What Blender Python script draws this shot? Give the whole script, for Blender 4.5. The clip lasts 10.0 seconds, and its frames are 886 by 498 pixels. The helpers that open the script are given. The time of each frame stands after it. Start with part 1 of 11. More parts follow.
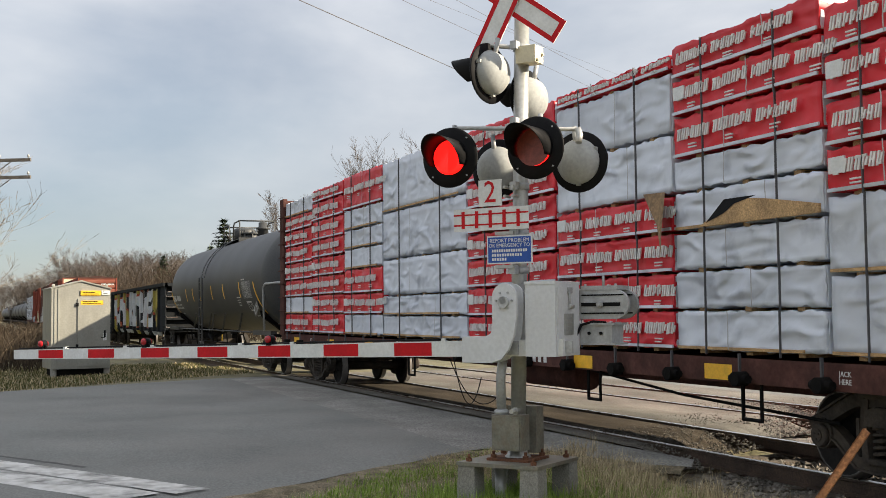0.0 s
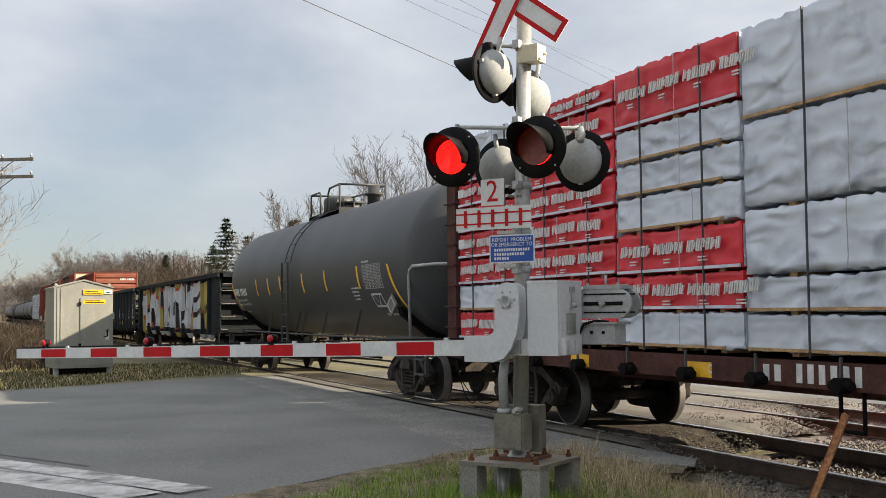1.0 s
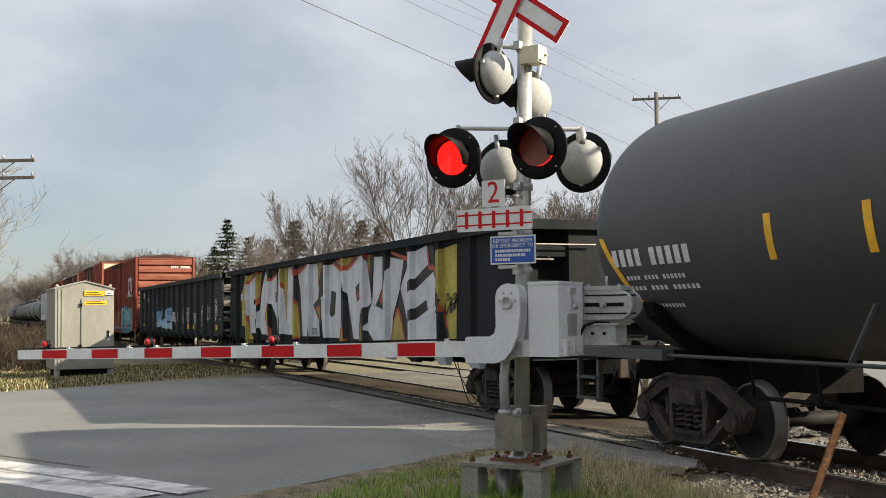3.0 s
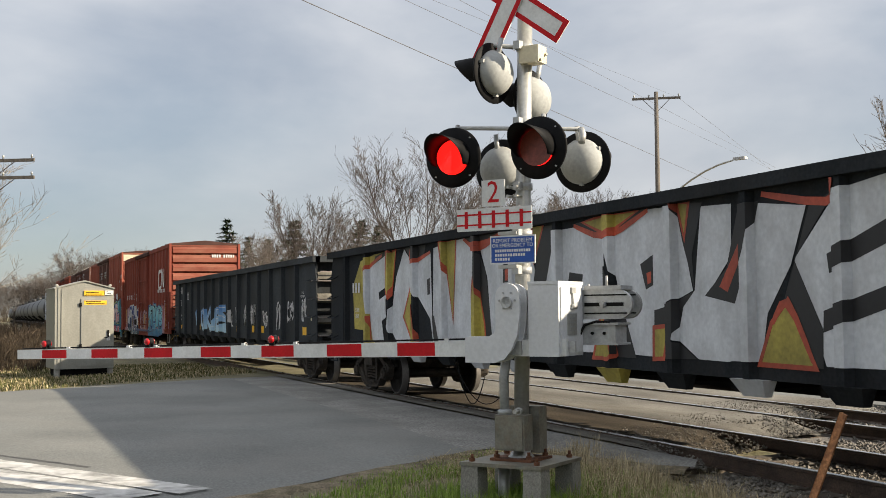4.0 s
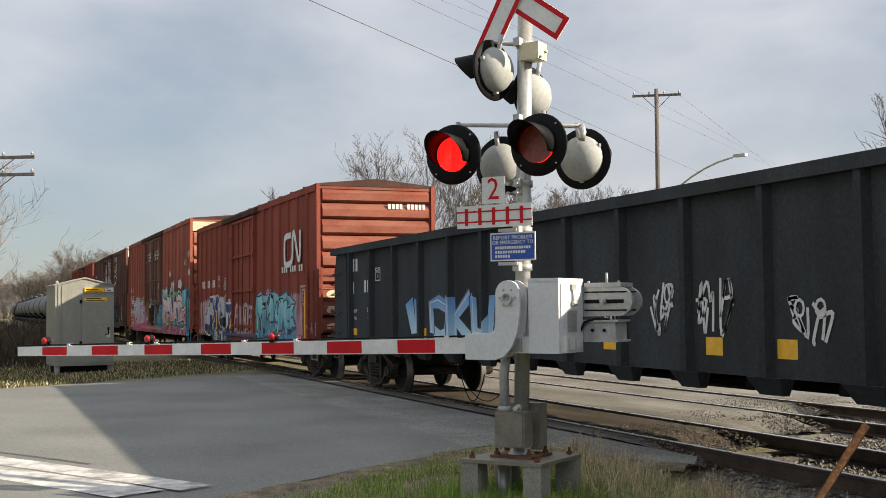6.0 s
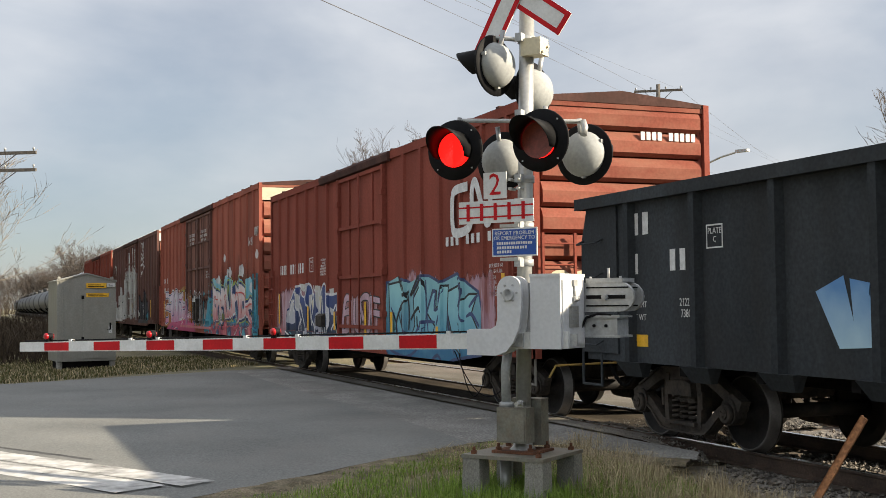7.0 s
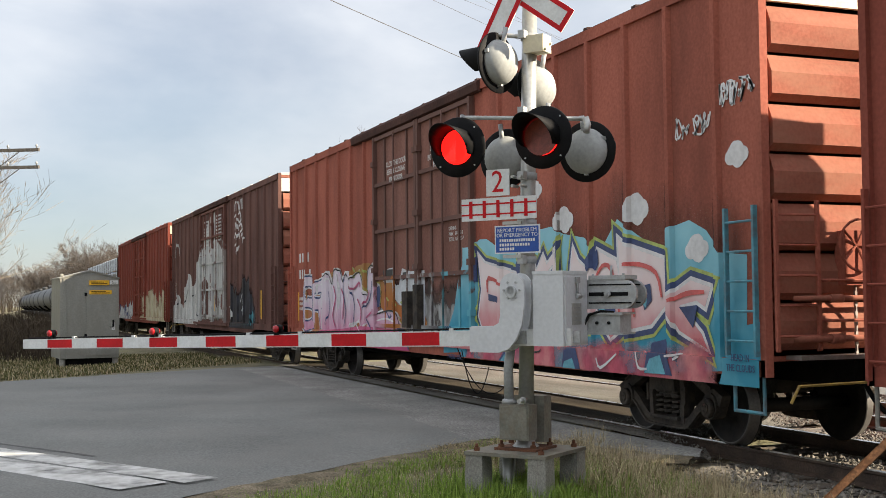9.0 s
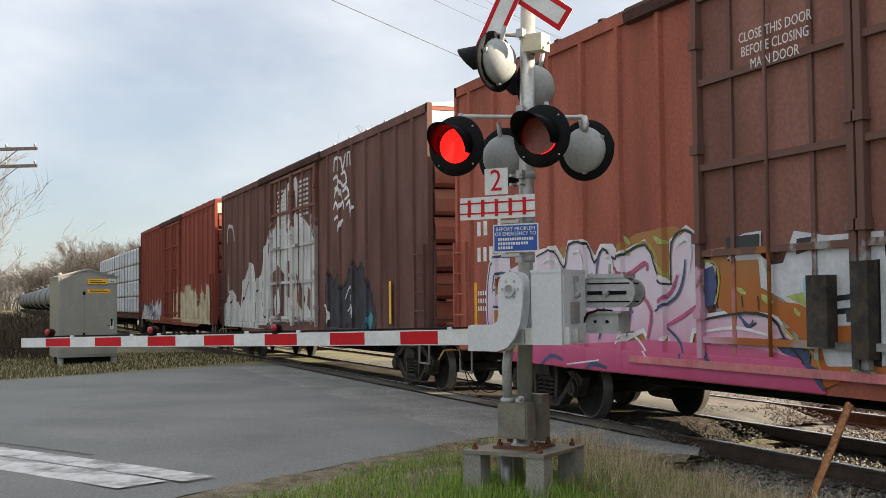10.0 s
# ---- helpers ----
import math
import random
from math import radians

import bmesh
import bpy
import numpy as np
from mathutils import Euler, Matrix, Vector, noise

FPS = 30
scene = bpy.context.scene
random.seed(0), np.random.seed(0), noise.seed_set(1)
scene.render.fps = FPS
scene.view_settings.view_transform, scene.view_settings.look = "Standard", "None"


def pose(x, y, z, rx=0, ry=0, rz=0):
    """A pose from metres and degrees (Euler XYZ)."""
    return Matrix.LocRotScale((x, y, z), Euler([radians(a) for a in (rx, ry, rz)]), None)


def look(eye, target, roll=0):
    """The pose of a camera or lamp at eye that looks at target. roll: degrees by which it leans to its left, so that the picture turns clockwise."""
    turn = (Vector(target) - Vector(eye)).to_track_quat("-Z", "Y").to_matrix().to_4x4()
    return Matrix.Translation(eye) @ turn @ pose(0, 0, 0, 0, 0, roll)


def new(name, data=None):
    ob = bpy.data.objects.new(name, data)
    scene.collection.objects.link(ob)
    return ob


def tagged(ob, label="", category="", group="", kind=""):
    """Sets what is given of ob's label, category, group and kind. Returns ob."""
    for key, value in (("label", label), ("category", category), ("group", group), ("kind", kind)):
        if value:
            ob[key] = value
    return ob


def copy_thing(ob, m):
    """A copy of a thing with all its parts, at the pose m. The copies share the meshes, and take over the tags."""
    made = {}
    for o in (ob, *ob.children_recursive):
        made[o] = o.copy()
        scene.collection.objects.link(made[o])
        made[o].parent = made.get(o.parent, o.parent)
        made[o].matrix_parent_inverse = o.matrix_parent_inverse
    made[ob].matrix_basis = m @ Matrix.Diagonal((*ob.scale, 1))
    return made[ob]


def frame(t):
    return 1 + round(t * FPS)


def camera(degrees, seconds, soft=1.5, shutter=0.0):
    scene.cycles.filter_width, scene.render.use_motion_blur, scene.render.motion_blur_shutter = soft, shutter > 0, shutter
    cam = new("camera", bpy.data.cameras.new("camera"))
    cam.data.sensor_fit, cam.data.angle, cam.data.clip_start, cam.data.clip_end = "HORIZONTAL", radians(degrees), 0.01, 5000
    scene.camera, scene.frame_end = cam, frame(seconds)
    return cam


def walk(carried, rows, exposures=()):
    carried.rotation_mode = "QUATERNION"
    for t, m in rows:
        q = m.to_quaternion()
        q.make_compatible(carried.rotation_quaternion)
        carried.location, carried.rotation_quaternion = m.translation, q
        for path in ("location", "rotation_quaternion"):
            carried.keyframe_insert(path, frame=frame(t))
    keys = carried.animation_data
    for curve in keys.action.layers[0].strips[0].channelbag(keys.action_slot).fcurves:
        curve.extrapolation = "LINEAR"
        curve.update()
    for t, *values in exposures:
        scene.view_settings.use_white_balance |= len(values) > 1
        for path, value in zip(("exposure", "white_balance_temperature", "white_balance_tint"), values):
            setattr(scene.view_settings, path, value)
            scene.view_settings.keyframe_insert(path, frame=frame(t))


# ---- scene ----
# ---- camera ----
EYE = (0.0, 0.0, 1.62)
cam = camera(41.63, 10.0, soft=0.85)
walk(cam, [
    (0.0, pose(*EYE, 93.115, 0.572, 68.252)),
    (0.5, pose(*EYE, 93.110, 0.572, 68.280)),
    (1.0, pose(*EYE, 93.077, 0.572, 68.369)),
    (1.5, pose(*EYE, 93.117, 0.572, 68.442)),
    (2.0, pose(*EYE, 93.123, 0.572, 68.436)),
    (2.5, pose(*EYE, 93.134, 0.572, 68.422)),
    (4.0, pose(*EYE, 93.117, 0.572, 68.408)),
    (4.5, pose(*EYE, 93.111, 0.572, 68.419)),
    (5.0, pose(*EYE, 93.067, 0.572, 68.403)),
    (5.5, pose(*EYE, 93.036, 0.572, 68.400)),
    (7.0, pose(*EYE, 92.751, 0.572, 68.497)),
    (7.5, pose(*EYE, 92.654, 0.572, 68.564)),
    (8.0, pose(*EYE, 92.619, 0.572, 68.631)),
    (8.5, pose(*EYE, 92.611, 0.572, 68.667)),
    (9.0, pose(*EYE, 92.613, 0.572, 68.631)),
    (9.5, pose(*EYE, 92.624, 0.572, 68.569)),
    (10.0, pose(*EYE, 92.551, 0.572, 68.553)),
], exposures=[(0.0, 0.92), (2.5, 0.90), (4.5, 0.74), (5.5, 0.76), (7.0, 0.86), (8.5, 1.12), (10.0, 1.19)])

# ---- world and sun ----
SUN_DIR = Vector((0.55, 0.835, 0.449)).normalized()
sun = new("sun", bpy.data.lights.new("sun", "SUN"))
sun.data.energy, sun.data.angle, sun.data.color = 5.6, radians(0.6), (1.0, 0.87, 0.68)
sun.matrix_world = look(SUN_DIR * 60, (0, 0, 0))


def make_world():
    w = bpy.data.worlds.new("sky")
    w.use_nodes = True
    scene.world = w
    nt = w.node_tree
    bg, out = nt.nodes["Background"], nt.nodes["World Output"]
    sky = nt.nodes.new("ShaderNodeTexSky")
    sky.sky_type, sky.sun_disc = "NISHITA", False
    sky.sun_elevation = math.asin(SUN_DIR.z)
    sky.sun_rotation = math.atan2(SUN_DIR.x, SUN_DIR.y)
    sky.dust_density, sky.air_density, sky.ozone_density = 0.4, 1.0, 3.2
    co = nt.nodes.new("ShaderNodeTexCoord")
    mp = nt.nodes.new("ShaderNodeMapping")
    mp.inputs["Scale"].default_value = (1.0, 1.0, 2.6)
    mp.inputs["Location"].default_value = (0.35, 0.1, 0.25)
    n1 = nt.nodes.new("ShaderNodeTexNoise")
    n1.inputs["Scale"].default_value, n1.inputs["Detail"].default_value = 2.1, 7.0
    n1.inputs["Roughness"].default_value = 0.5
    n1.inputs["Distortion"].default_value = 0.3
    ramp = nt.nodes.new("ShaderNodeValToRGB")
    ramp.color_ramp.elements[0].position, ramp.color_ramp.elements[1].position = 0.36, 0.66
    ramp.color_ramp.elements[0].color = (0.40, 0.40, 0.40, 1)
    n2 = nt.nodes.new("ShaderNodeTexNoise")
    n2.inputs["Scale"].default_value, n2.inputs["Detail"].default_value = 5.0, 6.0
    r2 = nt.nodes.new("ShaderNodeValToRGB")
    r2.color_ramp.elements[0].color, r2.color_ramp.elements[1].color = (5.8, 6.05, 6.55, 1), (7.7, 7.8, 8.0, 1)
    r2.color_ramp.elements[0].position, r2.color_ramp.elements[1].position = 0.3, 0.7
    mix = nt.nodes.new("ShaderNodeMixRGB")
    ln = nt.links.new
    ln(co.outputs["Generated"], mp.inputs["Vector"])
    ln(mp.outputs[0], n1.inputs["Vector"])
    ln(mp.outputs[0], n2.inputs["Vector"])
    ln(n1.outputs["Fac"], ramp.inputs[0])
    ln(n2.outputs["Fac"], r2.inputs[0])
    # cloud brightens towards the zenith, as under any broken overcast
    sep = nt.nodes.new("ShaderNodeSeparateXYZ")
    grade = nt.nodes.new("ShaderNodeMapRange")
    grade.inputs[1].default_value, grade.inputs[2].default_value = 0.0, 1.0
    grade.inputs[3].default_value, grade.inputs[4].default_value = 1.0, 2.3
    lift = nt.nodes.new("ShaderNodeVectorMath")
    lift.operation = "SCALE"
    ln(co.outputs["Generated"], sep.inputs[0])
    ln(sep.outputs[2], grade.inputs[0])
    ln(r2.outputs[0], lift.inputs[0])
    ln(grade.outputs[0], lift.inputs["Scale"])
    ln(ramp.outputs[0], mix.inputs[0])
    ln(sky.outputs[0], mix.inputs[1])
    ln(lift.outputs[0], mix.inputs[2])
    ln(mix.outputs[0], bg.inputs["Color"])
    bg.inputs["Strength"].default_value = 0.05


make_world()

# ---- materials ----
def nodes_of(name):
    m = bpy.data.materials.new(name)
    m.use_nodes = True
    return m, m.node_tree, m.node_tree.nodes["Principled BSDF"]


def tone(c, k):
    return tuple(min(1.0, v * k) for v in c) + (1.0,)


def surface(name, col, rough=0.6, metal=0.0, var=0.18, scale=2.5, fine=30.0, bump=0.15, dirt=None, dirt_amount=0.5,
            stretch=(1, 1, 1), random_tone=0.0, coords="Object", spec=0.5, speck=None):
    """A worn surface: broad and fine variation, dirt in patches or streaks, fine relief."""
    m, nt, bsdf = nodes_of(name)
    ln = nt.links.new
    co = nt.nodes.new("ShaderNodeTexCoord")
    mp = nt.nodes.new("ShaderNodeMapping")
    mp.inputs["Scale"].default_value = stretch
    ln(co.outputs[coords], mp.inputs["Vector"])
    n1 = nt.nodes.new("ShaderNodeTexNoise")
    n1.inputs["Scale"].default_value, n1.inputs["Detail"].default_value = scale, 5.0
    ln(mp.outputs[0], n1.inputs["Vector"])
    n2 = nt.nodes.new("ShaderNodeTexNoise")
    n2.inputs["Scale"].default_value, n2.inputs["Detail"].default_value = fine, 4.0
    ln(co.outputs[coords], n2.inputs["Vector"])
    r1 = nt.nodes.new("ShaderNodeValToRGB")
    r1.color_ramp.elements[0].color, r1.color_ramp.elements[1].color = tone(col, 1 - var), tone(col, 1 + var)
    r1.color_ramp.elements[0].position, r1.color_ramp.elements[1].position = 0.35, 0.65
    ln(n1.outputs["Fac"], r1.inputs[0])
    mul = nt.nodes.new("ShaderNodeMixRGB")
    mul.blend_type = "OVERLAY"
    mul.inputs[0].default_value = var
    ln(r1.outputs[0], mul.inputs[1])
    ln(n2.outputs["Fac"], mul.inputs[2])
    last = mul.outputs[0]
    sp = nt.nodes.new("ShaderNodeMapRange")
    k = speck if speck is not None else (0.22 if bump >= 0.3 else 0.05)
    sp.inputs[1].default_value, sp.inputs[2].default_value, sp.inputs[3].default_value, sp.inputs[4].default_value = 0.34, 0.66, 1 - k, 1 + k
    ln(n2.outputs["Fac"], sp.inputs[0])
    grain = nt.nodes.new("ShaderNodeVectorMath")
    grain.operation = "SCALE"
    ln(last, grain.inputs[0])
    ln(sp.outputs[0], grain.inputs["Scale"])
    last = grain.outputs[0]
    if dirt:
        n3 = nt.nodes.new("ShaderNodeTexNoise")
        n3.inputs["Scale"].default_value, n3.inputs["Detail"].default_value = scale * 1.7, 8.0
        n3.inputs["Roughness"].default_value = 0.65
        ln(mp.outputs[0], n3.inputs["Vector"])
        r3 = nt.nodes.new("ShaderNodeValToRGB")
        r3.color_ramp.elements[0].position, r3.color_ramp.elements[1].position = 0.42, 0.72
        r3.color_ramp.elements[1].color = (dirt_amount, dirt_amount, dirt_amount, 1)
        ln(n3.outputs["Fac"], r3.inputs[0])
        md = nt.nodes.new("ShaderNodeMixRGB")
        md.inputs[2].default_value = (*dirt, 1)
        ln(r3.outputs[0], md.inputs[0])
        ln(last, md.inputs[1])
        last = md.outputs[0]
    if random_tone:
        oi = nt.nodes.new("ShaderNodeObjectInfo")
        mr = nt.nodes.new("ShaderNodeMapRange")
        mr.inputs[3].default_value, mr.inputs[4].default_value = 1 - random_tone, 1 + random_tone
        ln(oi.outputs["Random"], mr.inputs[0])
        hs = nt.nodes.new("ShaderNodeHueSaturation")
        ln(mr.outputs[0], hs.inputs["Value"])
        ln(last, hs.inputs["Color"])
        last = hs.outputs[0]
    ln(last, bsdf.inputs["Base Color"])
    rr = nt.nodes.new("ShaderNodeMapRange")
    rr.inputs[3].default_value, rr.inputs[4].default_value = max(0.03, rough - 0.12), min(1, rough + 0.12)
    ln(n1.outputs["Fac"], rr.inputs[0])
    ln(rr.outputs[0], bsdf.inputs["Roughness"])
    bsdf.inputs["Metallic"].default_value = metal
    bsdf.inputs["Specular IOR Level"].default_value = spec
    if bump:
        bp = nt.nodes.new("ShaderNodeBump")
        bp.inputs["Strength"].default_value, bp.inputs["Distance"].default_value = bump, 0.02
        ln(n2.outputs["Fac"], bp.inputs["Height"])
        ln(bp.outputs[0], bsdf.inputs["Normal"])
    return m


def glow(name, col, strength):
    m, nt, bsdf = nodes_of(name)
    bsdf.inputs["Base Color"].default_value = (*col, 1)
    bsdf.inputs["Emission Color"].default_value = (*col, 1)
    bsdf.inputs["Emission Strength"].default_value = strength
    bsdf.inputs["Roughness"].default_value = 0.3
    return m


def wire_up(nt, kind, a, b, clamp=True):
    n = nt.nodes.new("ShaderNodeMath")
    n.operation, n.use_clamp = kind, clamp
    for i, v in enumerate((a, b)):
        if isinstance(v, (int, float)):
            n.inputs[i].default_value = v
        else:
            nt.links.new(v, n.inputs[i])
    return n.outputs[0]


def spray_mist(name, col, col2, cover, z0, z1, x0, x1, scale=1.6, soft=0.10, stretch=(1, 1, 0.45), edge=0.5, rise=0.5, foot=0.0):
    """Thin sprayed or flaking paint: full between x0, x1 and z0, z1, breaking up unevenly towards its borders."""
    m, nt, bsdf = nodes_of(name)
    ln = nt.links.new
    co = nt.nodes.new("ShaderNodeTexCoord")
    mp = nt.nodes.new("ShaderNodeMapping")
    mp.inputs["Scale"].default_value = stretch
    ln(co.outputs["Object"], mp.inputs["Vector"])
    n1 = nt.nodes.new("ShaderNodeTexNoise")
    n1.inputs["Scale"].default_value, n1.inputs["Detail"].default_value, n1.inputs["Roughness"].default_value = scale, 7.0, 0.6
    ln(mp.outputs[0], n1.inputs["Vector"])
    n2 = nt.nodes.new("ShaderNodeTexNoise")
    n2.inputs["Scale"].default_value, n2.inputs["Detail"].default_value = scale * 2.3, 5.0
    ln(mp.outputs[0], n2.inputs["Vector"])
    sep = nt.nodes.new("ShaderNodeSeparateXYZ")
    ln(co.outputs["Object"], sep.inputs[0])

    def ramp(src, a, b, va, vb):
        r = nt.nodes.new("ShaderNodeMapRange")
        r.inputs[1].default_value, r.inputs[2].default_value, r.inputs[3].default_value, r.inputs[4].default_value = a, b, va, vb
        ln(src, r.inputs[0])
        return r.outputs[0]

    w = ramp(sep.outputs[2], z1 - rise, z1, 1, 0)
    w = wire_up(nt, "MULTIPLY", w, ramp(sep.outputs[0], x0, x0 + edge, 0, 1))
    w = wire_up(nt, "MULTIPLY", w, ramp(sep.outputs[0], x1 - edge, x1, 1, 0))
    if foot:
        w = wire_up(nt, "MULTIPLY", w, ramp(sep.outputs[2], z0, z0 + foot, 0, 1))
    v = wire_up(nt, "MULTIPLY", wire_up(nt, "SUBTRACT", w, 1.0, clamp=False), 0.55, clamp=False)
    v = wire_up(nt, "ADD", n1.outputs["Fac"], v, clamp=False)
    t = 0.62 - 0.35 * cover
    alpha = ramp(v, t, t + soft, 0, 1)
    r2 = nt.nodes.new("ShaderNodeValToRGB")
    r2.color_ramp.elements[0].color, r2.color_ramp.elements[1].color = (*col, 1), (*col2, 1)
    r2.color_ramp.elements[0].position, r2.color_ramp.elements[1].position = 0.42, 0.6
    ln(n2.outputs["Fac"], r2.inputs[0])
    ln(r2.outputs[0], bsdf.inputs["Base Color"])
    bsdf.inputs["Roughness"].default_value = 0.65
    bsdf.inputs["Specular IOR Level"].default_value = 0.15
    ln(alpha, bsdf.inputs["Alpha"])
    return m


def graded(name, low, high, z0, z1, rough=0.6):
    """Spray paint faded from one colour at the foot into another at the top."""
    m, nt, bsdf = nodes_of(name)
    ln = nt.links.new
    co = nt.nodes.new("ShaderNodeTexCoord")
    sep = nt.nodes.new("ShaderNodeSeparateXYZ")
    ln(co.outputs["Object"], sep.inputs[0])
    n1 = nt.nodes.new("ShaderNodeTexNoise")
    n1.inputs["Scale"].default_value, n1.inputs["Detail"].default_value = 3.0, 6.0
    ln(co.outputs["Object"], n1.inputs["Vector"])
    mr = nt.nodes.new("ShaderNodeMapRange")
    mr.inputs[1].default_value, mr.inputs[2].default_value = z0, z1
    ln(sep.outputs[2], mr.inputs[0])
    v = wire_up(nt, "ADD", mr.outputs[0], wire_up(nt, "MULTIPLY", wire_up(nt, "SUBTRACT", n1.outputs["Fac"], 0.5, clamp=False), 0.9, clamp=False))
    r = nt.nodes.new("ShaderNodeValToRGB")
    r.color_ramp.elements[0].color, r.color_ramp.elements[1].color = (*low, 1), (*high, 1)
    ln(v, r.inputs[0])
    ln(r.outputs[0], bsdf.inputs["Base Color"])
    bsdf.inputs["Roughness"].default_value = rough
    bsdf.inputs["Specular IOR Level"].default_value = 0.2
    return m


def sprayed(name, base, stops, x0, x1, z_hi, fade=0.25, scale=2.2):
    """Door hardware in base paint, oversprayed below z_hi with colours that change along the car."""
    m, nt, bsdf = nodes_of(name)
    ln = nt.links.new
    co = nt.nodes.new("ShaderNodeTexCoord")
    sep = nt.nodes.new("ShaderNodeSeparateXYZ")
    ln(co.outputs["Object"], sep.inputs[0])
    noise = []
    for k in (1.0, 2.7):
        n1 = nt.nodes.new("ShaderNodeTexNoise")
        n1.inputs["Scale"].default_value, n1.inputs["Detail"].default_value = scale * k, 5.0
        ln(co.outputs["Object"], n1.inputs["Vector"])
        noise.append(wire_up(nt, "SUBTRACT", n1.outputs["Fac"], 0.5, clamp=False))
    along = nt.nodes.new("ShaderNodeMapRange")
    along.inputs[1].default_value, along.inputs[2].default_value = x0, x1
    ln(wire_up(nt, "ADD", sep.outputs[0], wire_up(nt, "MULTIPLY", noise[0], 1.6, clamp=False), clamp=False), along.inputs[0])
    r = nt.nodes.new("ShaderNodeValToRGB")
    while len(r.color_ramp.elements) < len(stops):
        r.color_ramp.elements.new(0.5)
    for e, (at, col) in zip(r.color_ramp.elements, stops):
        e.position, e.color = at, (*col, 1)
    ln(along.outputs[0], r.inputs[0])
    up = nt.nodes.new("ShaderNodeMapRange")
    up.inputs[1].default_value, up.inputs[2].default_value, up.inputs[3].default_value, up.inputs[4].default_value = z_hi - fade, z_hi, 1, 0
    ln(wire_up(nt, "ADD", sep.outputs[2], wire_up(nt, "MULTIPLY", noise[1], 1.8, clamp=False), clamp=False), up.inputs[0])
    mix = nt.nodes.new("ShaderNodeMixRGB")
    mix.inputs[1].default_value = (*base, 1)
    ln(up.outputs[0], mix.inputs[0])
    ln(r.outputs[0], mix.inputs[2])
    ln(mix.outputs[0], bsdf.inputs["Base Color"])
    bsdf.inputs["Roughness"].default_value = 0.65
    bsdf.inputs["Specular IOR Level"].default_value = 0.05
    return m


def island_tone(name, a, b, rough=0.9, translucent=0.0):
    """Many small pieces in one mesh, each with its own tone between a and b."""
    m, nt, bsdf = nodes_of(name)
    g = nt.nodes.new("ShaderNodeNewGeometry")
    r = nt.nodes.new("ShaderNodeValToRGB")
    r.color_ramp.elements[0].color, r.color_ramp.elements[1].color = (*a, 1), (*b, 1)
    nt.links.new(g.outputs["Random Per Island"], r.inputs[0])
    nt.links.new(r.outputs[0], bsdf.inputs["Base Color"])
    bsdf.inputs["Roughness"].default_value = rough
    bsdf.inputs["Specular IOR Level"].default_value = 0.2
    if translucent:
        bsdf.inputs["Subsurface Weight"].default_value = 0
    return m


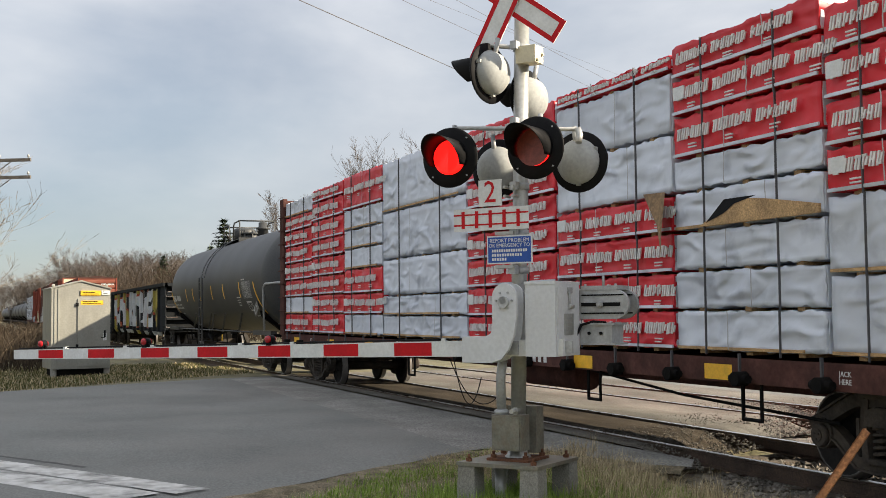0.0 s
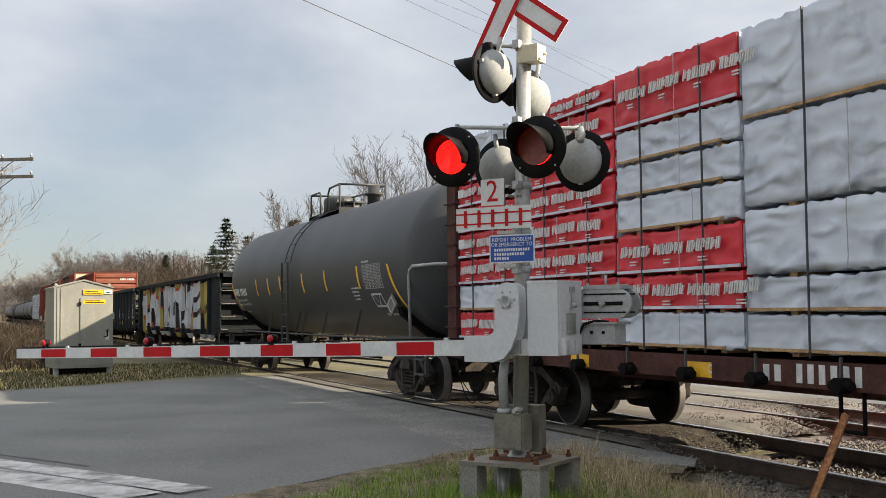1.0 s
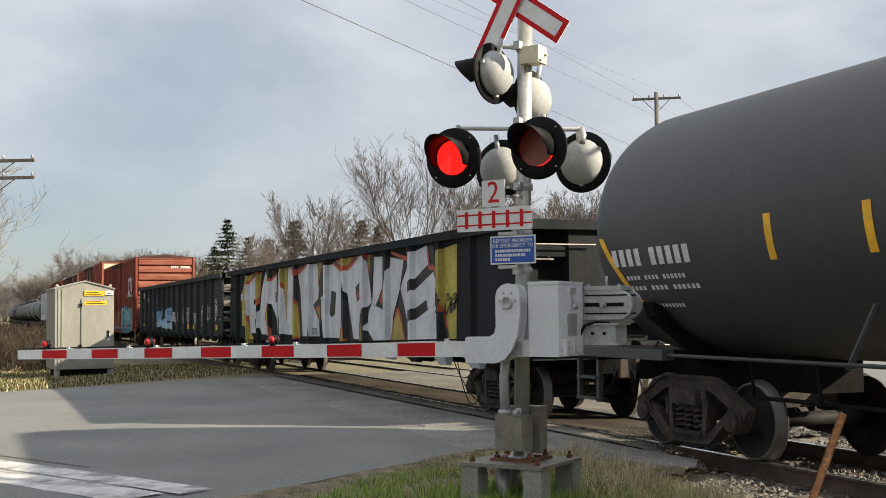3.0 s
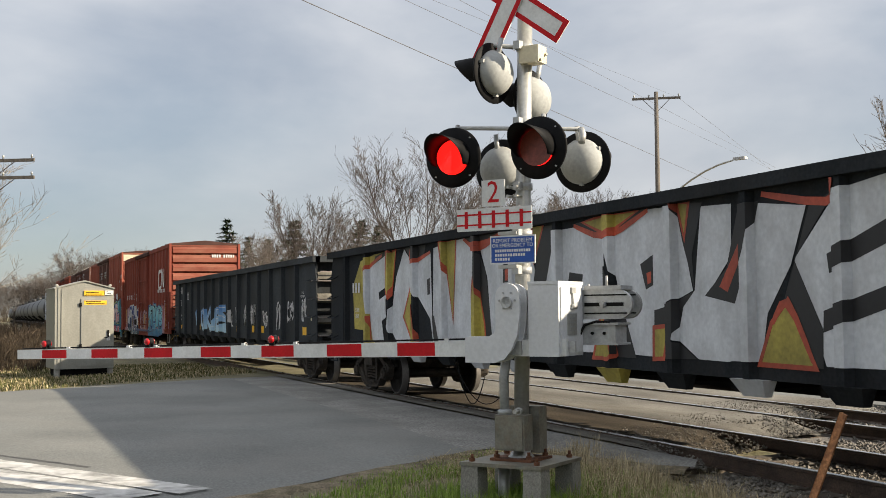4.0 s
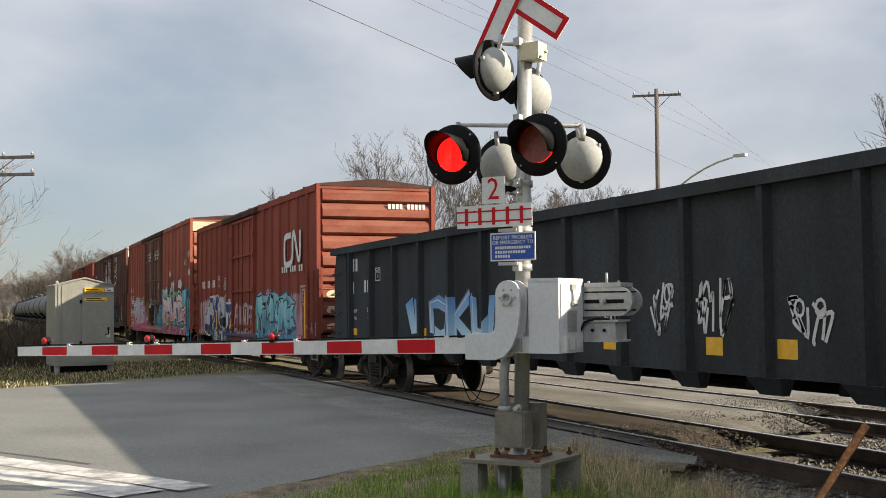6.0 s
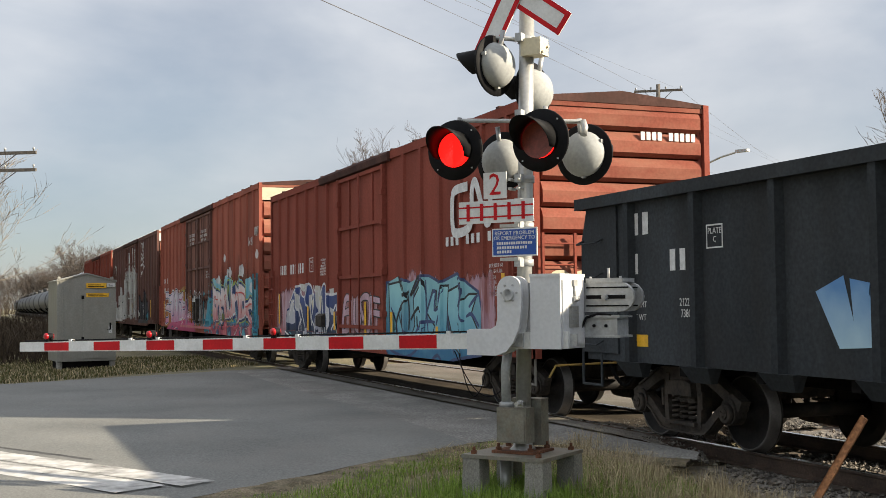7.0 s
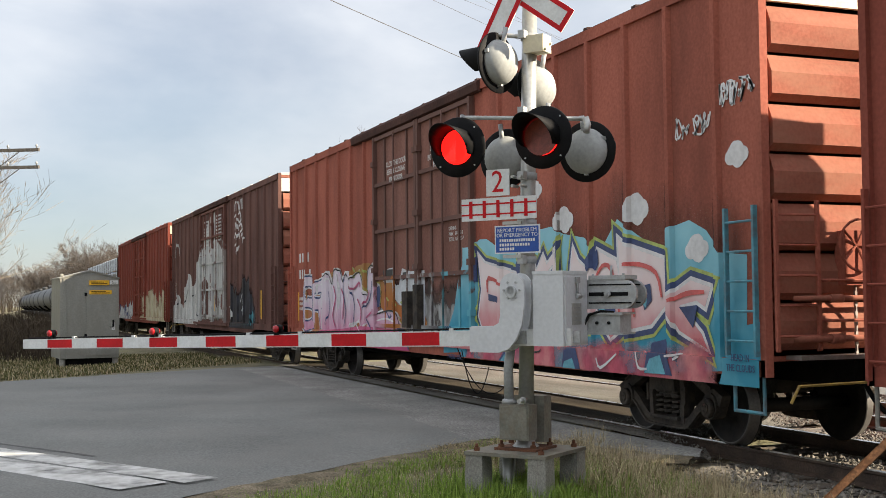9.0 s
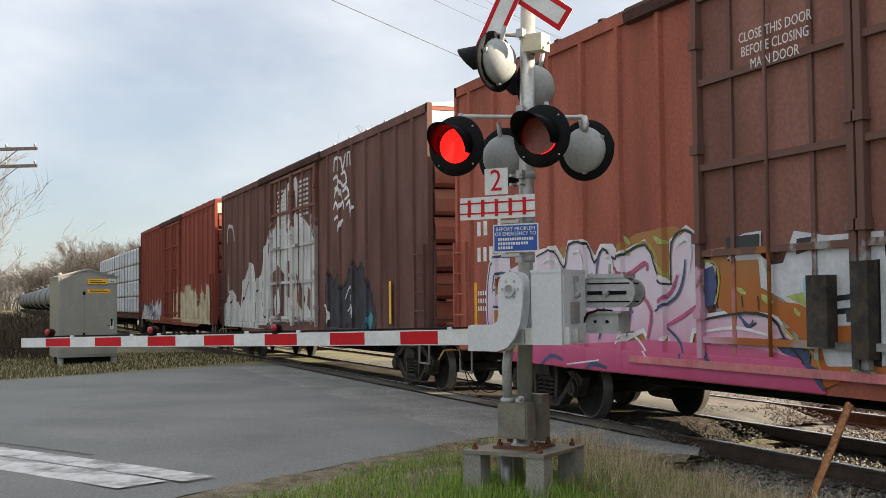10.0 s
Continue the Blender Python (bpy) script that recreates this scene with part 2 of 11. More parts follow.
def wrap_sheet(name, col, fold_shade, amount):
    """Plastic lumber wrap: broad sags, sharp creases, a dull sheen; each bundle a little different."""
    m, nt, bsdf = nodes_of(name)
    ln = nt.links.new
    co = nt.nodes.new("ShaderNodeTexCoord")
    oi = nt.nodes.new("ShaderNodeObjectInfo")
    off = nt.nodes.new("ShaderNodeVectorMath")
    off.operation = "MULTIPLY_ADD"
    off.inputs[1].default_value = (1, 1, 1)
    sc = nt.nodes.new("ShaderNodeVectorMath")
    sc.operation = "SCALE"
    sc.inputs[0].default_value = (37, 19, 53)
    ln(oi.outputs["Random"], sc.inputs["Scale"])
    ln(co.outputs["Object"], off.inputs[0])
    ln(sc.outputs[0], off.inputs[2])
    mp = nt.nodes.new("ShaderNodeMapping")
    mp.inputs["Rotation"].default_value = (0, 0.5, 0)
    mp.inputs["Scale"].default_value = (0.7, 1, 1.5)
    ln(off.outputs[0], mp.inputs["Vector"])
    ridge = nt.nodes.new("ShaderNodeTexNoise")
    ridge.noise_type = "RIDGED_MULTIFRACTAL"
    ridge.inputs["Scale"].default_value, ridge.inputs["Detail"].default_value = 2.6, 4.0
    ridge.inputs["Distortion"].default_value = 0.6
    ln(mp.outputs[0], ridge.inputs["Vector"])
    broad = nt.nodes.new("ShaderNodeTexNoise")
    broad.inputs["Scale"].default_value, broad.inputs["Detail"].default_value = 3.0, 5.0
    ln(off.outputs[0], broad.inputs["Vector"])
    # the darker second colour paints crease shade into the wrap
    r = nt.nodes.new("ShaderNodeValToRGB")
    r.color_ramp.elements[0].color, r.color_ramp.elements[1].color = (*fold_shade, 1), (*col, 1)
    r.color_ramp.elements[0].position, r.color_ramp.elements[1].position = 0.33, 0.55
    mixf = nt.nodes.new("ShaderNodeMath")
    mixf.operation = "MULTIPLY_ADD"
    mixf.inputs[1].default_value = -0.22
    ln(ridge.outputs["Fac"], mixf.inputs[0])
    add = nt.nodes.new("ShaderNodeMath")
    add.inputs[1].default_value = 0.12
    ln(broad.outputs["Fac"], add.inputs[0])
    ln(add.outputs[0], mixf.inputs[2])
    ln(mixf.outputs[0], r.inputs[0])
    mr = nt.nodes.new("ShaderNodeMapRange")
    mr.inputs[3].default_value, mr.inputs[4].default_value = 1 - amount, 1 + amount
    ln(oi.outputs["Random"], mr.inputs[0])
    hs = nt.nodes.new("ShaderNodeHueSaturation")
    ln(mr.outputs[0], hs.inputs["Value"])
    ln(r.outputs[0], hs.inputs["Color"])
    ln(hs.outputs[0], bsdf.inputs["Base Color"])
    bsdf.inputs["Roughness"].default_value = 0.42
    bsdf.inputs["Specular IOR Level"].default_value = 0.35
    b1 = nt.nodes.new("ShaderNodeBump")
    b1.inputs["Strength"].default_value, b1.inputs["Distance"].default_value = 1.0, 0.085
    ln(ridge.outputs["Fac"], b1.inputs["Height"])
    b2 = nt.nodes.new("ShaderNodeBump")
    b2.inputs["Strength"].default_value, b2.inputs["Distance"].default_value = 0.3, 0.02
    ln(broad.outputs["Fac"], b2.inputs["Height"])
    ln(b1.outputs[0], b2.inputs["Normal"])
    ln(b2.outputs[0], bsdf.inputs["Normal"])
    return m


M = {}
M["asphalt"] = surface("asphalt", (0.164, 0.167, 0.157), 0.92, var=0.16, scale=0.4, fine=42, bump=0.3, dirt=(0.215, 0.208, 0.19), dirt_amount=0.5, spec=0.2, speck=0.17)
M["apron"] = surface("pale_asphalt", (0.20, 0.197, 0.183), 0.92, var=0.25, scale=0.8, fine=38, bump=0.6, dirt=(0.15, 0.144, 0.13), dirt_amount=0.6, spec=0.2, speck=0.34)
M["concrete"] = surface("concrete", (0.25, 0.24, 0.21), 0.9, var=0.2, scale=1.6, fine=70, bump=0.3, dirt=(0.16, 0.14, 0.11), dirt_amount=0.6)
M["crossing"] = surface("crossing_surface", (0.175, 0.165, 0.142), 0.97, var=0.3, scale=0.9, fine=45, bump=0.6, dirt=(0.11, 0.095, 0.075), dirt_amount=0.75, stretch=(0.4, 1, 1), spec=0.15)
M["crossing_dark"] = surface("crossing_earth", (0.070, 0.058, 0.044), 0.97, var=0.4, scale=1.2, fine=40, bump=0.7, dirt=(0.035, 0.030, 0.025), dirt_amount=0.85, stretch=(0.35, 1, 1), spec=0.1)
M["road_paint"] = spray_mist("worn_road_paint", (0.58, 0.57, 0.545), (0.46, 0.45, 0.42), 1.2, -9, 9, -99, 99, scale=2.2, soft=0.35, stretch=(1, 1, 1), edge=0.1, rise=0.1)
M["ground"] = surface("grassy_ground", (0.12, 0.11, 0.055), 1.0, var=0.35, scale=0.9, fine=40, bump=0.7, dirt=(0.22, 0.18, 0.11), dirt_amount=0.8)
M["gravel"] = surface("gravel_bed", (0.20, 0.18, 0.155), 1.0, var=0.3, scale=6, fine=50, bump=1.0, dirt=(0.07, 0.06, 0.05), dirt_amount=0.7)
M["stones"] = island_tone("ballast_stones", (0.085, 0.077, 0.066), (0.24, 0.22, 0.19))
M["rail_side"] = surface("rusty_rail", (0.075, 0.05, 0.035), 0.8, 0.3, var=0.3, scale=4, fine=60, bump=0.3)
M["rail_head"] = surface("polished_rail_head", (0.55, 0.55, 0.54), 0.28, 1.0, var=0.1, scale=3, fine=40, bump=0.05)
M["tie"] = surface("weathered_tie_wood", (0.10, 0.08, 0.06), 0.95, var=0.3, scale=5, fine=40, bump=0.5, stretch=(3, 0.5, 1))
M["truck"] = surface("grimy_cast_steel", (0.046, 0.041, 0.036), 0.85, 0.0, var=0.35, scale=3, fine=40, bump=0.25, dirt=(0.115, 0.092, 0.07), dirt_amount=0.7, spec=0.1)
M["wheel"] = surface("wheel_steel", (0.017, 0.016, 0.015), 0.7, 0.0, var=0.3, scale=4, fine=30, bump=0.15, dirt=(0.04, 0.032, 0.026), dirt_amount=0.6, spec=0.15)
M["tread"] = surface("worn_wheel_tread", (0.13, 0.12, 0.11), 0.5, 0.6, var=0.2, scale=4, fine=40, bump=0.05)
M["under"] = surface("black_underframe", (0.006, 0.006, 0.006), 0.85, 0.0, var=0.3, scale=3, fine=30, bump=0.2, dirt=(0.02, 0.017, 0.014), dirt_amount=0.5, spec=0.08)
M["tank"] = surface("black_tank_paint", (0.048, 0.050, 0.052), 0.5, 0.0, var=0.2, scale=0.7, fine=25, bump=0.03, dirt=(0.055, 0.055, 0.05), dirt_amount=0.7, stretch=(1, 1, 0.35), spec=0.4)
M["gondola"] = surface("dark_gondola_paint", (0.024, 0.027, 0.030), 0.65, 0.0, var=0.3, scale=1.0, fine=25, bump=0.05, dirt=(0.04, 0.037, 0.034), dirt_amount=0.5, stretch=(1, 1, 0.3), spec=0.02)
M["gondola_blue"] = surface("blue_grey_gondola_paint", (0.044, 0.049, 0.053), 0.6, 0.0, var=0.3, scale=1.0, fine=25, bump=0.05, dirt=(0.04, 0.037, 0.034), dirt_amount=0.5, stretch=(1, 1, 0.3), spec=0.03)
M["pale_end"] = surface("pale_grey_paint", (0.22, 0.21, 0.18), 0.75, var=0.3, scale=1.5, fine=25, bump=0.06, dirt=(0.08, 0.07, 0.06), dirt_amount=0.7, stretch=(1, 1, 0.3), spec=0.03)
M["cn_red"] = surface("oxide_red_paint", (0.245, 0.070, 0.050), 0.6, 0.0, var=0.16, scale=0.8, fine=25, bump=0.05, dirt=(0.15, 0.045, 0.032), dirt_amount=0.6, stretch=(1, 1, 0.25), spec=0.02)
M["exc_red"] = surface("faded_red_paint", (0.35, 0.115, 0.080), 0.62, 0.0, var=0.2, scale=0.7, fine=25, bump=0.05, dirt=(0.12, 0.045, 0.034), dirt_amount=0.6, stretch=(1, 1, 0.25), spec=0.02)
M["brown"] = surface("dull_brown_paint", (0.160, 0.086, 0.072), 0.65, 0.0, var=0.2, scale=0.8, fine=25, bump=0.05, dirt=(0.05, 0.03, 0.026), dirt_amount=0.7, stretch=(1, 1, 0.25), spec=0.02)
M["door_brown"] = surface("dark_brown_door_paint", (0.215, 0.108, 0.086), 0.62, 0.0, var=0.2, scale=1.2, fine=25, bump=0.05, dirt=(0.14, 0.06, 0.04), dirt_amount=0.4, stretch=(1, 1, 0.3), spec=0.02)
M["door_sprayed"] = sprayed("sprayed_door_hardware", (0.150, 0.085, 0.070), ((0.0, (0.52, 0.30, 0.38)), (0.14, (0.34, 0.12, 0.04)), (0.32, (0.36, 0.15, 0.05)), (0.38, (0.34, 0.33, 0.32)), (0.48, (0.05, 0.045, 0.045)), (0.56, (0.36, 0.36, 0.35)), (0.68, (0.09, 0.08, 0.08)), (0.78, (0.14, 0.38, 0.44)), (1.0, (0.12, 0.36, 0.44))), -2.7, 2.3, 2.05)
M["door_flaked"] = sprayed("flaking_door_hardware", (0.17, 0.080, 0.064), ((0.0, (0.50, 0.50, 0.48)), (0.20, (0.09, 0.06, 0.05)), (0.30, (0.52, 0.52, 0.50)), (0.55, (0.50, 0.49, 0.47)), (0.62, (0.12, 0.07, 0.06)), (0.72, (0.52, 0.52, 0.50)), (1.0, (0.30, 0.26, 0.24))), -2.4, 2.2, 3.6, 0.2)
M["sill_brown"] = surface("dark_oxide_flatcar_paint", (0.095, 0.045, 0.038), 0.7, 0.0, var=0.25, scale=2.0, fine=25, bump=0.08, dirt=(0.03, 0.022, 0.02), dirt_amount=0.6, spec=0.03)
# end paints tinted paler and tanner: sunlight on the ends painted in
M["cn_end"] = surface("sunlit_oxide_end_paint", (0.23, 0.075, 0.053), 0.75, 0.0, var=0.18, scale=1.2, fine=25, bump=0.05, dirt=(0.29, 0.145, 0.10), dirt_amount=0.7, stretch=(0.5, 0.5, 1.5), spec=0.02)
M["exc_end"] = surface("sunlit_faded_end_paint", (0.29, 0.105, 0.073), 0.75, 0.0, var=0.18, scale=1.2, fine=25, bump=0.05, dirt=(0.33, 0.175, 0.12), dirt_amount=0.7, stretch=(0.5, 0.5, 1.5), spec=0.02)
M["dark_roof"] = surface("dark_brown_roof", (0.085, 0.045, 0.038), 0.8, var=0.25, scale=1.5, fine=20, bump=0.1, dirt=(0.05, 0.035, 0.03), dirt_amount=0.6, spec=0.05)
M["galv_roof"] = surface("galvanised_roof", (0.30, 0.27, 0.25), 0.5, 0.6, var=0.2, scale=1.5, fine=20, bump=0.1, dirt=(0.16, 0.08, 0.06), dirt_amount=0.7)
M["white_roof"] = surface("white_roof_sheet", (0.58, 0.57, 0.54), 0.7, var=0.15, scale=1.5, fine=20, bump=0.1, dirt=(0.34, 0.31, 0.28), dirt_amount=0.6)
M["cream"] = surface("cream_paint", (0.62, 0.56, 0.40), 0.6, var=0.1, scale=2, fine=30, bump=0.05, dirt=(0.35, 0.28, 0.20), dirt_amount=0.4)
M["stencil_grey"] = surface("grey_stencil_paint", (0.30, 0.30, 0.29), 0.65, var=0.15, scale=8, fine=60, bump=0.0)
M["white_letter"] = surface("white_stencil_paint", (0.66, 0.66, 0.64), 0.65, var=0.12, scale=8, fine=60, bump=0.0, dirt=(0.35, 0.32, 0.30), dirt_amount=0.35)
M["yellow"] = surface("yellow_reflective_tape", (0.80, 0.44, 0.02), 0.45, var=0.12, scale=8, fine=40, bump=0.02)
M["dull_yellow"] = surface("worn_yellow_paint", (0.42, 0.27, 0.05), 0.7, var=0.25, scale=6, fine=40, bump=0.05, dirt=(0.14, 0.09, 0.05), dirt_amount=0.6)
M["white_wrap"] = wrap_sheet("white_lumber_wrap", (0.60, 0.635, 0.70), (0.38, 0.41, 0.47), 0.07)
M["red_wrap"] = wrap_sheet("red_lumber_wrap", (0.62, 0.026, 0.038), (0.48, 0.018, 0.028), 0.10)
M["wood"] = surface("cut_lumber", (0.42, 0.27, 0.13), 0.85, var=0.25, scale=4, fine=60, bump=0.3)
M["kraft"] = surface("brown_paper", (0.24, 0.15, 0.075), 0.8, var=0.2, scale=3, fine=20, bump=0.3)
M["shoulder"] = surface("road_edge_dirt", (0.20, 0.165, 0.115), 1.0, var=0.35, scale=3, fine=45, bump=0.9, dirt=(0.06, 0.06, 0.03), dirt_amount=0.8, spec=0.1)
M["road_strip"] = surface("tar_seam", (0.045, 0.044, 0.042), 0.8, var=0.3, scale=3, fine=50, bump=0.4, dirt=(0.13, 0.125, 0.115), dirt_amount=0.6)
M["strap"] = surface("black_strap", (0.07, 0.07, 0.075), 0.6, var=0.1, bump=0.0)
M["wire"] = surface("dull_cable", (0.10, 0.10, 0.11), 0.6, var=0.1, bump=0.0)
M["mast"] = surface("aluminium_mast", (0.45, 0.45, 0.43), 0.45, 0.6, var=0.15, scale=3, fine=30, bump=0.05, dirt=(0.30, 0.28, 0.22), dirt_amount=0.5, stretch=(1, 1, 0.4))
M["white_case"] = surface("white_enamel_case", (0.58, 0.59, 0.60), 0.5, 0.0, var=0.03, scale=3, fine=30, bump=0.01, dirt=(0.50, 0.50, 0.49), dirt_amount=0.3, stretch=(1, 1, 0.4))
M["housing"] = surface("grey_enamel_housing", (0.37, 0.38, 0.37), 0.7, var=0.1, scale=4, fine=30, bump=0.05, dirt=(0.26, 0.26, 0.24), dirt_amount=0.5, spec=0.25)
M["cast_grey"] = surface("grey_cast_aluminium", (0.42, 0.43, 0.43), 0.5, 0.3, var=0.12, scale=6, fine=40, bump=0.1, dirt=(0.22, 0.21, 0.19), dirt_amount=0.5)
M["jbox"] = surface("weathered_junction_box", (0.20, 0.195, 0.16), 0.6, 0.4, var=0.2, scale=5, fine=40, bump=0.1, dirt=(0.22, 0.12, 0.06), dirt_amount=0.35)
M["rust"] = surface("rusty_iron", (0.14, 0.06, 0.03), 0.9, 0.2, var=0.3, scale=8, fine=50, bump=0.3)
M["black_paint"] = surface("matt_black_paint", (0.006, 0.006, 0.0065), 0.6, var=0.2, scale=5, fine=40, bump=0.05, dirt=(0.016, 0.016, 0.016), dirt_amount=0.3, spec=0.12)
M["sign_white"] = surface("white_sign_sheeting", (0.66, 0.67, 0.66), 0.5, var=0.06, scale=4, fine=40, bump=0.02, dirt=(0.45, 0.44, 0.40), dirt_amount=0.4)
M["sign_red"] = surface("red_sign_sheeting", (0.50, 0.009, 0.014), 0.55, var=0.10, scale=4, fine=40, bump=0.02, dirt=(0.32, 0.012, 0.015), dirt_amount=0.35, spec=0.2)
M["sign_blue"] = surface("blue_sign_sheeting", (0.012, 0.07, 0.32), 0.5, var=0.08, scale=4, fine=40, bump=0.02)
M["lens_dark"] = surface("unlit_red_lens", (0.22, 0.045, 0.028), 0.35, var=0.2, scale=20, fine=60, bump=0.15)
M["lens_lit"] = glow("lit_red_lens", (1.0, 0.008, 0.006), 1.35)
M["bulb_red"] = surface("red_arm_lamp_lens", (0.34, 0.008, 0.012), 0.25, var=0.1, bump=0.0)
M["hut"] = surface("aluminium_hut_sheet", (0.29, 0.285, 0.25), 0.5, 0.25, var=0.08, scale=1.5, fine=20, bump=0.04, dirt=(0.20, 0.19, 0.16), dirt_amount=0.5, stretch=(1, 1, 0.4))
M["bark"] = surface("bare_grey_bark", (0.095, 0.078, 0.066), 0.95, var=0.25, scale=6, fine=40, bump=0.4)
M["bark_pale"] = surface("pale_poplar_bark", (0.22, 0.185, 0.145), 0.95, var=0.2, scale=6, fine=40, bump=0.4)
M["pole_wood"] = surface("weathered_pole_wood", (0.12, 0.105, 0.09), 0.95, var=0.25, scale=6, fine=40, bump=0.3, stretch=(3, 3, 0.3))
M["needles"] = island_tone("dark_conifer_needles", (0.022, 0.036, 0.022), (0.085, 0.105, 0.06))
M["brush"] = island_tone("dry_brush_twigs", (0.03, 0.023, 0.017), (0.10, 0.075, 0.05))
M["grass_green"] = island_tone("green_grass_blades", (0.09, 0.16, 0.02), (0.30, 0.40, 0.08))
M["grass_olive"] = island_tone("olive_autumn_grass", (0.04, 0.05, 0.013), (0.13, 0.125, 0.045))
M["grass_matted"] = island_tone("matted_grass_stalks", (0.07, 0.058, 0.030), (0.46, 0.37, 0.21))
M["grass_dry"] = island_tone("dry_grass_blades", (0.17, 0.13, 0.070), (0.60, 0.50, 0.31))
M["stake"] = surface("rusty_orange_stake", (0.44, 0.20, 0.085), 0.85, 0.0, var=0.3, scale=7, fine=50, bump=0.3, dirt=(0.16, 0.06, 0.03), dirt_amount=0.6)


# ---- mesh tools ----
def box(bm, x0, x1, y0, y1, z0, z1, m=None):
    vs = [bm.verts.new(Vector(c) if m is None else m @ Vector(c)) for c in
          ((x0, y0, z0), (x1, y0, z0), (x1, y1, z0), (x0, y1, z0), (x0, y0, z1), (x1, y0, z1), (x1, y1, z1), (x0, y1, z1))]
    for f in ((3, 2, 1, 0), (4, 5, 6, 7), (0, 1, 5, 4), (1, 2, 6, 5), (2, 3, 7, 6), (3, 0, 4, 7)):
        bm.faces.new([vs[i] for i in f])


def cyl(bm, a, b, r, r2=None, n=10, cap=True):
    a, b = Vector(a), Vector(b)
    r2 = r if r2 is None else r2
    d = (b - a).normalized()
    s = d.orthogonal().normalized()
    t = d.cross(s)
    ra, rb = [], []
    for i in range(n):
        w = math.tau * i / n
        o = s * math.cos(w) + t * math.sin(w)
        ra.append(bm.verts.new(a + o * r))
        rb.append(bm.verts.new(b + o * r2))
    for i in range(n):
        j = (i + 1) % n
        f = bm.faces.new((ra[i], ra[j], rb[j], rb[i]))
        f.smooth = n > 6
    if cap:
        bm.faces.new(ra[::-1])
        bm.faces.new(rb)


def tube(bm, pts, r, n=8):
    """A round bar along pts, in one piece."""
    P = [Vector(p) for p in pts]
    side = None
    rings = []
    for i, p in enumerate(P):
        d1 = (p - P[i - 1]).normalized() if i else (P[1] - p).normalized()
        d2 = (P[i + 1] - p).normalized() if i < len(P) - 1 else d1
        d = d1 + d2
        d = d.normalized() if d.length > 1e-6 else d1
        k = 1 / max(0.6, d.dot(d1))
        side = d.orthogonal().normalized() if side is None else (side - d * side.dot(d)).normalized()
        t = d.cross(side)
        b = (d2 - d1)
        b = b.normalized() if b.length > 1e-6 else None
        ring = []
        for j in range(n):
            w = math.tau * j / n
            o = side * math.cos(w) + t * math.sin(w)
            if b is not None:
                o = o + b * (o.dot(b) * (k - 1))
            ring.append(bm.verts.new(p + o * r))
        rings.append(ring)
    for a, b in zip(rings, rings[1:]):
        for j in range(n):
            f = bm.faces.new((a[j], a[(j + 1) % n], b[(j + 1) % n], b[j]))
            f.smooth = n > 6
    bm.faces.new(rings[0][::-1])
    bm.faces.new(rings[-1])


def prism(bm, poly, y0, y1, m=None):
    """A polygon in the x-z plane, extruded from y0 to y1."""
    f = (lambda v: Vector(v)) if m is None else (lambda v: m @ Vector(v))
    a = [bm.verts.new(f((x, y0, z))) for x, z in poly]
    b = [bm.verts.new(f((x, y1, z))) for x, z in poly]
    bm.faces.new(a)
    bm.faces.new(b[::-1])
    n = len(poly)
    for i in range(n):
        j = (i + 1) % n
        bm.faces.new((a[j], a[i], b[i], b[j]))


def stroke(bm, pts, w, y0, y1, closed=False):
    """A ribbon of width w along pts in the x-z plane, from y0 to y1."""
    n = len(pts)
    rings = []
    for i in range(n):
        p = Vector(pts[i])
        prev = Vector(pts[i - 1]) if (i or closed) else None
        nxt = Vector(pts[(i + 1) % n]) if (i < n - 1 or closed) else None
        d1 = (p - prev).normalized() if prev is not None else (nxt - p).normalized()
        d2 = (nxt - p).normalized() if nxt is not None else d1
        d = (d1 + d2)
        d = d.normalized() if d.length > 1e-6 else d1
        nn = Vector((-d.y, d.x))
        k = 1 / max(0.5, nn.dot(Vector((-d1.y, d1.x))))
        ww = (w if not hasattr(w, "__len__") else w[i]) / 2 * k
        l, r = p + nn * ww, p - nn * ww
        rings.append([bm.verts.new((q.x, y, q.y)) for q, y in ((l, y0), (r, y0), (r, y1), (l, y1))])
    for i in range(n if closed else n - 1):
        a, b = rings[i], rings[(i + 1) % n]
        for j in range(4):
            k = (j + 1) % 4
            bm.faces.new((a[j], a[k], b[k], b[j]))
    if not closed:
        bm.faces.new(rings[0][::-1])
        bm.faces.new(rings[-1])


def lathe(bm, prof, n=20, axis="z", m=None):
    """Turn a profile of (radius, height) round the axis."""
    rings = []
    for r, h in prof:
        ring = []
        for i in range(n):
            w = math.tau * i / n
            c, s = r * math.cos(w), r * math.sin(w)
            v = {"z": (c, s, h), "x": (h, c, s), "y": (s, h, c)}[axis]
            ring.append(bm.verts.new(Vector(v) if m is None else m @ Vector(v)))
        rings.append(ring)
    for a, b in zip(rings, rings[1:]):
        for i in range(n):
            j = (i + 1) % n
            f = bm.faces.new((a[i], a[j], b[j], b[i]))
            f.smooth = True
    if prof[0][0] > 1e-4:
        bm.faces.new(rings[0][::-1])
    if prof[-1][0] > 1e-4:
        bm.faces.new(rings[-1])


def to_mesh(name, bm, mat):
    bmesh.ops.recalc_face_normals(bm, faces=bm.faces[:])
    me = bpy.data.meshes.new(name)
    bm.to_mesh(me)
    bm.free()
    for m in (mat if isinstance(mat, (list, tuple)) else [mat]):
        me.materials.append(m)
    return me


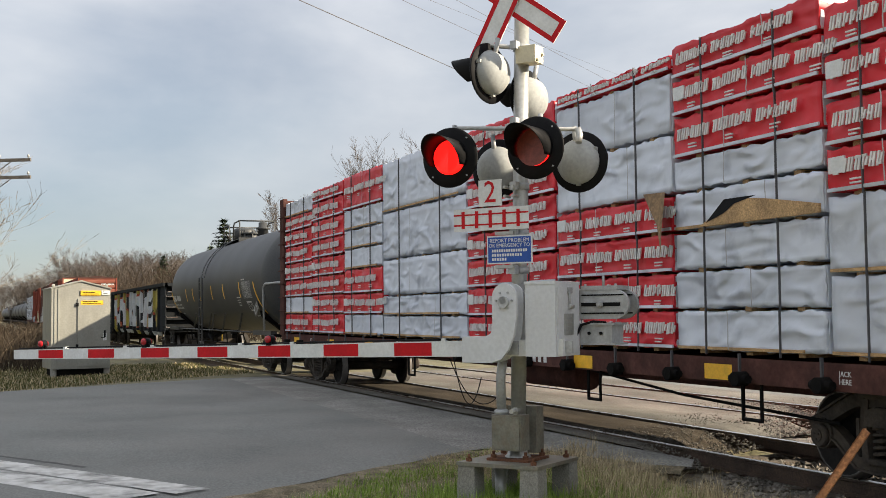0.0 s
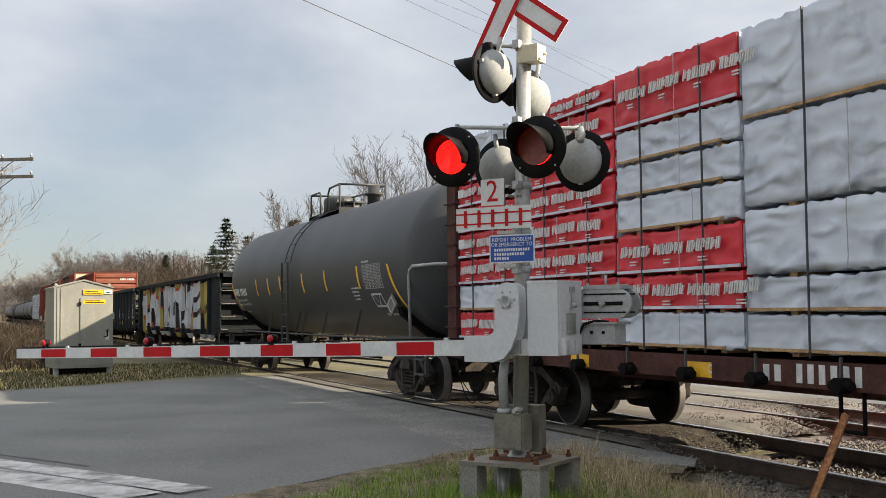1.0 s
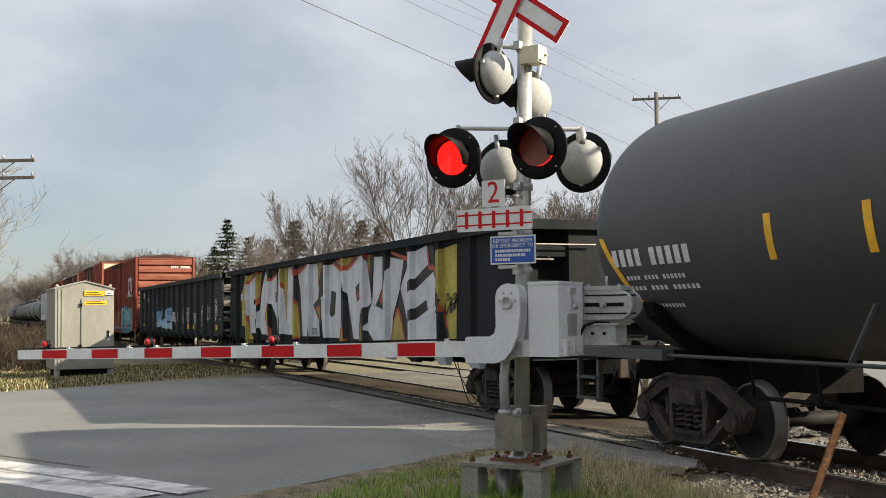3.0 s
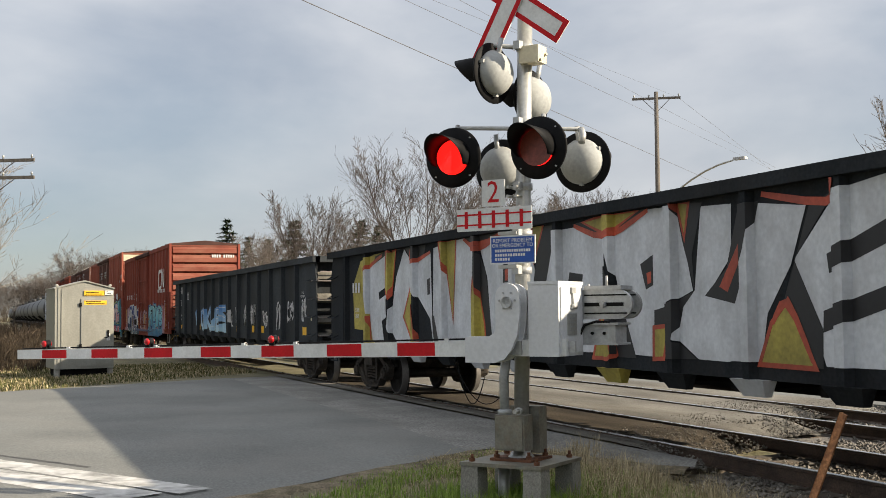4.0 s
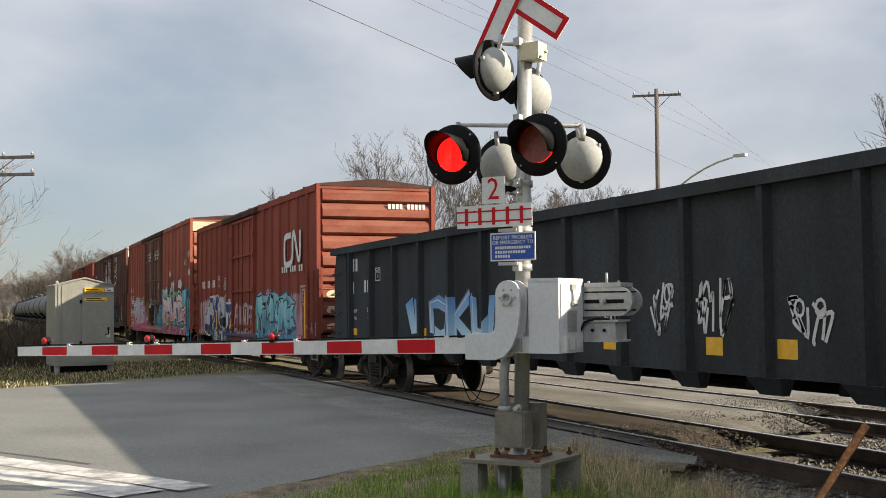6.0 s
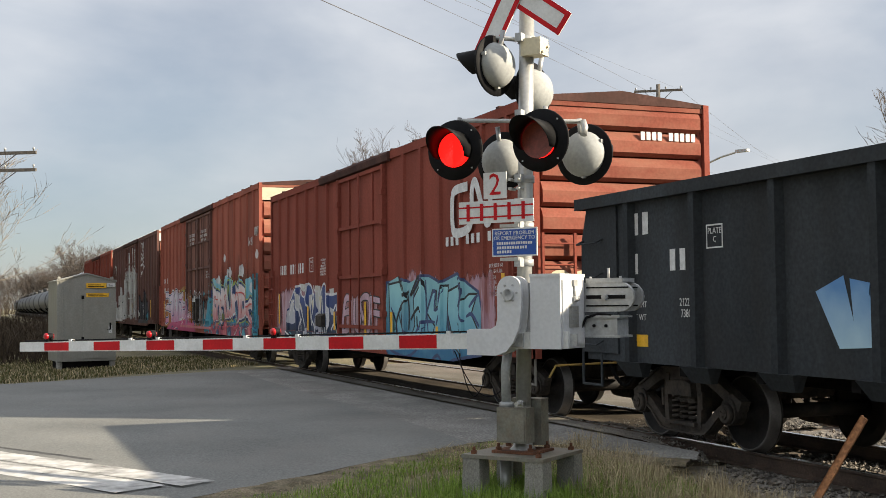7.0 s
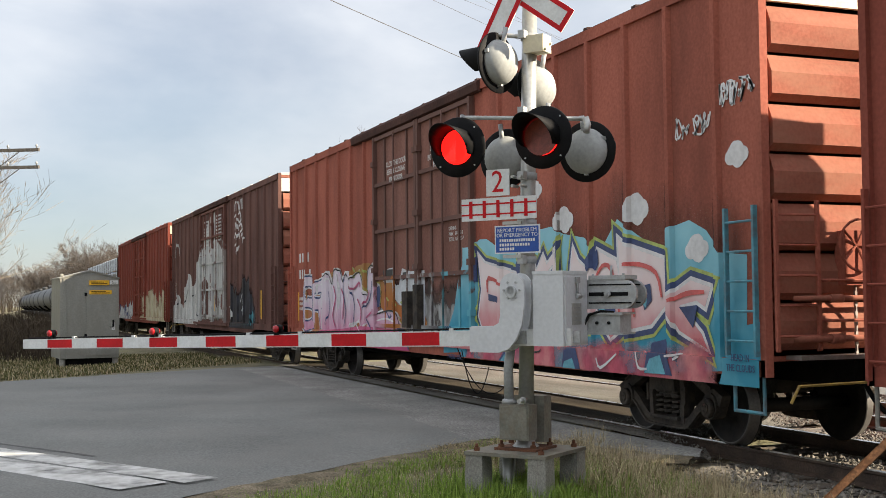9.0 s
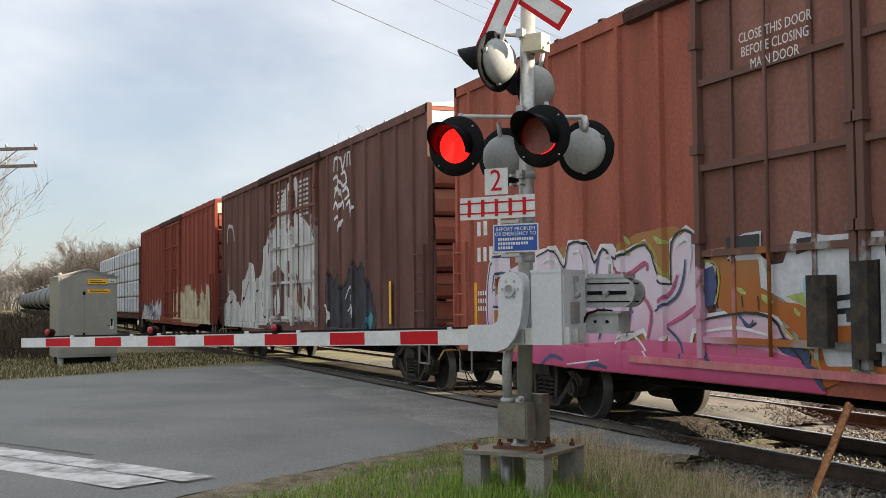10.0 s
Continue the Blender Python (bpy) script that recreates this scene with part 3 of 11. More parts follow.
def part(name, bm, mat, parent=None, label="", m=None):
    """One mesh object, under a thing or a part. bm may be a bmesh or a finished mesh."""
    me = bm if isinstance(bm, bpy.types.Mesh) else to_mesh(name, bm, mat)
    ob = new(name, me)
    if parent is not None:
        ob.parent = parent
    if m is not None:
        ob.matrix_basis = m
    if label:
        tagged(ob, label)
    if name in SMALL or name.startswith("graffiti"):
        tagged(ob, kind="stuff")
    return ob


SMALL = {"table_rule", "panel_frame", "panel_cross", "stencil_mark", "writing_bar", "writing", "paint_wear", "printed_band", "tag", "painted_cloud", "lettering"}


def thing(name, label, category, m=None, group="", kind=""):
    ob = new(name)
    ob.empty_display_size = 0.2
    if m is not None:
        ob.matrix_basis = m
    return tagged(ob, label, category, group, kind)


def B():
    return bmesh.new()


def bev(bm, w=0.006, seg=1, limit=0.6):
    es = [e for e in bm.edges if len(e.link_faces) == 2 and e.calc_face_angle(0) > limit]
    bmesh.ops.bevel(bm, geom=es, offset=w, segments=seg, affect="EDGES", clamp_overlap=True)
    return bm


def text(name, body, size, mat, parent, m, align="CENTER", sx=1.0, depth=0.0015):
    cu = bpy.data.curves.new(name, "FONT")
    cu.body, cu.size, cu.extrude, cu.align_x, cu.align_y = body, size, depth, align, "CENTER"
    cu.materials.append(mat)
    cu.resolution_u = 2
    ob = new(name, cu)
    if parent is not None:
        ob.parent = parent
    ob.matrix_basis = m @ Matrix.Diagonal((sx, 1, 1, 1))
    return ob

# ---- ground, road, track ----
NEAR_Y, FAR_Y, TRACK_Y = 7.10, 10.0, 8.55
ARM = Vector((0.803, 0.597))
ROAD = Vector((-0.597, 0.803))


def smooth(a, b, v):
    k = min(1.0, max(0.0, (v - a) / (b - a)))
    return k * k * (3 - 2 * k)


def ground_z(x, y):
    """Height of the earth: level with the road at the crossing, lower along the track bed and away to the sides."""
    side = Vector((x + 10.6, y - 2.0)).dot(ARM)
    z = -0.06
    z -= 0.10 * smooth(0.2, 2.0, side) * smooth(4.6, 7.0, y)
    z -= 0.30 * smooth(1.0, 5.0, side) * smooth(5.8, 6.8, y) * (1 - smooth(15, 20, y))
    z -= 0.14 * smooth(17.5, 20.0, -side)
    z += 0.05 * noise.noise(Vector((x * 0.35, y * 0.35, 0))) * (1 - smooth(-18, -16, side) * (1 - smooth(0.0, 0.6, side)))
    d = math.hypot(x, y)
    z += 0.6 * smooth(120, 400, d) * noise.noise(Vector((x * 0.01, y * 0.01, 3)))
    return z


def make_ground():
    xs = list(np.arange(-52, 12, 0.5)) + [-4000, -1500, -700, -400, -250, -170, -120, -90, -70, -60, -56, 14, 18, 25, 40, 70, 150, 400, 1500]
    ys = list(np.arange(-8, 20, 0.5)) + [-4000, -1200, -400, -150, -60, -30, -16, 21, 22, 24, 27, 31, 36, 42, 50, 62, 80, 110, 150, 250, 500, 1200, 4000]
    xs, ys = sorted(float(v) for v in xs), sorted(float(v) for v in ys)
    vs = [(x, y, ground_z(x, y)) for y in ys for x in xs]
    n = len(xs)
    fs = [(j * n + i, j * n + i + 1, (j + 1) * n + i + 1, (j + 1) * n + i) for j in range(len(ys) - 1) for i in range(n - 1)]
    me = bpy.data.meshes.new("ground")
    me.from_pydata(vs, [], fs)
    me.materials.append(M["ground"])
    me.shade_smooth()
    tagged(new("ground", me), "short autumn grass and bare earth beside the railway", "ground", kind="structure")


make_ground()


def slab(name, pts, z, mat, label, category, thick=0.05, kind="structure", hole=None):
    bm = B()
    top = [bm.verts.new((x, y, z)) for x, y in pts]
    bot = [bm.verts.new((x, y, z - thick)) for x, y in pts]
    bm.faces.new(top)
    bm.faces.new(bot[::-1])
    for i in range(len(pts)):
        j = (i + 1) % len(pts)
        bm.faces.new((top[j], top[i], bot[i], bot[j]))
    bmesh.ops.triangulate(bm, faces=[f for f in bm.faces if len(f.verts) > 4])
    return tagged(part(name, bm, mat), label, category, kind=kind)


def wavy(a, b, n, amp, seed):
    """Points from a to b along a slightly ragged line."""
    rnd = random.Random(seed)
    a, b = Vector(a), Vector(b)
    nn = Vector((-(b - a).y, (b - a).x)).normalized()
    return [tuple(a.lerp(b, i / n) + nn * rnd.uniform(-amp, amp)) for i in range(n)]


def strip(name, left, right, z, mat, label, category, cols=10):
    """A sheet between two ragged edges with as many points each."""
    vs, fs = [], []
    for (ax, ay), (bx, by) in zip(left, right):
        for k in range(cols + 1):
            f = k / cols
            vs.append((ax + (bx - ax) * f, ay + (by - ay) * f, z if 0 < k < cols else z - 0.03))
    n = cols + 1
    for i in range(len(left) - 1):
        for k in range(cols):
            fs.append((i * n + k, i * n + k + 1, (i + 1) * n + k + 1, (i + 1) * n + k))
    me = bpy.data.meshes.new(name)
    me.from_pydata(vs, [], fs)
    me.materials.append(mat)
    return tagged(new(name, me), label, category, kind="structure")


near_edge = wavy((-2.9, -8.8), (-13.05, 5.48), 60, 0.05, 1) + [(-13.05, 5.48)]
far_edge = wavy((-22.8, -9.2), (-27.75, 0.2), 36, 0.07, 4) + wavy((-27.75, 0.2), (-30.7, 6.0), 24, 0.07, 3) + [(-30.7, 6.0)]
strip("road", near_edge, far_edge, -0.015, M["asphalt"], "grey worn asphalt road running up to the crossing", "road")
apron_a = [(-13.05, 5.48), (-13.12, 5.8), (-12.95, 6.12), (-12.6, 6.35)] + wavy((-12.2, 6.5), (-10.8, 6.80), 8, 0.06, 2) + [(-10.6, 7.05)]
apron_b = [(-30.7, 6.0)] + [(-30.9 + 1.68 * k, 7.36) for k in range(12)]
apron_a = apron_a[:len(apron_b)] if len(apron_a) > len(apron_b) else apron_a
apron_edge = list(apron_a)
apron_b = apron_b[:1] + [(-30.9 + (19.9) * k / (len(apron_a) - 2), 7.36) for k in range(len(apron_a) - 1)]
strip("road_apron", apron_a, apron_b, -0.0155, M["apron"], "grey asphalt apron along the near rail", "road", 6)
strip("dirt_edge", [(x - 0.05, y - 0.02) for x, y in apron_edge[3:]], [(x + 0.25 + 0.12 * math.sin(k * 1.7), y - 0.45 - 0.15 * math.sin(k * 1.3)) for k, (x, y) in enumerate(apron_edge[3:])], -0.030, M["shoulder"], "bare dirt and grit beside the asphalt apron", "road edge", 5)
slab("road_beyond", [(-31.6, 14.2), (-13.6, 14.2), (-14.5, 17.5), (-17.5, 22), (-40, 52), (-60, 82), (-72, 82), (-48, 46), (-36, 24)], -0.02, M["asphalt"], "grey asphalt road on the far side of the tracks", "road", 0.08)
# crossing surface between and beside the rails: it runs out raggedly into the ballast
def deck(y0, y1, x0, x1, z, mat, seed, label):
    rnd = random.Random(seed)
    rows = 28
    vs, fs = [], []
    cols = [x0 + (x1 - 3.0 - x0) * k / 8 for k in range(9)] + [x1 - 3.0 + 0.25 * k for k in range(1, 13)]
    for j in range(rows + 1):
        y = y0 + (y1 - y0) * j / rows
        end = x1 - 0.9 * j / rows + 0.5 * noise.noise(Vector((seed, y * 2.5, 3))) + 0.12 * noise.noise(Vector((seed, y * 8, 5))) + rnd.uniform(-0.05, 0.05)
        for i, x in enumerate(cols):
            xx = x if i < 9 else x1 - 3.0 + (end - x1 + 3.0) * (i - 8) / 12
            drop = 0.13 * smooth(end - 0.9, end + 0.1, xx) + 0.02 * noise.noise(Vector((xx * 4, y * 4, seed + 9))) * smooth(end - 2.2, end - 1.0, xx)
            vs.append((xx, y, z - drop + (0.012 * noise.noise(Vector((xx * 1.5, y * 1.5, seed))) if 0 < j < rows else 0)))
    n = len(cols)
    for j in range(rows):
        for i in range(n - 1):
            fs.append((j * n + i, j * n + i + 1, (j + 1) * n + i + 1, (j + 1) * n + i))
    me = bpy.data.meshes.new("crossing_deck")
    me.from_pydata(vs, [], fs)
    me.materials.append(mat)
    me.shade_smooth()
    tagged(new("crossing_deck", me), label, "crossing", kind="structure")


deck(7.36, 7.74, -31.2, -11.2, -0.018, M["crossing"], 1, "sandy worn crossing surface outside the near rail")
deck(7.87, 9.24, -31.2, -11.8, -0.03, M["crossing_dark"], 2, "dark earthy crossing surface between the rails")
deck(9.37, 11.33, -31.2, -12.9, -0.02, M["crossing"], 3, "pale sandy crossing surface between the tracks")
deck(11.46, 12.88, -31.4, -14.9, -0.03, M["crossing"], 4, "sandy crossing surface between the far rails")
deck(13.02, 14.3, -31.4, -14.6, -0.02, M["crossing"], 5, "sandy crossing surface beyond the far rail")


def road_patch(name, s0, s1, w0, w1, mat, label):
    """A painted bar on the road: s along the gate arm, w along the road."""
    o = Vector((-10.95, 1.75))
    a, r = Vector((0.873, 0.488)), Vector((-0.488, 0.873))
    pts = [o + a * s0 + r * w0, o + a * s1 + r * w0, o + a * s1 + r * w1, o + a * s0 + r * w1]
    bm = B()
    n = 40
    rnd = random.Random(7)
    rows = []
    for i in range(n + 1):
        k = i / n
        p, q = pts[0].lerp(pts[1], k), pts[3].lerp(pts[2], k)
        rows.append([bm.verts.new((*(p + r * rnd.uniform(-0.012, 0.012)), -0.0135)), bm.verts.new((*(q + r * rnd.uniform(-0.012, 0.012)), -0.0135))])
    for a_, b_ in zip(rows, rows[1:]):
        bm.faces.new((a_[0], b_[0], b_[1], a_[1]))
    return tagged(part(name, bm, mat), label, "road marking", kind="structure")


road_patch("stop_line", -9, 0.0, -0.04, 0.36, M["road_paint"], "worn white stop line painted on the asphalt")
road_patch("stop_line", -9, -0.16, -0.64, -0.10, M["road_paint"], "worn white stop line painted on the asphalt")
# narrow darker strip beside the stop lines
road_patch("tar_seam", -9, -2.3, 0.52, 0.60, M["road_strip"], "dark tar seam across the asphalt")
shoulder_a = [(x - 0.12 * ARM.x, y - 0.12 * ARM.y) for x, y in near_edge]
shoulder_b = [(x + (0.50 + 0.18 * math.sin(k * 0.9) + 0.1 * math.sin(k * 2.3)) * ARM.x, y + (0.50 + 0.18 * math.sin(k * 0.9) + 0.1 * math.sin(k * 2.3)) * ARM.y) for k, (x, y) in enumerate(near_edge)]
strip("road_shoulder", shoulder_a, shoulder_b, -0.040, M["shoulder"], "bare brown dirt along the edge of the asphalt", "road edge", 4)


def rail(y, x0, x1):
    t = thing("rail", "steel rail with a polished head and rusty web", "rail", pose(0, y, 0), "rails", "structure")
    bm = B()
    prof = [(-0.07, -0.172), (0.07, -0.172), (0.07, -0.160), (0.012, -0.14), (0.012, -0.04), (0.036, -0.03), (0.036, -0.006), (-0.036, -0.006), (-0.036, -0.03), (-0.012, -0.04), (-0.012, -0.14), (-0.07, -0.160)]
    prism(bm, prof, x0, x1, Matrix(((0, 1, 0, 0), (1, 0, 0, 0), (0, 0, 1, 0), (0, 0, 0, 1))))
    part("rail_body", bm, M["rail_side"], t)
    bm = B()
    box(bm, x0, x1, -0.033, 0.033, -0.0055, 0.0)
    part("rail_head", bm, M["rail_head"], t)


for y in (TRACK_Y - 0.755, TRACK_Y + 0.755, 11.39, 12.95):
    rail(y, -420, 60)


# ---- ties, ballast, grass ----
def ties():
    bm = B()
    box(bm, -0.11, 0.11, -1.3, 1.3, -0.35, -0.176)
    bev(bm, 0.012)
    me = to_mesh("tie", bm, M["tie"])
    for yc, x1 in ((TRACK_Y, -11.9), (12.17, -14.6)):
        bed = thing("track_ties", "weathered wooden ties bedded in gravel", "railway ties", kind="structure")
        x = x1
        k = 0
        while x < 4:
            ob = part("tie", me, None, bed, m=pose(x, yc + 0.04 * math.sin(k * 2.3), 0.012 * math.sin(k * 1.7), 0, 0, 1.5 * math.sin(k * 3.1)))
            x += 0.55
            k += 1


ties()


def ballast_bed():
    """Sloping gravel shoulders along both tracks, one bed."""
    xs = [-11.0 + 0.25 * i for i in range(60)] + [5, 10, 30, 60]
    prof = [(5.75, -0.34), (6.35, -0.26), (6.9, -0.20), (7.3, -0.185), (7.8, -0.19), (8.55, -0.20), (9.3, -0.19), (9.9, -0.19), (10.4, -0.22), (11.0, -0.19), (12.2, -0.19), (13.2, -0.19), (13.9, -0.22), (14.9, -0.36)]
    vs, fs = [], []
    for x in xs:
        for y, z in prof:
            sh = max(0.0, 0.9 * (y - 9.2) / 4.0) + 2.4 * smooth(9.4, 10.4, y)
            vs.append((x - sh, y, z + 0.03 * noise.noise(Vector((x * 1.3, y * 1.3, 5)))))
    n = len(prof)
    for i in range(len(xs) - 1):
        for j in range(n - 1):
            fs.append((i * n + j, (i + 1) * n + j, (i + 1) * n + j + 1, i * n + j + 1))
    me = bpy.data.meshes.new("ballast")
    me.from_pydata(vs, [], fs)
    me.materials.append(M["gravel"])
    me.shade_smooth()
    tagged(new("ballast", me), "grey crushed-stone ballast under the tracks", "ballast", kind="structure")
    # the stones on top of it
    rnd = np.random.RandomState(3)
    base = np.array([(0, 0, 0.7), (0.8, 0.1, 0.1), (-0.1, 0.9, 0.0), (-0.9, -0.1, 0.1), (0.1, -0.8, -0.05), (0, 0, -0.6)])
    tri = ((0, 1, 2), (0, 2, 3), (0, 3, 4), (0, 4, 1), (5, 2, 1), (5, 3, 2), (5, 4, 3), (5, 1, 4))
    vs, fs = [], []
    for k in range(15000):
        x = rnd.uniform(-12.6, -4.5)
        y = rnd.choice((rnd.uniform(6.0, 7.72), rnd.uniform(7.9, 9.2), rnd.uniform(9.4, 11.3), rnd.uniform(9.4, 11.3), rnd.uniform(11.5, 12.9), rnd.uniform(13.0, 14.6)))
        if y > 9.3:
            x -= 2.0 + rnd.uniform(0, 1.0)
        if y > 13:
            x -= 1.0
        if y < 7.8 and x < -11.2 + rnd.uniform(0, 1.2):
            continue
        if 7.8 < y < 9.3 and x < -12.0 + rnd.uniform(0, 1.5):
            continue
        if 9.3 < y < 11.4 and x < -13.2 + rnd.uniform(0, 1.2):
            continue
        z = -0.185 if y > 6.9 else -0.185 - 0.12 * (6.9 - y)
        s = rnd.uniform(0.016, 0.042)
        p = base * (1 + rnd.uniform(-0.3, 0.3, base.shape)) * s
        a = rnd.uniform(0, math.tau)
        c, q = math.cos(a), math.sin(a)
        i = len(vs)
        vs += [(x + c * u - q * v, y + q * u + c * v, z + 0.4 * s + w) for u, v, w in p]
        fs += [(i + a_, i + b_, i + c_) for a_, b_, c_ in tri]
    # grit strewn over the ragged ends of the crossing
    for y0_, y1_, xe in ((7.40, 7.70, -11.2), (7.90, 9.20, -12.0), (9.42, 11.28, -13.3), (11.5, 12.84, -15.2), (13.1, 14.2, -15.0)):
        for k in range(int(620 * (y1_ - y0_)) + 150):
            y = rnd.uniform(y0_, y1_)
            f = rnd.rand() ** 1.6
            x = xe - 0.5 * (y - y0_) / (y1_ - y0_) + 0.3 - 2.6 * f
            s = rnd.uniform(0.008, 0.03) * (1 - 0.5 * f)
            z = -0.025 - 0.13 * smooth(xe - 1.0, xe + 0.3, x)
            p = base * (1 + rnd.uniform(-0.3, 0.3, base.shape)) * s
            i = len(vs)
            vs += [(x + u, y + v, z + 0.3 * s + w) for u, v, w in p]
            fs += [(i + a_, i + b_, i + c_) for a_, b_, c_ in tri]
    me = bpy.data.meshes.new("ballast_stones")
    me.from_pydata(vs, [], fs)
    me.materials.append(M["stones"])
    tagged(new("ballast_stones", me), "loose grey and tan ballast stones", "stones", kind="stuff")


ballast_bed()


def road_side(x, y):
    return Vector((x + 10.66, y - 2.18)).dot(ARM)


def grass(name, label, count, area, lo, hi, lean, width, mat, seed):
    """Blades of grass, one mesh; area gives a place and a height factor or None."""
    rnd = random.Random(seed)
    vs, fs = [], []
    made = 0
    while made < count:
        got = area(rnd)
        made += 1
        if got is None:
            continue
        x, y, k = got
        z = ground_z(x, y)
        h = rnd.uniform(lo, hi) * k
        w = math.tau * rnd.random()
        d = Vector((math.cos(w), math.sin(w), 0))
        s = Vector((-d.y, d.x, 0)) * width * rnd.uniform(0.6, 1.3)
        l = abs(rnd.gauss(0, lean)) * h
        p = Vector((x, y, z - 0.02))
        m1 = p + d * l * 0.35 + Vector((0, 0, h * 0.6))
        tip = p + d * l + Vector((0, 0, h * (1 - min(0.6, l / h * 0.3))))
        i = len(vs)
        vs += [tuple(p - s), tuple(p + s), tuple(m1 + s * 0.7), tuple(m1 - s * 0.7), tuple(tip)]
        fs += [(i, i + 1, i + 2, i + 3), (i + 3, i + 2, i + 4)]
    me = bpy.data.meshes.new(name)
    me.from_pydata(vs, [], fs)
    me.materials.append(mat)
    return tagged(new(name, me), label, "grass", kind="stuff")


def verge(rnd):
    x, y = rnd.uniform(-13.2, -7.2), rnd.uniform(0.5, 6.7)
    s = road_side(x, y)
    if s < 0.08 + 0.42 * max(0.0, rnd.gauss(0.2, 0.5)) or (y > 6.4 and x < -10.5):
        return None
    return x, y, min(1.0, 0.45 + s * 0.5)


def green_verge(rnd):
    g = verge(rnd)
    if g is None or noise.noise(Vector((g[0] * 0.9, g[1] * 0.9, 2))) < -0.12 or g[1] > 5.9:
        return None
    return g


def tall_dry(rnd):
    x, y = rnd.uniform(-12.4, -6.5), rnd.uniform(4.7, 6.75)
    s = road_side(x, y)
    if s < 0.5 or noise.noise(Vector((x * 1.1, y * 1.1, 7))) < -0.25:
        return None
    return x, y, (0.35 + 0.65 * smooth(0.5, 1.6, s)) * (0.55 + 0.9 * max(0.0, 0.35 + noise.noise(Vector((x * 2.6, y * 2.6, 5)))))


def matted(rnd):
    x, y = rnd.uniform(-12.6, -6.3), rnd.uniform(4.3, 6.9)
    if road_side(x, y) < 0.15 or noise.noise(Vector((x * 2.2, y * 2.2, 23))) < -0.22 or y < 4.9 - 0.5 * rnd.random():
        return None
    return x, y, 0.5 + 0.9 * max(0.0, 0.4 + noise.noise(Vector((x * 3.1, y * 3.1, 29))))


def far_verge(rnd):
    x, y = rnd.uniform(-44, -28), rnd.uniform(-2, 7.4)
    if road_side(x, y) > -14.9:
        return None
    return x, y, 1.0


def beyond(rnd):
    x, y = rnd.uniform(-22, 4), rnd.uniform(15.5, 34)
    if Vector((x + 14.5, y - 17.5)).dot(Vector((0.8, 0.6))) < 0.2:
        return None
    return x, y, 1.0


grass("green_grass", "short green grass on the verge round the signal", 52000, green_verge, 0.03, 0.15, 0.7, 0.0036, M["grass_green"], 1)
grass("dry_grass", "short straw-coloured grass among the green", 26000, verge, 0.03, 0.11, 0.9, 0.003, M["grass_dry"], 2)
grass("tall_dry_grass", "tall dry weeds between the signal and the track", 21000, tall_dry, 0.07, 0.38, 1.0, 0.0026, M["grass_dry"], 3)
grass("matted_grass", "flattened brown grass and old stalks on the verge", 30000, matted, 0.05, 0.17, 2.6, 0.003, M["grass_matted"], 17)


def footing_tufts(rnd):
    w, r = rnd.uniform(0, math.tau), abs(rnd.gauss(0.55, 0.3))
    return -9.21 + r * math.cos(w), 4.36 + r * math.sin(w), 1.0


def weeds(rnd):
    x, y = rnd.uniform(-11.8, -6.8), rnd.uniform(4.9, 6.6)
    if road_side(x, y) < 0.3 or noise.noise(Vector((x * 1.4, y * 1.4, 11))) < -0.12:
        return None
    return x, y, 1.0


grass("tuft_grass", "long green grass growing round the concrete footing", 5200, footing_tufts, 0.10, 0.30, 0.6, 0.0035, M["grass_green"], 12)
grass("green_weeds", "green weeds among the dry stalks by the track", 9000, weeds, 0.05, 0.22, 1.0, 0.0035, M["grass_green"], 13)
grass("far_grass", "rough autumn grass across the road", 26000, far_verge, 0.04, 0.15, 0.6, 0.010, M["grass_olive"], 4)
grass("far_dry_grass", "straw-coloured grass across the road", 16000, far_verge, 0.04, 0.15, 0.6, 0.010, M["grass_dry"], 5)
grass("meadow_grass", "yellow-green grass beyond the second track", 22000, beyond, 0.05, 0.2, 0.6, 0.012, M["grass_green"], 6)

# ---- train ----
SPEED, START = 11.2, -92.94
MOVERS, WHEELSETS = [], []
RW = 0.42


def curve_points(pts, n=5):
    """A smooth line through pts."""
    P = [Vector(p) for p in pts]
    out = []
    for i in range(len(P) - 1):
        p0, p1, p2, p3 = P[max(0, i - 1)], P[i], P[i + 1], P[min(len(P) - 1, i + 2)]
        for k in range(n):
            t = k / n
            q = 0.5 * ((2 * p1) + (p2 - p0) * t + (2 * p0 - 5 * p1 + 4 * p2 - p3) * t * t + (3 * p1 - p0 - 3 * p2 + p3) * t ** 3)
            out.append((q.x, q.y))
    out.append(tuple(P[-1]))
    return out


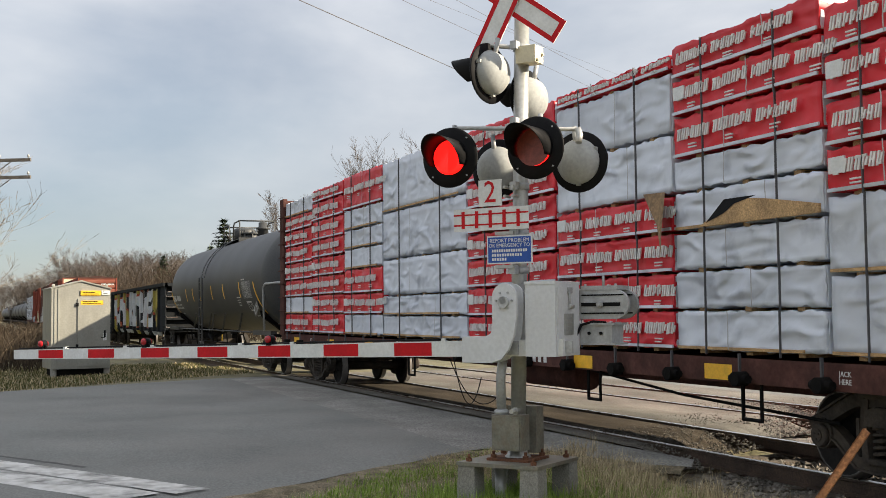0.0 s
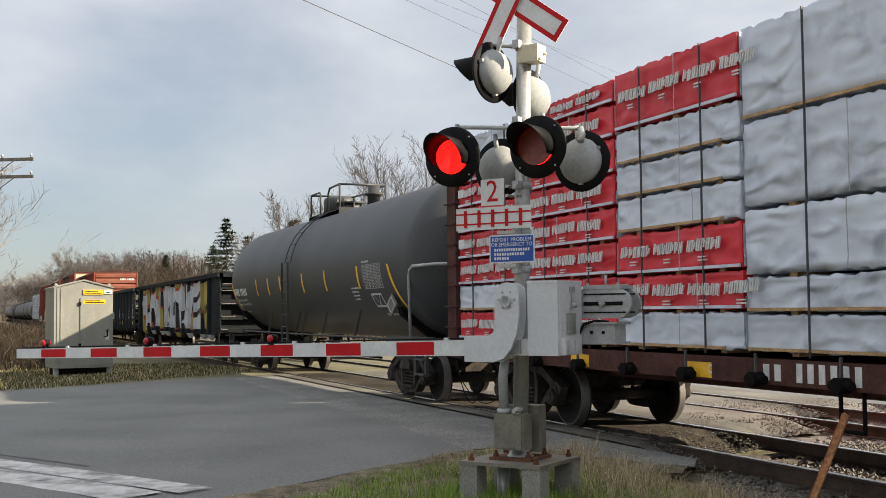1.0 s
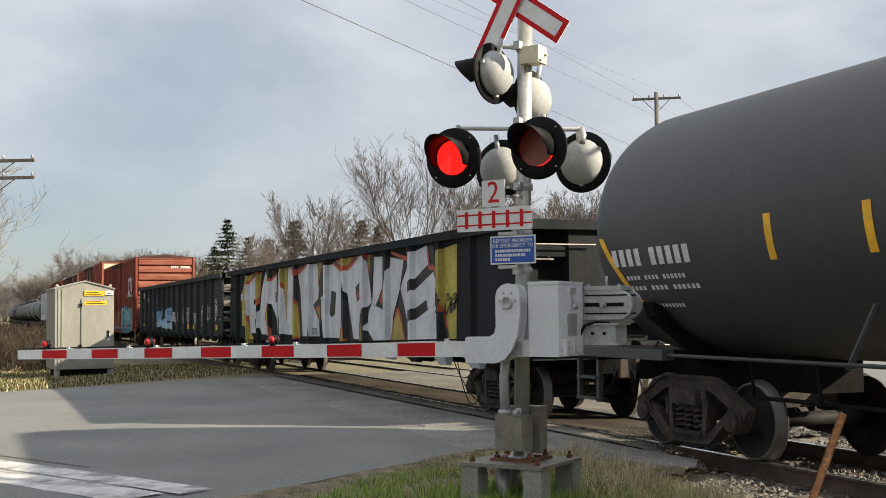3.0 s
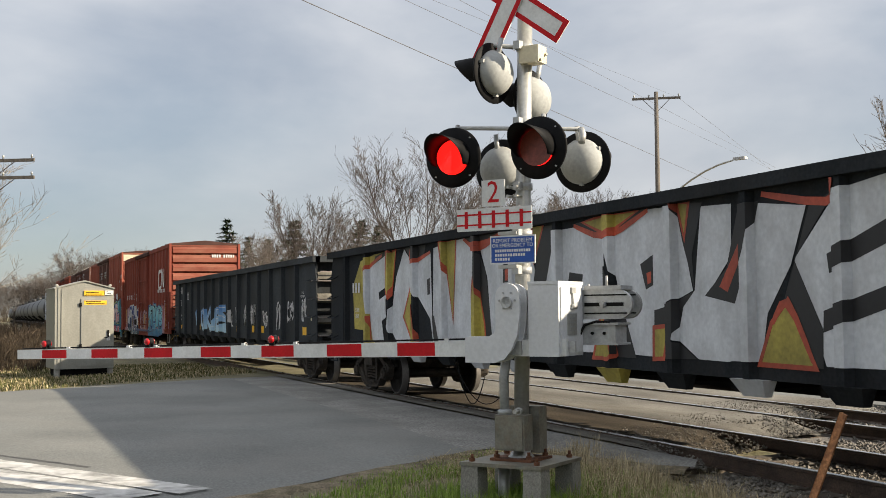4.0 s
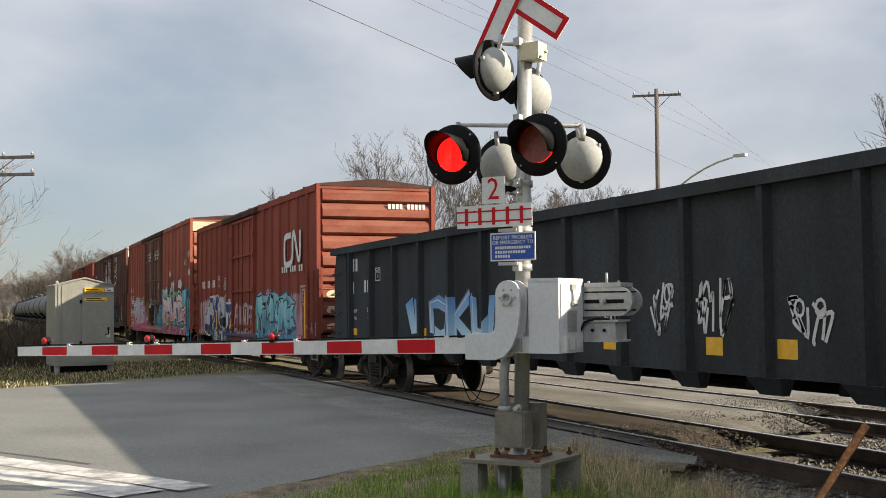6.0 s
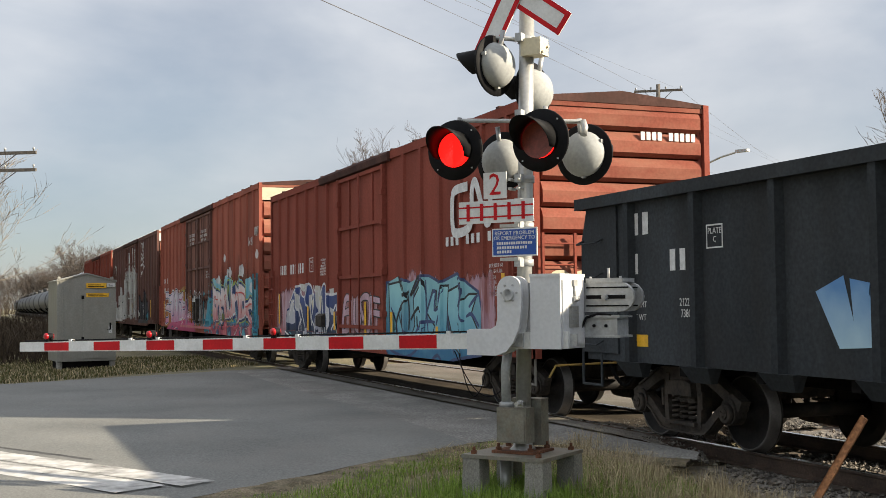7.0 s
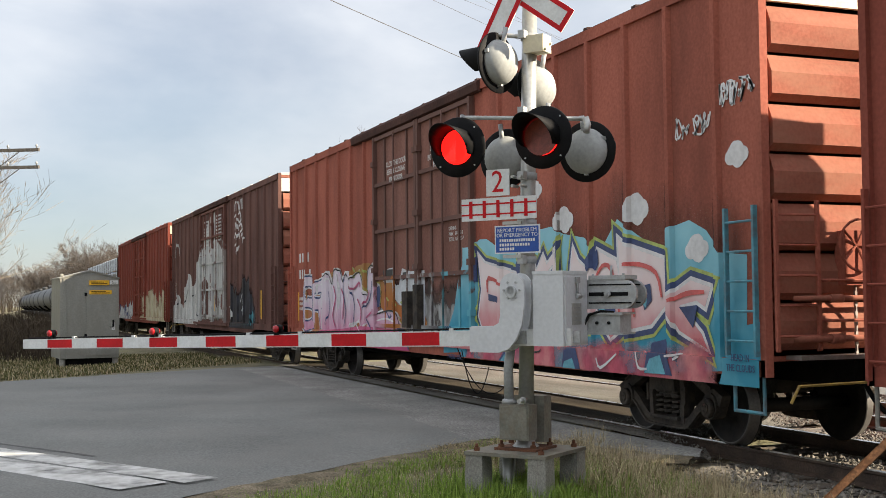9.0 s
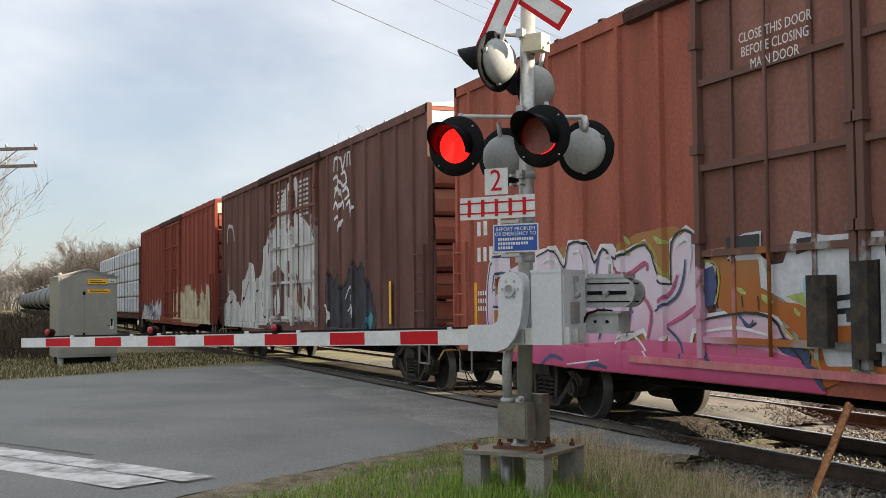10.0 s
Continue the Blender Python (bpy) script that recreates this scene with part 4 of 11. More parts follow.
def wheelset_mesh():
    bm = B()
    for s in (-1, 1):
        prof = [(0.0, 0.80), (0.10, 0.80), (0.11, 0.77), (0.30, 0.755), (0.33, 0.70), (RW + 0.028, 0.70), (RW + 0.026, 0.725), (RW, 0.74), (RW - 0.006, 0.835), (RW - 0.03, 0.838), (RW - 0.045, 0.82), (0.30, 0.785), (0.13, 0.79), (0.12, 0.86), (0.09, 0.87), (0.085, 1.10), (0.0, 1.10)]
        lathe(bm, [(r, s * h) for r, h in prof], 28, "y")
        for k in range(3):
            w = math.tau * k / 3
            cyl(bm, (0.05 * math.cos(w), s * 1.10, 0.05 * math.sin(w)), (0.05 * math.cos(w), s * 1.115, 0.05 * math.sin(w)), 0.014, n=6)
    cyl(bm, (0, -0.8, 0), (0, 0.8, 0), 0.08, n=14)
    me = to_mesh("wheelset", bm, [M["wheel"], M["tread"]])
    for p in me.polygons:
        c = p.center
        if abs(math.hypot(c.x, c.z) - RW) < 0.03 and 0.72 < abs(c.y) < 0.84:
            p.material_index = 1
    return me


def side_frame_mesh():
    bm = B()
    y0, y1 = -0.06, 0.06
    top = curve_points([(-1.08, 0.50), (-0.86, 0.60), (-0.50, 0.775), (-0.30, 0.80), (0.30, 0.80), (0.50, 0.775), (0.86, 0.60), (1.08, 0.50)], 4)
    low = curve_points([(-0.96, 0.53), (-0.72, 0.43), (-0.50, 0.255), (-0.34, 0.20), (0.34, 0.20), (0.50, 0.255), (0.72, 0.43), (0.96, 0.53)], 4)
    stroke(bm, top, [0.125 + 0.03 * math.cos(p[0] * 1.4) for p in top], y0, y1)
    stroke(bm, low, [0.10 + 0.025 * math.cos(p[0] * 1.6) for p in low], y0, y1)
    for path, o in ((top, 0.066), (low, -0.052)):
        stroke(bm, [(x, z + o) for x, z in path[3:-3]], 0.022, y0 - 0.028, y1)
    for s in (-1, 1):
        stroke(bm, [(s * 0.315, 0.20), (s * 0.345, 0.50), (s * 0.315, 0.80)], [0.085, 0.075, 0.10], y0 - 0.012, y1 + 0.012)
        prism(bm, [(s * 0.89 + 0.135 * math.cos(w), RW + 0.02 + 0.15 * math.sin(w)) for w in (math.tau * k / 14 for k in range(14))], -0.085, 0.07)
        cyl(bm, (s * 0.89, -0.085, RW), (s * 0.89, -0.135, RW), 0.112, 0.10, n=18)
        cyl(bm, (s * 0.89, -0.135, RW), (s * 0.89, -0.150, RW), 0.06, n=12)
        for k in range(3):
            w = math.tau * k / 3 + 0.5
            cyl(bm, (s * 0.89 + 0.035 * math.cos(w), -0.15, RW + 0.035 * math.sin(w)), (s * 0.89 + 0.035 * math.cos(w), -0.162, RW + 0.035 * math.sin(w)), 0.011, n=6)
        box(bm, s * 0.40 - 0.02, s * 0.40 + 0.02, -0.085, -0.055, 0.42, 0.62)
    box(bm, -0.30, 0.30, -0.12, 0.12, 0.225, 0.265)
    prism(bm, [(-0.27, 0.56), (0.27, 0.56), (0.25, 0.70), (0.14, 0.735), (-0.14, 0.735), (-0.25, 0.70)], -0.13, 0.11)
    bev(bm, 0.01)
    return to_mesh("side_frame", bm, M["truck"])


def spring_mesh():
    bm = B()
    n, turns = 40, 5
    for cx in (-0.17, 0.0, 0.17):
        pts = [(cx + 0.075 * math.cos(math.tau * turns * i / n), 0.075 * math.sin(math.tau * turns * i / n), 0.27 + 0.29 * i / n) for i in range(n + 1)]
        tube(bm, pts, 0.018, 5)
    return to_mesh("spring", bm, M["truck"])


def bolster_mesh():
    bm = B()
    prism(bm, [(-0.2, 0.48), (0.2, 0.48), (0.2, 0.72), (-0.2, 0.72)], -1.05, 1.05)
    cyl(bm, (0, 0, 0.72), (0, 0, 0.86), 0.22, n=16)
    for s in (-1, 1):
        box(bm, s * 0.52 - 0.05, s * 0.52 + 0.05, -0.72, 0.72, 0.30, 0.42)
        box(bm, s * 0.46 - 0.03, s * 0.46 + 0.03, -0.78, -0.66, 0.26, 0.52)
        box(bm, s * 0.46 - 0.03, s * 0.46 + 0.03, 0.66, 0.78, 0.26, 0.52)
    return to_mesh("truck", bm, M["truck"])


WHEELSET, SIDE_FRAME, SPRING, BOLSTER = wheelset_mesh(), side_frame_mesh(), spring_mesh(), bolster_mesh()


def truck(car, x, rolling=True):
    t = part("truck", BOLSTER, None, car, m=pose(x, 0, 0))
    for s in (-1, 1):
        part("side_frame", SIDE_FRAME, None, t, m=pose(0, s * 1.0, 0, 0, 0, 0 if s < 0 else 180))
        part("spring", SPRING, None, t, m=pose(0, s * 1.0, 0))
    for dx in (-0.89, 0.89):
        w = part("wheelset", WHEELSET, None, t, m=pose(dx, 0, RW))
        if rolling:
            WHEELSETS.append((w, dx))
    return t


def coupler(car, x, s):
    bm = B()
    box(bm, min(x, x + s * 0.55), max(x, x + s * 0.55), -0.09, 0.09, 0.74, 0.94)
    prism(bm, [(x + s * 0.45, 0.68), (x + s * 0.66, 0.68), (x + s * 0.68, 1.0), (x + s * 0.45, 1.0)], -0.16, 0.12)
    bev(bm, 0.02)
    part("coupler", bm, M["truck"], car)
    bm = B()
    pts = [(x + s * (0.1 + 0.05 * i), -0.35 + 0.02 * i, 0.78 - 0.30 * math.sin(math.pi * i / 10)) for i in range(11)]
    tube(bm, pts, 0.025, 6)
    part("brake_hose", bm, M["under"], car)


def car_root(name, label, u0, u1, category="railcar"):
    """The car stands between the train coordinates u0 (rear) and u1 (front)."""
    t = thing(name, label, category, group="cars of the freight train")
    MOVERS.append((t, (u0 + u1) / 2))
    return t


def ladder(parent, x0, x1, z0, z1, y, n, mat, stiles=True, name="ladder"):
    if not stiles:
        for i in range(n):
            z = z0 + (z1 - z0) * (i + 0.5) / n
            bm = B()
            tube(bm, [(x0, y + 0.08, z), (x0, y, z), (x1, y, z), (x1, y + 0.08, z)], 0.013, 6)
            part(name, bm, mat, parent)
        return None
    for x in (x0, x1):
        bm = B()
        box(bm, x - 0.018, x + 0.018, y - 0.02, y + 0.03, z0, z1)
        part("ladder_stile", bm, mat, parent)
    for i in range(n):
        z = z0 + (z1 - z0) * (i + 0.5) / n
        bm = B()
        cyl(bm, (x0, y, z), (x1, y, z), 0.013, n=6)
        part("ladder_rung", bm, mat, parent)
    return None


def end_ladder(parent, x, y0, y1, z0, z1, n, mat):
    for y in (y0, y1):
        bm = B()
        box(bm, x - 0.018, x + 0.018, y - 0.018, y + 0.018, z0, z1)
        part("ladder_stile", bm, mat, parent)
    for i in range(n):
        z = z0 + (z1 - z0) * (i + 0.5) / n
        bm = B()
        cyl(bm, (x, y0, z), (x, y1, z), 0.013, n=6)
        part("ladder_rung", bm, mat, parent)


def bars(name, parent, x, z, w, h, n, y, mat, gap=0.35, label="", skip=()):
    """A word that is not spelled out: n upright bars in a row of width w and height h."""
    bm = B()
    cw = w / n
    for i in range(n):
        if i not in skip:
            x0 = x + i * cw
            box(bm, x0, x0 + cw * (1 - gap), y - 0.004, y, z, z + h)
    return part(name, bm, mat, parent, label)


# --- spray paint that follows the posts of a car's side ---
def flat(bm, pts, y):
    vs = [bm.verts.new((x, y, z)) for x, z in pts]
    return bm.faces.new(vs)


def ribbon(bm, pts, w, y, skew=0.0):
    n = len(pts)
    prev = None
    for i in range(n):
        p = Vector(pts[i])
        a = Vector(pts[max(0, i - 1)])
        b = Vector(pts[min(n - 1, i + 1)])
        d = (b - a).normalized()
        nn = Vector((-d.y, d.x))
        ww = (w[i] if hasattr(w, "__len__") else w) / 2
        if 0 < i < n - 1:
            d1 = (p - a).normalized()
            ww = ww / max(0.62, nn.dot(Vector((-d1.y, d1.x))))
        sl = d * (skew * ww * (1 if i else -1)) if i in (0, n - 1) else d * 0.0
        cur = [bm.verts.new((q.x, y, q.y)) for q in (p + nn * ww + sl, p - nn * ww - sl * 0.4)]
        if prev:
            bm.faces.new((prev[0], prev[1], cur[1], cur[0]))
        prev = cur


def blob(rnd, x, z, rx, rz, n=14, rough=0.18):
    return [(x + rx * math.cos(math.tau * i / n) * (1 + rnd.uniform(-rough, rough)), z + rz * math.sin(math.tau * i / n) * (1 + rnd.uniform(-rough, rough))) for i in range(n)]


def conform(bm, half, posts, depth, x_lo, x_hi, z_lo, z_hi):
    """Clip the paint to the side and press it onto panel and posts."""
    def cut(co, no, clear=False):
        bmesh.ops.bisect_plane(bm, geom=bm.verts[:] + bm.edges[:] + bm.faces[:], plane_co=co, plane_no=no, clear_outer=clear)
    cut((x_lo, 0, 0), (-1, 0, 0), True)
    cut((x_hi, 0, 0), (1, 0, 0), True)
    cut((0, 0, z_lo), (0, 0, -1), True)
    cut((0, 0, z_hi), (0, 0, 1), True)
    sills = [q for q in posts if q[1] < 0]
    posts = [q for q in posts if q[1] > 0]
    for zs, _, _d in sills:
        cut((0, 0, zs), (0, 0, 1))
        cut((0, 0, zs + 0.006), (0, 0, 1))
    for xp, w, _ in posts:
        if x_lo - w < xp < x_hi + w:
            for o in (-w / 2 - 0.012, -w / 2 + 0.012, w / 2 - 0.012, w / 2 + 0.012):
                cut((xp + o, 0, 0), (1, 0, 0))
    for v in bm.verts:
        on = max([d for xp, w, d in posts if abs(v.co.x - xp) < w / 2 - 0.0115], default=0.0)
        for zs, _w, d in sills:
            if v.co.z < zs + 0.003:
                on = max(on, d)
        v.co.y = v.co.y - half - on


def letter_lines(rnd, x0, x1, z0, z1, form=None, wild=1.0):
    """A made-up block letter form: one to four strokes in its cell."""
    w, h = x1 - x0, z1 - z0
    f = lambda a, b: (x0 + a * w, z0 + b * h)
    forms = (
        [[f(0.16, 0.0), f(0.18, 1.0)], [f(0.18, 0.96), f(0.82, 0.9), f(0.78, 0.52), f(0.2, 0.48)], [f(0.45, 0.5), f(0.9, 0.0)]],
        [[f(0.08, 0.0), f(0.48, 1.0), f(0.92, 0.0)], [f(0.25, 0.36), f(0.78, 0.36)]],
        [[f(0.14, 1.0), f(0.16, 0.12), f(0.8, 0.12), f(0.85, 1.0)]],
        [[f(0.9, 0.9), f(0.2, 0.92), f(0.16, 0.55), f(0.82, 0.48), f(0.84, 0.08), f(0.1, 0.06)]],
        [[f(0.12, 0.0), f(0.15, 1.0), f(0.5, 0.4), f(0.85, 1.0), f(0.9, 0.0)]],
        [[f(0.9, 0.94), f(0.18, 0.92), f(0.16, 0.06), f(0.9, 0.06)], [f(0.18, 0.52), f(0.74, 0.52)]],
        [[f(0.2, 0.1), f(0.14, 0.85), f(0.5, 0.96), f(0.86, 0.8), f(0.84, 0.15), f(0.48, 0.03), f(0.18, 0.12)]],
        [[f(0.18, 0.0), f(0.18, 1.0)], [f(0.88, 1.0), f(0.24, 0.48), f(0.92, 0.0)]],
        [[f(0.18, 0.0), f(0.16, 0.94), f(0.9, 0.92)], [f(0.18, 0.5), f(0.72, 0.5)]],
    )
    out = []
    for line in forms[rnd.randrange(len(forms)) if form is None else form]:
        out.append([(x + rnd.uniform(-0.08, 0.08) * w * wild, z + rnd.uniform(-0.05, 0.05) * h * wild) for x, z in line])
    return out


def piece(car, u0, u1, z0, z1, c, half, posts, n, layers, seed, fat, limits, forms=None, round_=0.5, highlight=None, label="", wild=1.0, base=0.005, step=0.0042):
    """Graffiti letters, each laid over the last: layers run from the outermost outline to the fill as (material, extra width)."""
    rnd = random.Random(seed)
    cell = (u1 - u0) / n
    bms = [B() for _ in layers]
    lite = B()
    for i in range(n):
        a, b = u0 + i * cell - 0.04 * cell - c, u0 + (i + 1) * cell + 0.04 * cell - c
        lo, hi = z0 + rnd.uniform(0, 0.05), z1 - rnd.uniform(0, 0.14) * (z1 - z0)
        lines = letter_lines(rnd, a, b, lo, hi, forms[i % len(forms)] if forms else None, wild)
        w = cell * fat * rnd.uniform(0.92, 1.12)
        soft = rnd.random() < round_
        for k, pts in enumerate(lines):
            pts = curve_points(pts, 4) if soft else pts
            q = rnd.uniform(-0.5, 0.5)
            ws = [w * rnd.uniform(0.92, 1.12) for _ in pts] if not soft else [w * (1 + 0.12 * math.sin(j * 0.8 + seed + i)) for j in range(len(pts))]
            for li, (mt, grow) in enumerate(layers):
                ribbon(bms[li], pts, [v + grow for v in ws], -base - step * i - 0.0008 * li - 0.0001 * k, q)
            off = w * 0.30
            ribbon(lite, [(px - off * 0.6, pz + off * 0.5) for px, pz in pts[:max(2, len(pts) // 2 + 1)]], 0.02, -base - 0.0006 - step * i - 0.0008 * len(layers))
    for li, (mt, grow) in enumerate(layers):
        conform(bms[li], half, posts, 0, *limits)
        last = li == len(layers) - 1
        part("graffiti_fill" if last else "graffiti_outline", bms[li], mt, car, label if last else "")
    if highlight:
        conform(lite, half, posts, 0, *limits)
        part("graffiti_highlight", lite, highlight, car)
    else:
        lite.free()


def mist(car, u0, u1, z0, z1, c, half, posts, layer, name, col, col2, cover, label="", **kw):
    """A sheet of thin spray paint that lies on the panels and posts."""
    mt = spray_mist(name, col, col2, cover, z0, z1, u0 - c, u1 - c, **kw)
    bm = B()
    flat(bm, [(u0 - c, z0), (u1 - c, z0), (u1 - c, z1), (u0 - c, z1)], -layer)
    conform(bm, half, posts, 0, u0 - c, u1 - c, z0, z1)
    return part("graffiti_mist", bm, mt, car, label)


def scribble(car, x0, x1, z0, z1, half, posts, depth, mat, seed, n=5, w=0.03, label=""):
    """A quick tag in one line."""
    rnd = random.Random(seed)
    bm = B()
    cell = (x1 - x0) / n
    for i in range(n):
        a, h = x0 + i * cell, z1 - z0
        for _ in range(2):
            pts = [(a + rnd.uniform(-0.1, 1.05) * cell, z0 + rnd.uniform(0, 1) * h) for _ in range(rnd.randint(4, 6))]
            pts.sort(key=lambda q: q[0] + rnd.uniform(-0.5, 0.5) * cell)
            ribbon(bm, curve_points(pts, 5), w, -0.012)
        if rnd.random() < 0.5:
            c = [(a + 0.5 * cell + 0.22 * cell * math.cos(k * 0.7), z0 + h * 0.8 + 0.16 * h * math.sin(k * 0.7)) for k in range(10)]
            ribbon(bm, c, w * 0.8, -0.0125)
    conform(bm, half, posts, depth, x0 - 0.5, x1 + 0.5, z0 - 0.4, z1 + 0.4)
    return part("tag", bm, mat, car, label)


class Spray:
    """Spray-painted shapes on a car's side, in layers: fills, rims and lines, each drawn in train coordinates."""

    def __init__(self, car, c, half, posts, limits, base=0.004):
        self.car, self.c, self.half, self.posts, self.limits, self.base = car, c, half, posts, limits, base
        self.sheets, self.count = {}, 0

    def sheet(self, layer, mat):
        self.count += 1
        if (layer, mat) not in self.sheets:
            self.sheets[layer, mat] = B()
        return self.sheets[layer, mat], -self.base - 0.0017 * layer - 0.00013 * (self.count % 11)

    def fill(self, layer, mat, *pts):
        bm, y = self.sheet(layer, mat)
        f = flat(bm, [(x - self.c, z) for x, z in pts], y)
        f.normal_update()
        bmesh.ops.triangulate(bm, faces=[f])

    def line(self, layer, mat, w, *pts):
        bm, y = self.sheet(layer, mat)
        pts = curve_points([(x - self.c, z) for x, z in pts], 3) if len(pts) > 2 else [(x - self.c, z) for x, z in pts]
        n = len(pts)
        ribbon(bm, pts, [w * (0.65 + 0.5 * math.sin(math.pi * (i + 0.5) / n)) for i in range(n)], y)

    def rim(self, layer, mat, w, *pts):
        """A band of width w round the outside of a shape."""
        bm, y = self.sheet(layer, mat)
        q = [Vector((x - self.c, z)) for x, z in pts]
        n = len(q)
        area = sum(q[i].x * q[(i + 1) % n].y - q[(i + 1) % n].x * q[i].y for i in range(n))
        ring = []
        for i in range(n):
            d1, d2 = (q[i] - q[i - 1]).normalized(), (q[(i + 1) % n] - q[i]).normalized()
            m1, m2 = Vector((d1.y, -d1.x)), Vector((d2.y, -d2.x))
            m = (m1 + m2).normalized() if (m1 + m2).length > 0.05 else m1
            o = q[i] + m * (w / max(0.5, m.dot(m1))) * (1 if area > 0 else -1)
            ring.append([bm.verts.new((v.x, y, v.y)) for v in (q[i], o)])
        for a, b in zip(ring, ring[1:] + ring[:1]):
            bm.faces.new((a[0], b[0], b[1], a[1]))

    def letter(self, coats, *pts):
        """One letter, from its outermost outline to its fill."""
        for k, (mat, grow) in enumerate(coats):
            if grow:
                self.rim(3 + k, mat, grow, *pts)
            else:
                self.fill(3 + k, mat, *pts)

    def dry(self, label=""):
        for (layer, mat), bm in sorted(self.sheets.items()):
            conform(bm, self.half, self.posts, 0, *self.limits)
            part("graffiti_fill", bm, M[mat], self.car, label if layer == max(k[0] for k in self.sheets) else "")


def spray(name, col, var=0.2, rough=0.55, dirt=None):
    M[name] = surface(name + "_spray_paint", col, rough, var=var, scale=2.0, fine=18, bump=0.04, dirt=dirt, dirt_amount=0.5, stretch=(1, 1, 0.6))


spray("silver", (0.55, 0.57, 0.59), 0.12, 0.5, (0.30, 0.30, 0.31))
spray("sp_black", (0.012, 0.012, 0.013))
spray("sp_yellow", (0.34, 0.28, 0.05), 0.3)
spray("sp_red", (0.40, 0.065, 0.03), 0.3)
spray("sp_coral", (0.55, 0.10, 0.09), 0.2)
spray("sp_lime", (0.34, 0.40, 0.10), 0.3)
spray("sp_cyan", (0.12, 0.38, 0.46), 0.25, dirt=(0.08, 0.20, 0.26))
spray("sp_pink", (0.50, 0.14, 0.15), 0.25, dirt=(0.44, 0.30, 0.30))
spray("sp_lilac", (0.52, 0.36, 0.42), 0.2, dirt=(0.32, 0.16, 0.18))
spray("sp_magenta", (0.40, 0.07, 0.16), 0.25)
spray("sp_white", (0.62, 0.61, 0.60), 0.12)
spray("sp_navy", (0.035, 0.055, 0.14), 0.25)


def boxcar(name, label, u0, u1, paint, roof, eave, apex, sill, posts_u, post_w, door, door_mat, rib_pitch, half=1.45, sill_drop=0.12, top_band=None, trucks=1.9, door_ribs=3, double=False, track_mat=None, hardware=None, end_paint=None, side_ladder=None):
    L = u1 - u0
    c = (u0 + u1) / 2
    h = L / 2
    car = car_root(name, label, u0, u1, "boxcar")
    yb = half - 0.045
    # body
    bm = B()
    prism(bm, [(-yb, sill + 0.15), (yb, sill + 0.15), (yb, eave - 0.02), (0, apex - 0.05), (-yb, eave - 0.02)], -h + 0.09, h - 0.09, Matrix(((0, 1, 0, 0), (1, 0, 0, 0), (0, 0, 1, 0), (0, 0, 0, 1))))
    body = part("body", bm, paint, car)
    # roof of cross-wise panels with raised seams
    n = max(10, round(L / 1.2))
    w = (L - 0.04) / n
    turned = Matrix(((0, 1, 0, 0), (1, 0, 0, 0), (0, 0, 1, 0), (0, 0, 0, 1)))
    sheets = []
    for lo, hi, wide, inset in ((-0.05, 0.0, w / 2, 0.01), (0.0, 0.035, 0.05, 0.02)):
        bm = B()
        e = half - inset
        prism(bm, [(-e, eave + lo), (e, eave + lo), (e, eave + hi), (0, apex + hi), (-e, eave + hi)] if lo else [(-e, eave), (0, apex), (e, eave), (e, eave + hi), (0, apex + hi), (-e, eave + hi)], -wide, wide, turned)
        sheets.append(to_mesh("roof_panel", bm, roof))
    for i in range(n):
        part("roof_panel", sheets[0], None, car, m=pose(-h + 0.02 + w * (i + 0.5), 0, 0))
        if i:
            part("roof_seam", sheets[1], None, car, m=pose(-h + 0.02 + w * i, 0, 0))
    # side plates and sills
    for s in (-1, 1):
        y = s * half
        lo, hi = min(y, y - s * 0.06), max(y, y - s * 0.06)
        bm = B()
        box(bm, -h + 0.02, h - 0.02, lo, hi, eave - 0.16, eave - 0.01)
        part("top_plate", bm, paint, car)
        bm = B()
        d0, d1 = door[0] - c, door[1] - c
        prism(bm, [(-h + 0.02, sill), (-h + 2.9, sill), (-h + 3.6, sill - sill_drop), (h - 3.6, sill - sill_drop), (h - 2.9, sill), (h - 0.02, sill), (h - 0.02, sill + 0.17), (-h + 0.02, sill + 0.17)], lo, hi)
        part("side_sill", bm, paint, car)
    # posts
    bm = B()
    prism(bm, [(-post_w / 2, 0), (post_w / 2, 0), (post_w / 2 - 0.025, -0.05), (-post_w / 2 + 0.025, -0.05)], sill + 0.16, eave - 0.15, Matrix(((1, 0, 0, 0), (0, 0, 1, 0), (0, 1, 0, 0), (0, 0, 0, 1))))
    me = to_mesh("post", bm, paint)
    for u in posts_u:
        part("post", me, None, car, m=pose(u - c, -yb, 0))
        part("post", me, None, car, m=pose(u - c, yb, 0, 0, 0, 180))
    for s in (-1, 1):
        for e in (-1, 1):
            bm = B()
            box(bm, e * (h - 0.045) - 0.045, e * (h - 0.045) + 0.045, s * (half - 0.045) - 0.045, s * (half - 0.045) + 0.045, sill, eave)
            part("corner_post", bm, paint, car)
    # ribbed ends
    for e in (-1, 1):
        bm = B()
        z = sill + 0.25
        hi = eave - (0.06 if not top_band else 0.50)
        nr = round((hi - z) / rib_pitch)
        rp = (hi - z) / nr
        prof = [(0.0, sill + 0.2)]
        for k in range(nr):
            prof += [(0.0, z + rp * 0.02), (0.085, z + rp * 0.16), (0.085, z + rp * 0.60), (0.03, z + rp * 0.86), (0.0, z + rp * 0.96)]
            z += rp
        prof += [(0.0, eave - 0.02)]
        prism(bm, [(e * (h - 0.09) + e * o, zz) for o, zz in prof] + [(e * (h - 0.2), eave - 0.02), (e * (h - 0.2), sill + 0.2)], -yb + 0.10, yb - 0.10)
        part("ribbed_end", bm, end_paint or paint, car)
        bm = B()
